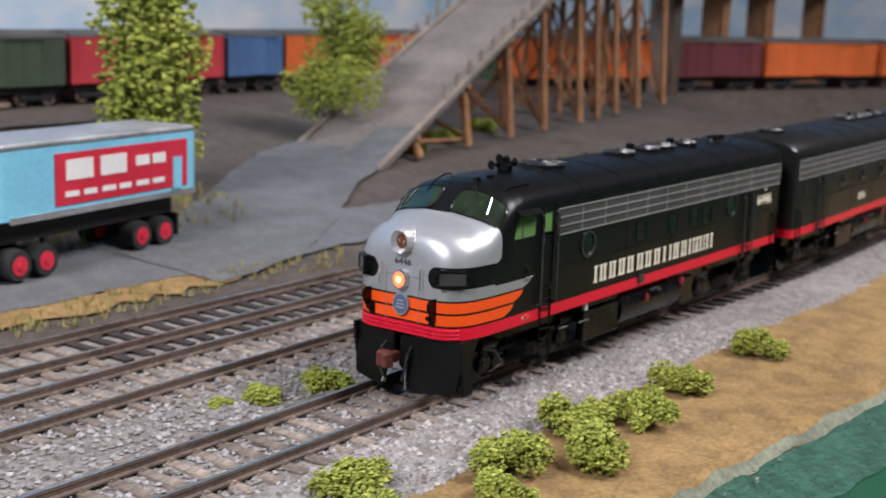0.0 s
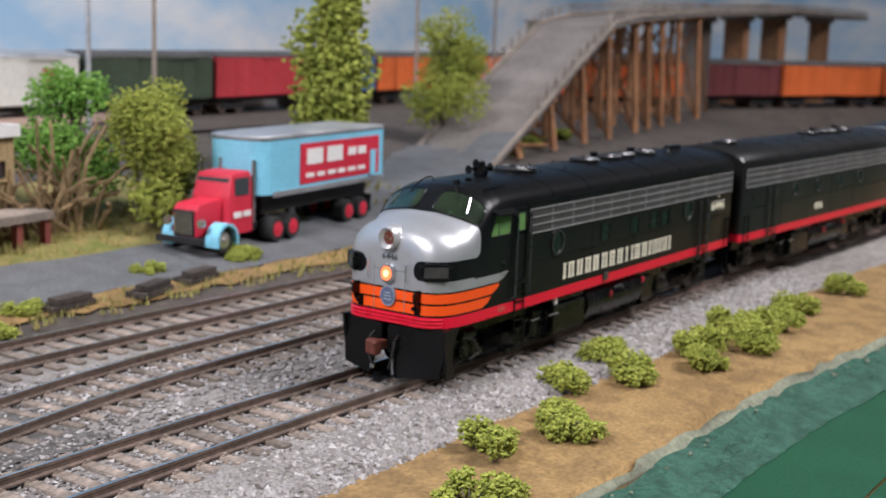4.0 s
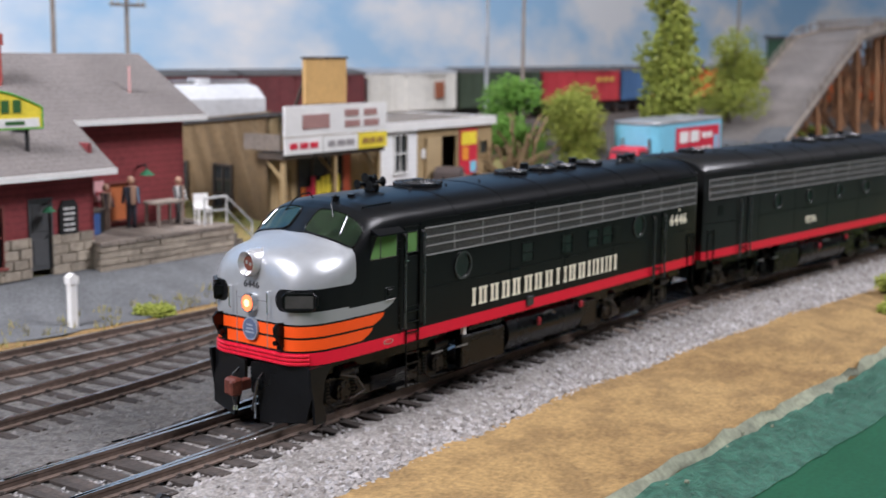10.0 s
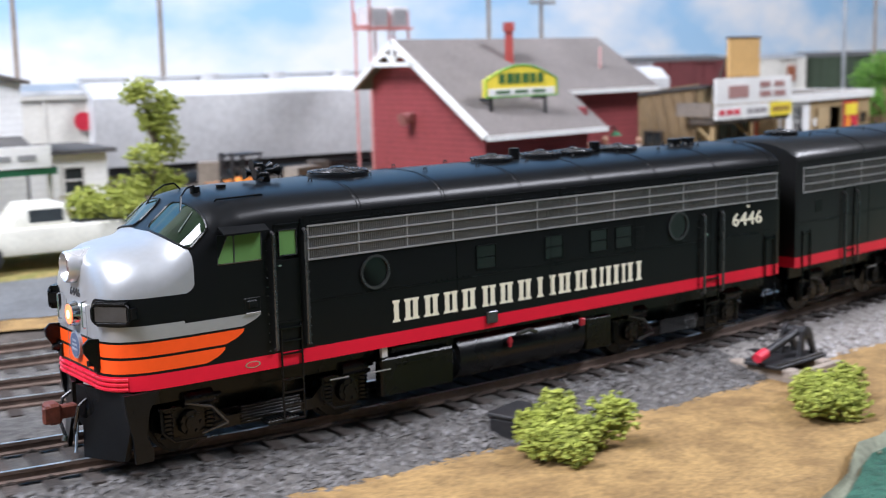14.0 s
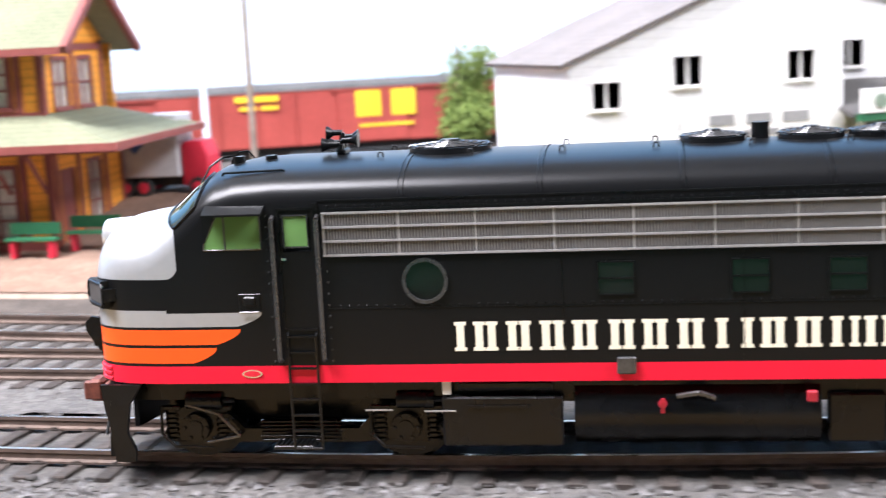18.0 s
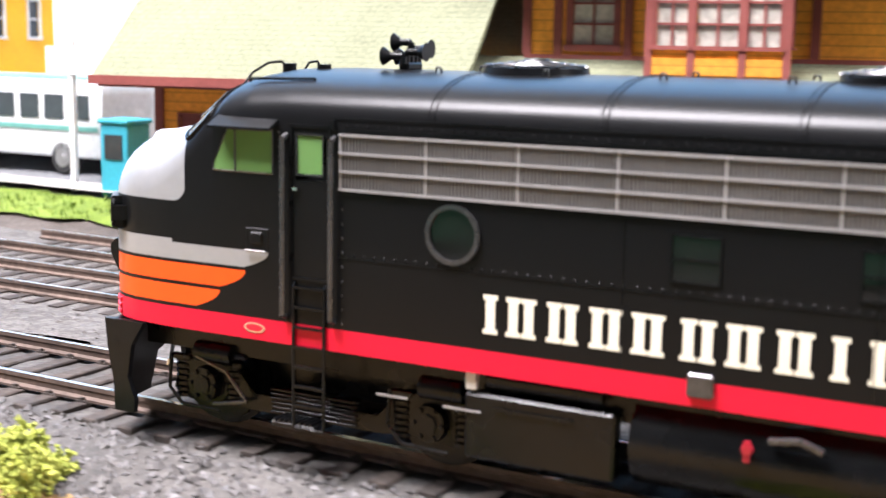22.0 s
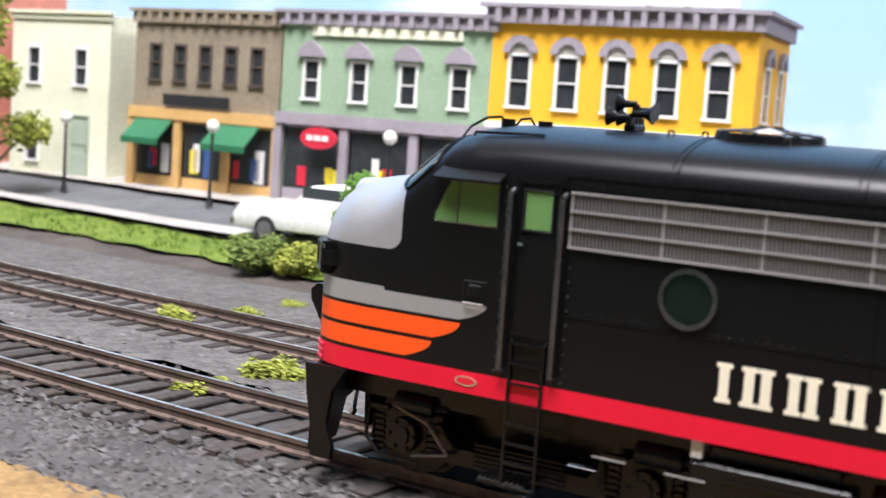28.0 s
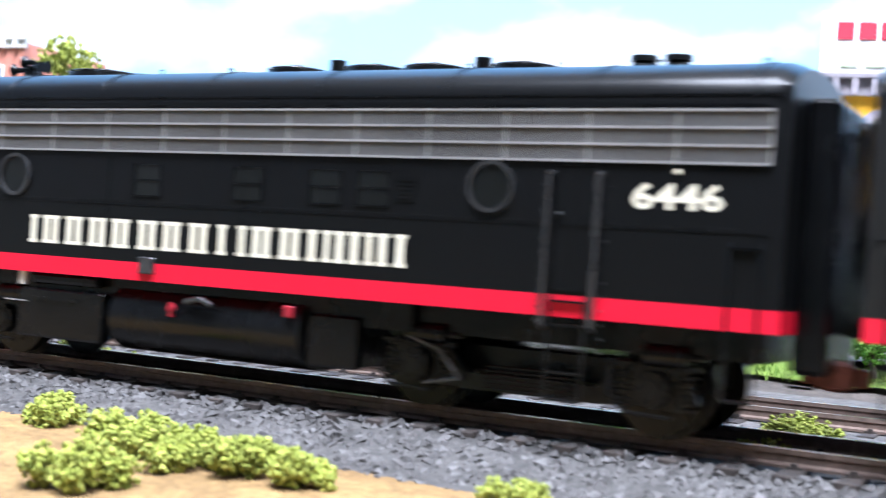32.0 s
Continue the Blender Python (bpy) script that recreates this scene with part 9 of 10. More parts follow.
def semi_grey():
    t = thing("box_truck", -188, 308, gz(-186, 306), -20, "grey trailer with a blue shield and a red cab", "truck")
    t.scale = (0.66, 0.66, 0.66)
    board("cargo_box", t, -18, 18, -12, 12, 10, 42, colour("pale_grey_trailer", (0.5, 0.51, 0.52), 0.4), None, "", 0.6)
    bm = B()
    plate(bm, [(-10, 34), (0, 34), (0, 27), (-5, 22), (-10, 27)], (-12.5, -12.0))
    part("shield", bm, DEEP_BLUE, t)
    board("shield_band", t, -10, 0, -12.9, -12.5, 31, 34, RED)
    profile_body("cab", t, [(19, 5), (19, 26), (21, 28), (30, 28), (33, 20), (33, 5)], -10, 10, RED, 1.0)
    board("chassis", t, -17, 32, -5, 5, 5, 10, IRON)
    for x in (-12, -2, 27):
        for y in (-9, 9):
            road_wheel(t, x, y, 4.8, 5, RED)


semi_grey()


def forklift():
    t = thing("forklift", 138, 195, gz(138, 195) + 0.3, 200, "small orange forklift beside crates", "forklift")
    profile_body("body", t, [(-8, 2), (-8, 9), (2, 10), (7, 8), (7, 2)], -4.4, 4.4, colour("safety_orange", (0.78, 0.24, 0.02), 0.5), 0.7)
    bm = B()
    for x in (-6, 4):
        for y in (-3.8, 3.8):
            tube(bm, (x, y, 9), (x + 0.6, y, 18), 0.4, 0.4, 5)
    box(bm, -6.5, 5.5, -4.4, 4.4, 17.6, 18.4)
    part("canopy", bm, IRON, t)
    bm = B()
    for y in (-2.6, 2.6):
        box(bm, 7.2, 8.4, y - 0.5, y + 0.5, 0.5, 19)
    box(bm, 7.4, 8.2, -3, 3, 10, 11)
    m = part("mast", bm, IRON, t)
    for y in (-2, 2):
        board("fork", m, 8.4, 16, y - 0.6, y + 0.6, 0.6, 1.2, IRON)
    board("seat", t, -4, 0, -2.4, 2.4, 10, 12, BLACK, None, "", 0.4)
    for x in (-5, 5):
        for y in (-4, 4):
            road_wheel(t, x, y, 2.4, 1.8, colour("safety_orange", (0.78, 0.24, 0.02), 0.5))


forklift()
for i, (x, y, w, d, h, c) in enumerate(((132, 206, 9, 7, 7, TIMBER), (172, 214, 12, 8, 9, GREY_WOOD), (183, 206, 8, 8, 6, TIMBER), (110, 232, 12, 8, 8, DARK_WOOD), (160, 222, 14, 8, 8, DARK_WOOD), (148, 232, 10, 8, 11, GREY_WOOD), (190, 220, 9, 7, 10, DARK_WOOD), (120, 215, 10, 6, 6, GREY_WOOD))):
    b = thing("crate", x, y, gz(x, y) + 0.3, 12 * i, "wooden crate stacked in the yard", "crate", "yard crates")
    for k in range(4):
        board("slat", b, 0, w, -0.3, 0.3, h * k / 4 + 0.1, h * (k + 1) / 4 - 0.3, c)
    board("body", b, 0.2, w - 0.2, 0.3, d, -0.4, h - 0.2, c)


# ---- freight cars on the back tracks ----
def freight_car(x, y, rz, L, h, mat, label, kind="box", z=0.0, mark=None, name="boxcar"):
    t = thing(name, x, y, z, rz, label, "freight car", "freight cars")
    H = 14.5 * (h / 44)
    k = h / 44.0
    if kind == "hopper":
        bm = B()
        loft(bm, [[(u, v * k, w * k) for v, w in ((-14, 12), (-17, 26), (-16.6, 40), (-10, 45), (0, 46.5), (10, 45), (16.6, 40), (17, 26), (14, 12))] for u in (4 * k, L - 4 * k)])
        body = part("body", bm, mat, t, "", 40)
        for i in range(3):
            a = L * (0.14 + 0.26 * i)
            bm = B()
            loft(bm, [[(a, -12 * k, 13 * k), (a + L * 0.2, -12 * k, 13 * k), (a + L * 0.2, 12 * k, 13 * k), (a, 12 * k, 13 * k)], [(a + L * 0.07, -5 * k, 4 * k), (a + L * 0.13, -5 * k, 4 * k), (a + L * 0.13, 5 * k, 4 * k), (a + L * 0.07, 5 * k, 4 * k)]])
            part("hopper_bay", bm, mat, t)
        board("running_board", t, 3, L - 3, -3 * k, 3 * k, 47 * k, 47.8 * k, TIN)
        for i in range(4):
            bm = B()
            tube(bm, (L * (0.18 + 0.21 * i), 0, 46 * k), (L * (0.18 + 0.21 * i), 0, 48.5 * k), 5 * k, 5 * k, 12)
            part("hatch", bm, mat, t)
    else:
        board("body", t, 0, L, -16 * k, 16 * k, 12 * k, 42 * k, mat, None, "", 0.5)
        bm = B()
        loft(bm, [[(u, v * k, w * k) for v, w in ((-16.4, 41.8), (-15, 43.4), (0, 46), (15, 43.4), (16.4, 41.8))] for u in (-0.3, L + 0.3)])
        part("roof", bm, ROOF_TAR if mark != "pale" else TIN, t)
        d = board("sliding_door", t, L * 0.4, L * 0.62, -16.9 * k, -16 * k, 13 * k, 40 * k, mat)
        board("door_rail", d, L * 0.38, L * 0.86, -17.2 * k, -16.4 * k, 40.2 * k, 41.4 * k, mat)
        for i in range(9):
            u = L * (0.03 + 0.118 * i)
            if not L * 0.38 < u < L * 0.63:
                board("side_rib", t, u - 0.5, u + 0.5, -16.6 * k, -16 * k, 12.5 * k, 41.5 * k, mat)
    board("sill", t, 1, L - 1, -12 * k, 12 * k, 8.5 * k, 12 * k, IRON)
    for c in (0.16, 0.84):
        bg = board("truck_frame", t, L * c - 13 * k, L * c + 13 * k, -11.4 * k, 11.4 * k, 3.5 * k, 7 * k, IRON)
        for s in (-1, 1):
            bm = B()
            tube(bm, (L * c + 10 * k * s, -10 * k, 5.2 * k), (L * c + 10 * k * s, 10 * k, 5.2 * k), 5.2 * k, 5.2 * k, 14)
            part("wheelset", bm, RAIL_SIDE, bg)
    return t


MAROON_CAR = surf("maroon_boxcar_paint", (0.13, 0.028, 0.03), 0.7, 0, 500, 30, 0.2, 0.1)
RED_CAR = surf("red_boxcar_paint", (0.42, 0.035, 0.045), 0.6, 0, 500, 30, 0.15, 0.1)
ORANGE_CAR = surf("orange_boxcar_paint", (0.62, 0.13, 0.03), 0.6, 0, 500, 30, 0.15, 0.1)
WHITE_CAR = surf("white_reefer_paint", (0.66, 0.64, 0.58), 0.6, 0, 500, 30, 0.1, 0.1)
GREEN_CAR = surf("dark_green_boxcar_paint", (0.04, 0.06, 0.035), 0.7, 0, 500, 30, 0.2, 0.1)
BLUE_CAR = surf("dull_blue_boxcar_paint", (0.06, 0.13, 0.26), 0.6, 0, 500, 30, 0.15, 0.1)
GREY_CAR = surf("pale_grey_hopper_paint", (0.55, 0.555, 0.56), 0.55, 0, 500, 30, 0.12, 0.1)
BACK_Z = 26.0
back_line = line_xy([(1900, 520), (1500, 455), (1200, 420), (900, 395), (700, 376), (520, 362), (380, 356)], 6)
tagged(ribbon("back_embankment", back_line, -60, 60, BACK_Z - 2.5, DIRT, 4, 3.0), "dark embankment under the back track", "ground", "", "structure")
for d in (-5.5, 5.5):
    bt = ribbon("back_rail", back_line, d - 0.6, d + 0.6, BACK_Z, RAIL_SIDE, 1)
    tagged(bt, "rail of the far back track", "rail", "", "structure")


def back_at(x):
    y = float(np.interp(-x, -back_line[:, 0], back_line[:, 1]))
    y2 = float(np.interp(-(x + 5), -back_line[:, 0], back_line[:, 1]))
    return y, math.degrees(math.atan2(y2 - y, 5))


x = 392
for L, mat, label in ((90, MAROON_CAR, "dark maroon boxcar on the back track"), (97, MAROON_CAR, "maroon boxcar with a dark roof"), (90, WHITE_CAR, "white boxcar with a small brown emblem"), (100, GREEN_CAR, "dark green boxcar on the back track"), (118, RED_CAR, "red boxcar on the back track"),
                      (50, BLUE_CAR, "dull blue boxcar on the back track"), (150, ORANGE_CAR, "long orange boxcar on the back track"), (150, ORANGE_CAR, "long orange boxcar beyond the ramp"), (150, ORANGE_CAR, "weathered orange boxcar beyond the tower"), (120, MAROON_CAR, "maroon boxcar beyond the tower"), (150, ORANGE_CAR, "orange boxcar at the far end")):
    y, a = back_at(x)
    c = freight_car(x, y, a, L, 35, mat, label, "box", BACK_Z, "pale" if mat is WHITE_CAR else None)
    if mat is WHITE_CAR:
        board("emblem", c, L * 0.72, L * 0.83, -14.4, -13.4, 17, 28, colour("brown_emblem", (0.30, 0.10, 0.05)), None, "", 0.6)
    if mat in (RED_CAR, ORANGE_CAR):
        bars(c, L * 0.66, L * 0.92, 25, 28, 3, colour("faded_yellow_print", (0.6, 0.35, 0.08)), place(0, -13.3, 0), -0.3, int(x))
    x += L + 4
far_line = line_xy([(1960, 110), (1720, 190), (1500, 272), (1340, 328), (1190, 378)], 8)
tagged(ribbon("far_embankment", far_line, -70, 60, lambda x, y, f: np.zeros(len(x)) + (-4 if f < 0.05 else 15.5), DIRT, 6, 2.0), "dark embankment under the cars beyond the bridge", "ground", "", "structure")
for x, L, mat, label in ((1200, 150, ORANGE_CAR, "orange boxcar beyond the bridge"), (1352, 110, MAROON_CAR, "maroon boxcar beyond the bridge"), (1464, 150, ORANGE_CAR, "long orange boxcar beyond the pier"), (1616, 150, ORANGE_CAR, "orange boxcar near the end of the yard")):
    y = float(np.interp(x, far_line[::-1, 0], far_line[::-1, 1]))
    y2 = float(np.interp(x + L, far_line[::-1, 0], far_line[::-1, 1]))
    freight_car(x, y, math.degrees(math.atan2(y2 - y, L)), L, 44, mat, label, "box", 15.5)
# grey hoppers and the white car behind the red depot
freight_car(118, 300, -6, 150, 44, GREY_CAR, "pale grey covered hopper behind the depot", "hopper", 12, None, "covered_hopper")
freight_car(276, 284, -6, 150, 44, GREY_CAR, "pale grey covered hopper behind the store", "hopper", 12, None, "covered_hopper")
c = freight_car(-2, 330, -10, 150, 44, WHITE_CAR, "white boxcar with a red dot", "box", 12, "pale")
bm = B()
tube(bm, (126, -16.9, 31), (126, -17.5, 31), 3.8, 3.8, 16)
part("emblem", bm, RED, c)
# the red cars behind the station, with yellow bars
HERALD = colour("chrome_yellow_print", (0.80, 0.50, 0.02))
RUST_RED = surf("oxide_red_boxcar_paint", (0.30, 0.045, 0.035), 0.6, 0, 500, 30, 0.15, 0.1)
for x, y, L in ((-163, 565, 172), (13, 565, 172), (-339, 565, 172)):
    c = freight_car(x, y, 0, L, 44, RUST_RED, "oxide red boxcar with yellow lettering bars", "box", -4, None)
    m = place(0, -16.3, 0)
    bars(c, 11, 44, 37, 40, 1, HERALD, m, -0.9, 3)
    bars(c, 15, 38, 32.6, 34.6, 2, HERALD, m, -0.9, 6)
    bars(c, 77, 116, 26, 40, 2, HERALD, m, -0.9, 4)
    bars(c, 77, 116, 20.4, 22, 1, HERALD, m, -0.9, 5)


# ---- the timber ramp and trestle ----
def trestle():
    t = thing("timber_ramp", 0, 0, 0, 0, "grey plank ramp on brown timber bents", "bridge")
    line = [(806, 222, 8), (870, 232, 34), (936, 242, 62), (998, 252, 86), (1055, 261, 92), (1250, 298, 100), (1640, 352, 112), (2000, 380, 114)]
    fine = smooth_line([p[:2] for p in line], 12)
    cum = np.r_[0, np.cumsum(np.hypot(*np.diff(fine, axis=0).T))]
    zz = np.interp(fine[:, 0], [p[0] for p in line], [p[2] for p in line])
    T = np.gradient(fine, axis=0)
    T = T / np.hypot(*T.T)[:, None]
    N = np.stack([T[:, 1], -T[:, 0]], -1)
    w = 26
    n = len(fine)
    for i in range(n - 1):
        a, b = fine[i], fine[i + 1]
        bm = B()
        q = [(*(a + N[i] * w), zz[i]), (*(b + N[i + 1] * w), zz[i + 1]), (*(b - N[i + 1] * w), zz[i + 1]), (*(a - N[i] * w), zz[i])]
        slab(bm, [Vector(v) * 1.0 for v in q], 2.4)
        part("deck_section", bm, ROAD_PLANK, t)
        for s in (-1, 1):
            bm = B()
            e = [Vector((*(p + nn * s * (w - 0.6)), z)) for p, nn, z in ((a, N[i], zz[i]), (b, N[i + 1], zz[i + 1]))]
            wire(bm, [e[0] + Vector((0, 0, 1.2)), e[1] + Vector((0, 0, 1.2))], 1.5, 4)
            part("kerb_timber", bm, GREY_WOOD, t)
            if zz[i] > 30:
                bm = B()
                tube(bm, e[0], e[0] + Vector((0, 0, 9)), 0.7, 0.7, 5)
                wire(bm, [e[0] + Vector((0, 0, 8.6)), e[1] + Vector((0, 0, 8.6))], 0.5, 4)
                wire(bm, [e[0] + Vector((0, 0, 5.2)), e[1] + Vector((0, 0, 5.2))], 0.4, 4)
                part("guard_rail", bm, GREY_WOOD, t)
    for i in range(3, n, 4):
        if zz[i] < 22 or fine[i, 0] > 1260:
            continue
        c, g = fine[i], gz(*fine[i]) - 2
        g = min(g, zz[i] - 6)
        for s in (-1, 0, 1):
            bm = B()
            top = Vector((*(c + N[i] * w * 0.85 * s), zz[i] - 2.4))
            foot = Vector((*(c + N[i] * w * (0.85 * s + 0.16 * (s > 0) - 0.16 * (s < 0))), g))
            tube(bm, foot, top, 2.3, 2.0, 8)
            part("bent_post", bm, TIMBER, t)
        bm = B()
        a, b = Vector((*(c + N[i] * w), zz[i] - 4)), Vector((*(c - N[i] * w), zz[i] - 4))
        tube(bm, a, b, 2.0, 2.0, 4)
        part("cap_beam", bm, TIMBER, t)
        for sg in (-1, 1):
            bm = B()
            a = Vector((*(c + N[i] * w * 0.95 * sg), zz[i] - 5))
            b = Vector((*(c - N[i] * w * 0.95 * sg), g + 3))
            tube(bm, a, b, 1.1, 1.1, 4)
            part("cross_brace", bm, TIMBER, t)
        if i + 4 < n and zz[i + 4] > 22:
            for sg in (-1, 1):
                bm = B()
                a = Vector((*(c + N[i] * w * 0.9 * sg), zz[i] - 6))
                b = Vector((*(fine[min(n - 1, i + 4)] + N[min(n - 1, i + 4)] * w * 0.9 * sg), g + 4))
                tube(bm, a, b, 1.0, 1.0, 4)
                part("long_brace", bm, TIMBER, t)
    for k, (x, mat, ww) in enumerate(((1330, DARK_WOOD, 16), (1480, TIMBER, 15), (1640, TIMBER, 22), (1850, TIMBER, 16))):
        y = float(np.interp(x, fine[:, 0], fine[:, 1]))
        zt = float(np.interp(x, fine[:, 0], zz)) - 2.4
        p = thing("bridge_pier", x, y, 0, 0, "tall square pier under the bridge deck", "pier", "bridge piers")
        g = gz(x, y) - 2
        board("column", p, -ww * 0.5, ww * 0.5, -10, 10, g, zt, CONCRETE if k == 0 else mat)
        board("cap", p, -ww * 0.8, ww * 0.8, -14, 14, zt - 6, zt - 0.1, GREY_WOOD)
        board("facing", p, -ww * 0.55, ww * 0.55, -10.8, -10, g, zt - 6, mat)


ROAD_PLANK = surf("worn_grey_planks", (0.17, 0.15, 0.135), 0.92, 0, 500, 40, 0.2, 0.3, 0.0004, 0.12)
trestle()
m = thing("loader", 1290, 372, gz(1290, 372), 20, "orange loading machine under the bridge", "machine")
board("body", m, -22, 22, -10, 10, 6, 20, ORANGE, None, "", 2)
board("cab", m, -6, 10, -8, 8, 20, 34, ORANGE, None, "", 1.5)
board("cab_window", m, -4, 8, -8.4, -8, 23, 32, VGLASS)
for x in (-14, 14):
    for y in (-10, 10):
        road_wheel(m, x, y, 8, 5, YELLOW)
sh = thing("shanty", 1210, 398, gz(1210, 398), 0, "narrow dark green shanty beside the ramp", "shed")
board("body", sh, -12, 12, -10, 10, -2, 62, colour("dark_green_siding", (0.03, 0.075, 0.04), 0.8), None, "", 0.5)
board("window", sh, -5, 5, -10.4, -10, 30, 44, GLASS)
board("roof", sh, -14, 14, -12, 12, 62, 65, ROOF_TAR)


# ---- poles ----
def pole(x, y, h, rz=0, arms=2, lights=False):
    t = thing("floodlight_pole" if lights else "utility_pole", x, y, gz(x, y) - 1, rz, "grey floodlight pole with a cluster of lamps" if lights else "grey wooden utility pole with crossarms", "pole", "" if lights else "utility poles")
    bm = B()
    tube(bm, (0, 0, -2), (0, 0, h), 1.35, 0.95, 8)
    part("post", bm, GREY_WOOD if not lights else TIN, t)
    for k in range(arms):
        z = h - 5 - 7 * k
        a = board("crossarm", t, -12, 12, -1.4, -0.4, z - 0.7, z + 0.7, GREY_WOOD)
        for x_ in (-11, -7, 7, 11):
            bm = B()
            tube(bm, (x_, -0.9, z + 0.7), (x_, -0.9, z + 2.6), 0.5, 0.35, 6)
            part("insulator", bm, PALE_GLASS, a)
    if lights:
        board("lamp_rack", t, -8, 8, -0.6, 0.6, h - 1, h, IRON)
        for x_ in (-6.5, -2.2, 2.2, 6.5):
            bm = B()
            tube(bm, (x_, -0.5, h + 1.4), (x_, -3.2, h + 0.4), 1.0, 2.0, 10)
            part("floodlight", bm, TIN, t)


for x, y, h in ((676, 305, 104), (985, 372, 120), (356, 322, 100), (104, 322, 116), (169, 322, 116), (402, 332, 84), (-152, 334, 120), (1180, 430, 140)):
    pole(x, y, h, random.Random(int(x)).uniform(-20, 20))
pole(627, 294, 90, 10, 0, True)

# ---- small things along the line ----
def stub(x, y, h, mat, label="grey wooden stub post beside the yard track", cap=False):
    t = thing("stub_post", x, y, gz(x, y) - 0.5, 0, label, "post", "stub posts")
    bm = B()
    box(bm, -1.1, 1.1, -1.1, 1.1, 0, h, 0.2)
    part("post", bm, mat, t)
    if cap:
        bm = B()
        plate(bm, [(-1.4, h), (1.4, h), (1.4, h + 2), (0, h + 3), (-1.4, h + 2)], (-1.3, 1.3))
        part("cap", bm, mat, t)


for x, y, h in ((374, 123, 7), (399, 134, 8), (415, 135, 7), (398, 128, 6), (419, 138, 8)):
    stub(x, y, h, GREY_WOOD)
stub(229, 112, 13, WHITE_PAINT, "short white post beside the road", True)
stub(155, 156, 9, WHITE_PAINT, "short white post beside the hydrant")
t = thing("hydrant", 159, 154, gz(159, 154), 0, "small red hydrant beside the road", "hydrant")
bm = B()
tube(bm, (0, 0, -0.5), (0, 0, 5), 1.3, 1.1, 10)
ball(bm, (0, 0, 5.2), 1.2, 8, 5)
part("body", bm, RED, t)
bm = B()
tube(bm, (-1.9, 0, 3.6), (1.9, 0, 3.6), 0.6, 0.6, 8)
part("outlet", bm, RED, t)


def switch_stand(x, y, z, rz, tip):
    """A ground throw for the turnout: long head ties, bed plate, saddle frame and a lever with a painted end."""
    t = thing("switch_machine", x, y, z, rz, "black ground throw on weathered head ties beside the track", "switch machine", "switch machines")
    for k in (-1, 1):
        board("head_tie", t, k * 6.4 - 1.7, k * 6.4 + 1.7, -7, 19, -2.4, 0.9, GREY_WOOD, None, "", 0.25)
    board("edge_plank", t, -9.5, 9.5, -8.8, -7.1, -3.0, 0.7, GREY_WOOD, None, "", 0.2)
    bm = B()
    box(bm, -9.4, 9.4, -4.8, 4.6, 0.9, 1.7, 0.2)
    bed = part("bed_plate", bm, IRON, t)
    for y0 in (-4.4, 4.0):
        bm = B()
        box(bm, -9, 9, y0, y0 + 0.5, 1.7, 2.2, 0.1)
        part("plate_flange", bm, RAIL_GREY, bed)
    for y0 in (-2.9, 1.9):
        bm = B()
        plate(bm, [(1.6, 1.7), (2.6, 7.4), (4.2, 8.6), (6.0, 7.8), (8.6, 1.7), (7.0, 1.7), (5.2, 5.6), (3.8, 5.4), (3.2, 1.7)], (y0, y0 + 1.0))
        part("saddle_frame", bm, IRON, t)
    bm = B()
    tube(bm, (4.4, -3.1, 7.0), (4.4, 3.1, 7.0), 1.1, 1.1, 10)
    part("pivot", bm, IRON, t, "", 40)
    bm = B()
    tube(bm, (4.4, -0.4, 7.0), (-8.2, -0.4, 4.0), 0.95, 0.85, 10)
    part("lever", bm, IRON, t, "black throw lever", 40)
    bm = B()
    tube(bm, (-8.2, -0.4, 4.0), (-11.2, -0.4, 3.3), 1.25, 1.15, 10)
    part("tip", bm, tip, t, "painted lever end", 40)
    bm = B()
    wire(bm, [(2, 2, 2.4), (2, 12, 0.9), (2, 20, 0.4)], 0.45)
    part("throw_rod", bm, IRON, t)


switch_stand(153, -29, -4.6, 4, RED)
switch_stand(407, 114, -2.6, 8, IRON)
t = thing("relay_box", 76, -26, -6.2, 15, "low dark box beside the ballast", "box")
board("body", t, -5, 5, -3, 3, -0.5, 4.4, IRON, None, "", 0.4)
board("lid", t, -5.3, 5.3, -3.3, 3.3, 4.4, 5.2, IRON, None, "", 0.2)
for i, (x, y) in enumerate(((477, 127), (528, 128), (505, 124))):
    t = thing("lumber_pile", x, y, gz(x, y), 8 + 5 * i, "small pile of dark old ties", "lumber", "lumber piles")
    for k in range(5):
        board("tie", t, -9 + k * 0.6, 8 - k * 0.5, -4 + 2.6 * (k % 3), -1.8 + 2.6 * (k % 3), 2.0 * (k // 3), 1.9 + 2.0 * (k // 3), TIE_WOOD, None, "", 0.2)
# a leaning stick in the foreground gravel
t = thing("dry_stump", -172, -28, gz(-172, -28), 0, "short dry tan stump in the gravel", "stump")
bm = B()
wire(bm, [(0, 0, -1), (1, 0, 3), (2.2, 0.5, 8)], 1.1, 7)
wire(bm, [(1, 0, 3), (4.6, 0.4, 5.4)], 0.8, 6)
part("stem", bm, surf("dry_straw_wood", (0.52, 0.36, 0.17), 0.9, 0, 800, 200, 0.25, 0.3), t)
# weeds and tall dry grass along the road
GRASS_BLADE = isle_mat("dry_grass_blades", [(0.20, 0.21, 0.05), (0.34, 0.27, 0.10), (0.26, 0.25, 0.06)], 0.9, 0.3)


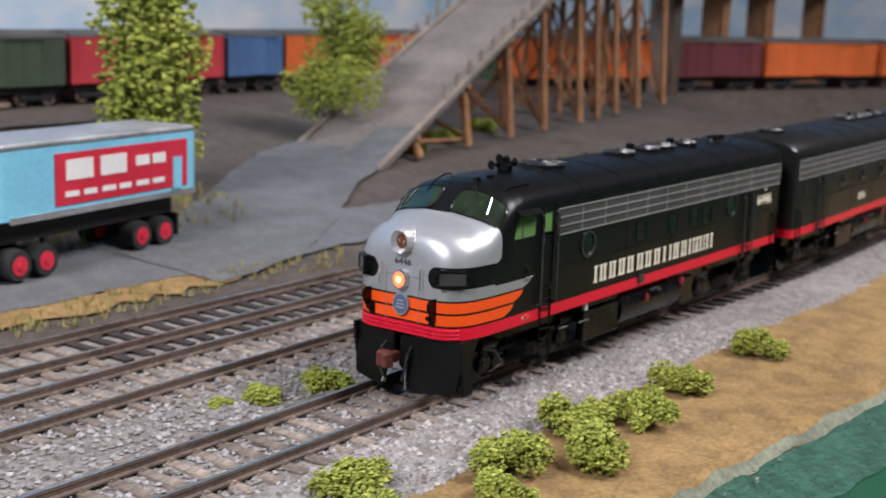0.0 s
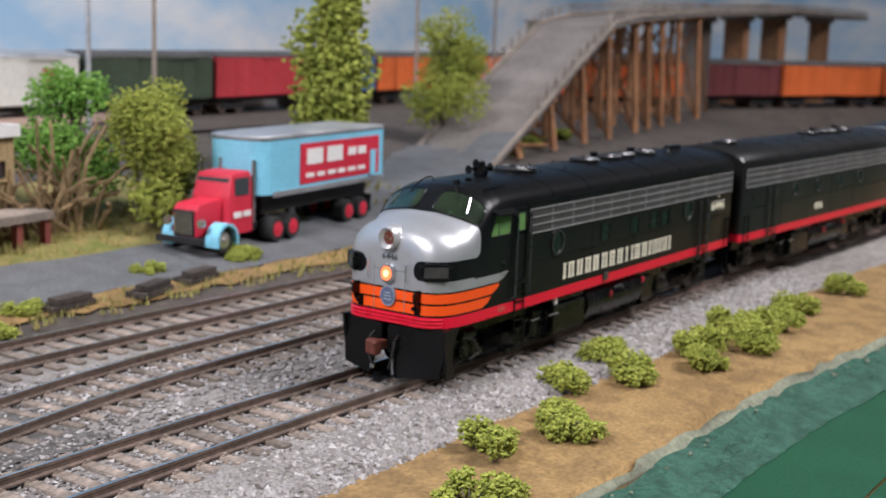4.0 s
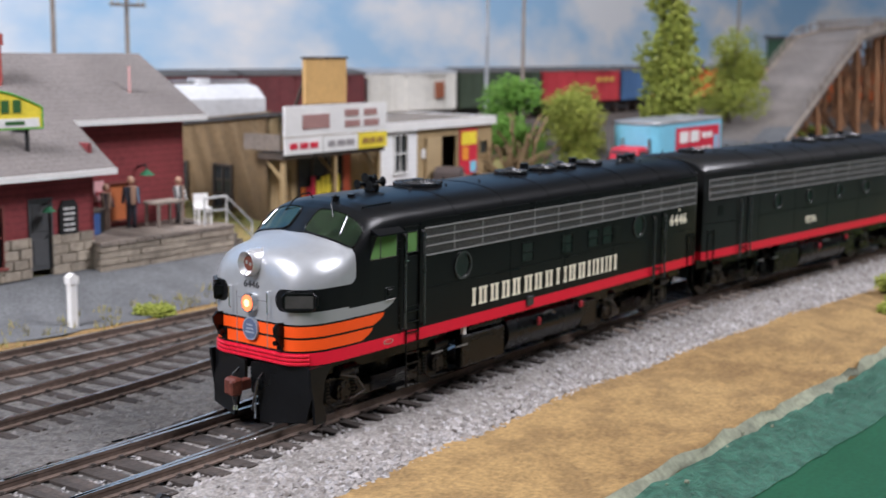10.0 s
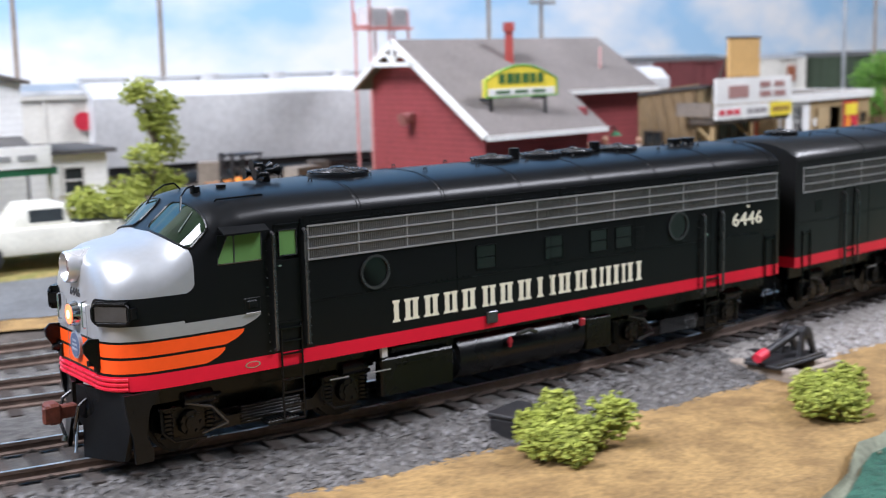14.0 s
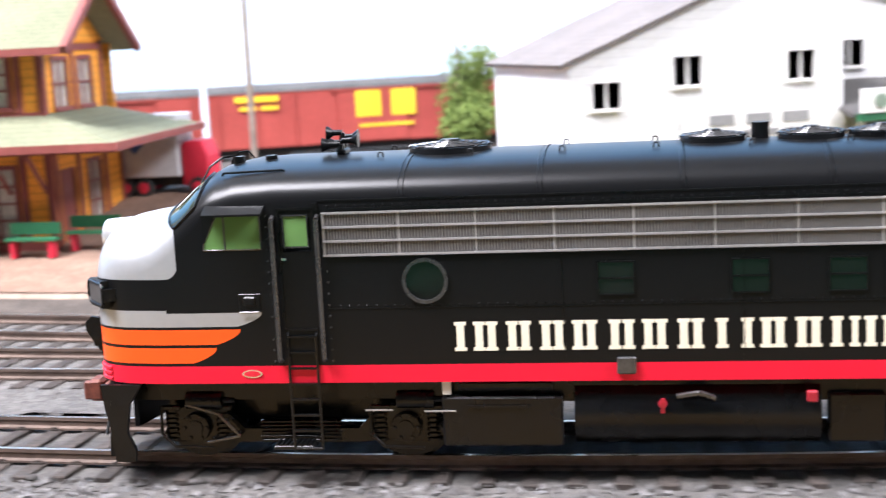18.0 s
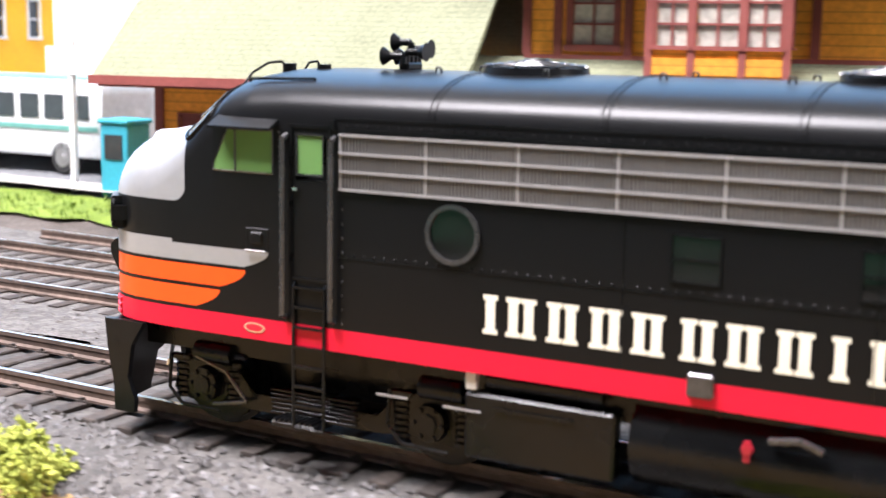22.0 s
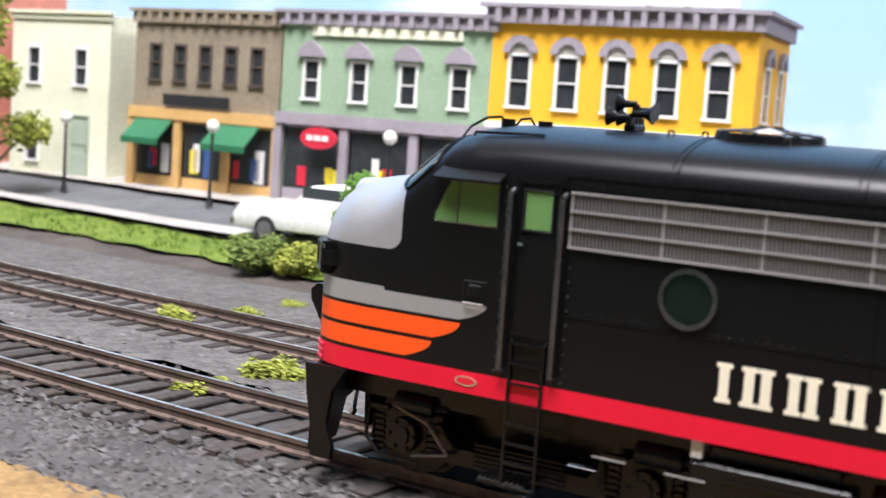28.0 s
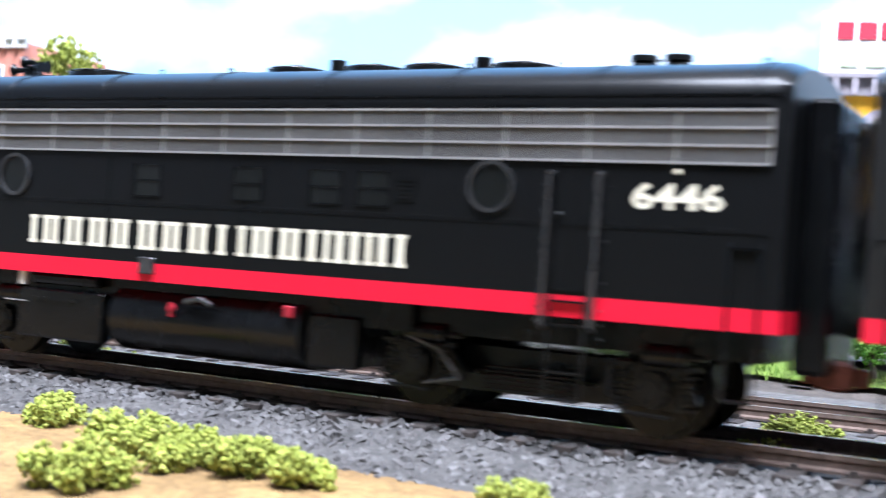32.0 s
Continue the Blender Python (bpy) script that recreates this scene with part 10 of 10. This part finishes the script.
def tufts(n, x0, x1, lo, hi, seed, mat, name, label, h=4.0):
    px, py, d = scatter(n, x0, x1, lo, hi, seed)
    pz = ground_z(px, py)
    r = np.random.RandomState(seed)
    V, F = [], []
    for i in range(n):
        for k in range(5):
            a, s = r.uniform(0, 6.28), r.uniform(0.5, 1.1) * h
            b = np.array([px[i] + r.uniform(-1.5, 1.5), py[i] + r.uniform(-1.5, 1.5), pz[i]])
            tip = b + [math.cos(a) * s * 0.4, math.sin(a) * s * 0.4, s]
            w = np.array([-math.sin(a), math.cos(a), 0]) * 0.28
            j = len(V)
            V += [b - w, b + w, tip]
            F.append((j, j + 1, j + 2))
    me = bpy.data.meshes.new(name)
    me.from_pydata((np.array(V) * U).tolist(), [], F)
    me.materials.append(mat)
    tagged(new(name, me), label, "grass", "", "stuff")


tufts(900, 120, 700, 152, 200, 51, GRASS_BLADE, "dry_grass", "sparse dry grass on the lot", 4.5)
tufts(500, 60, 700, 100, 114, 52, GRASS_BLADE, "verge_grass", "thin dry grass on the road verge", 3.0)
tufts(900, -900, -440, 112, 131, 53, isle_mat("fresh_grass_blades", [(0.091, 0.169, 0.013), (0.163, 0.247, 0.033)], 0.9, 0.3), "green_grass", "fresh green grass strip", 2.6)


# ---- the painted sky behind the layout, and an unseen room added round it to bounce the light ----
def sky_paint():
    m, nt, bs = principled("painted_sky")
    p = Paint(nt)
    tc = nt.nodes.new("ShaderNodeTexCoord")
    mp = nt.nodes.new("ShaderNodeMapping")
    mp.inputs["Scale"].default_value = (1.0, 1.0, 2.2)
    nt.links.new(tc.outputs["Object"], mp.inputs["Vector"])
    n = nt.nodes.new("ShaderNodeTexNoise")
    n.inputs["Scale"].default_value, n.inputs["Detail"].default_value, n.inputs["Roughness"].default_value = 5.5, 6.0, 0.55
    nt.links.new(mp.outputs[0], n.inputs["Vector"])
    hz = ramp(nt, p.op("DIVIDE", p.z, 500.0), [(0.0, (0.40, 0.57, 0.72)), (0.45, (0.21, 0.43, 0.67)), (1.0, (0.14, 0.37, 0.69))]).outputs["Color"]
    low = p.op("MULTIPLY", p.op("SUBTRACT", 1.0, p.op("DIVIDE", p.z, 420.0)), 0.16)
    c = ramp(nt, p.op("ADD", n.outputs["Fac"], low), [(0.55, (0, 0, 0)), (0.74, (1, 1, 1))])
    out = mixed(nt, c.outputs["Color"], hz, (0.70, 0.72, 0.73))
    nt.links.new(out, bs.inputs["Base Color"])
    bs.inputs["Roughness"].default_value = 0.9
    return m


SKY_LINE = line_xy([(2700, 250), (2500, 560), (2100, 740), (1500, 700), (1000, 600), (600, 540), (300, 560), (0, 620), (-300, 700), (-700, 820), (-1100, 900), (-1500, 860), (-1750, 640)], 20)
back = ribbon("backdrop", SKY_LINE, 0, 2, lambda x, y, f: np.zeros(len(x)) + (-60 if f < 0.5 else 620), sky_paint(), 1)
tagged(back, "painted pale blue sky wall with soft white clouds", "backdrop", "", "structure")
ROOM_WHITE = surf("room_wall_paint", (0.5, 0.5, 0.49), 0.9, 0, 200, 5, 0.05, 0.1)
# unseen south wall, darkened so the locomotive's side reflects less light
DIMMED_AISLE_WALL = surf("dimmed_aisle_wall", (0.24, 0.25, 0.27), 0.9, 0, 200, 5, 0.05, 0.1)
for nm, b in (("wall_south", (-3000, 3200, -1900, -1860, -900, 1500)), ("wall_west", (-3040, -3000, -1900, 1200, -900, 1500)), ("wall_east", (3200, 3240, -1900, 1200, -900, 1500)), ("wall_north", (-3000, 3200, 1160, 1200, -900, 1500)), ("ceiling", (-3040, 3240, -1900, 1200, 1500, 1540)), ("floor", (-3040, 3240, -1900, 1200, -940, -900))):
    bm = B()
    box(bm, *b)
    tagged(part(nm, bm, (surf("ceiling_paint", (0.72, 0.72, 0.70), 0.9, 0, 200, 5, 0.05, 0.1) if nm == "ceiling" else DIMMED_AISLE_WALL if nm == "wall_south" else ROOM_WHITE) if nm != "floor" else surf("grey_carpet", (0.18, 0.17, 0.16), 0.95, 0, 300, 20, 0.15, 0.3)), "plain unseen room wall, added to shape the light" if "wall" in nm else "plain " + nm + " of the room", "wall" if "wall" in nm else nm, "", "structure")

# ---- the train on the main track ----
TRAIN = [(cab_unit(), 0, 105, 31), (booster_unit(), 171, 105, 29), (coach(), 349, 208, 36)]

# play of the leading unit on the rails: second, millimetres aside, degrees
SWAY = [(0, -1.3, 0.38), (1, -0.6, -0.02), (2, -0.2, -0.12), (5, -0.9, 1.05), (6, -1.5, 1.42), (7, -1.5, 1.04), (8, -0.6, 0.27), (9, 0.2, -0.23), (10, 1.3, -0.87), (11, 1.9, -0.94), (12, 1.7, -0.57), (13, 0.5, 0.04), (14, -1.6, 0.9), (15, -2.9, 1.4), (18, 1.4, -1.7), (19, 1.9, -1.21), (20, 0.9, 0.09), (21, -0.5, 0.85), (22, -1.4, 0.98), (23, -1.4, 0.6), (24, -1.0, 0.15), (27, 1.0, -0.72), (28, 1.0, -0.44), (29, -0.4, 0.43), (30, -1.3, 0.68), (31, -0.3, -0.02), (32, 1.1, -0.71)]


def sway_at(t, k):
    return float(np.interp(t, [r[0] for r in SWAY], [r[k] for r in SWAY]))


def unit_pose(s_front, wheelbase, pivot, aside_mm=0.0, turn=0.0):
    """The pose of a car whose leading truck stands at length s_front on the main track."""
    a, b = main_at(s_front, -1.65), main_at(s_front - wheelbase, -1.65)
    h = math.atan2(b[1] - a[1], b[0] - a[0])
    x, y = a[0] - pivot * math.cos(h) - aside_mm * math.sin(h), a[1] - pivot * math.sin(h) + aside_mm * math.cos(h)
    return at(x, y, 0, math.degrees(h) + turn)


def run_at(t):
    """How far the train has come, smoothly, from the table by seconds."""
    k = max(i for i, r in enumerate(RUN) if r[0] <= t + 1e-6)
    k = min(k, len(RUN) - 2)
    def slope(i):
        i0, i1 = max(0, i - 1), min(len(RUN) - 1, i + 1)
        return (RUN[i1][1] - RUN[i0][1]) / (RUN[i1][0] - RUN[i0][0])
    (t0, s0), (t1, s1) = RUN[k], RUN[k + 1]
    h, u = t1 - t0, (t - t0) / (t1 - t0)
    return (2 * u ** 3 - 3 * u ** 2 + 1) * s0 + (u ** 3 - 2 * u ** 2 + u) * h * slope(k) + (3 * u ** 2 - 2 * u ** 3) * s1 + (u ** 3 - u ** 2) * h * slope(k + 1)


def motions():
    """The train runs along the main track, and its wheels turn."""
    beats = [i * 0.5 for i in range(65)]
    spins = [i * 32.0 / 240 for i in range(241)]
    for (car, wheels), lag, base, pivot in TRAIN:
        sway = 1.0 if lag == 0 else 0.0
        car.scale = (1, 0.9, 1)
        walk(car, [(t, unit_pose(run_at(t) - lag, base, pivot, sway * sway_at(t, 1), sway * sway_at(t, 2))) for t in beats])
        for w in wheels:
            home = w.matrix_basis.copy()
            walk(w, [(t, home @ Matrix.Rotation(-(run_at(t) - run_at(0)) / 5.6, 4, "Y")) for t in spins])


motions()
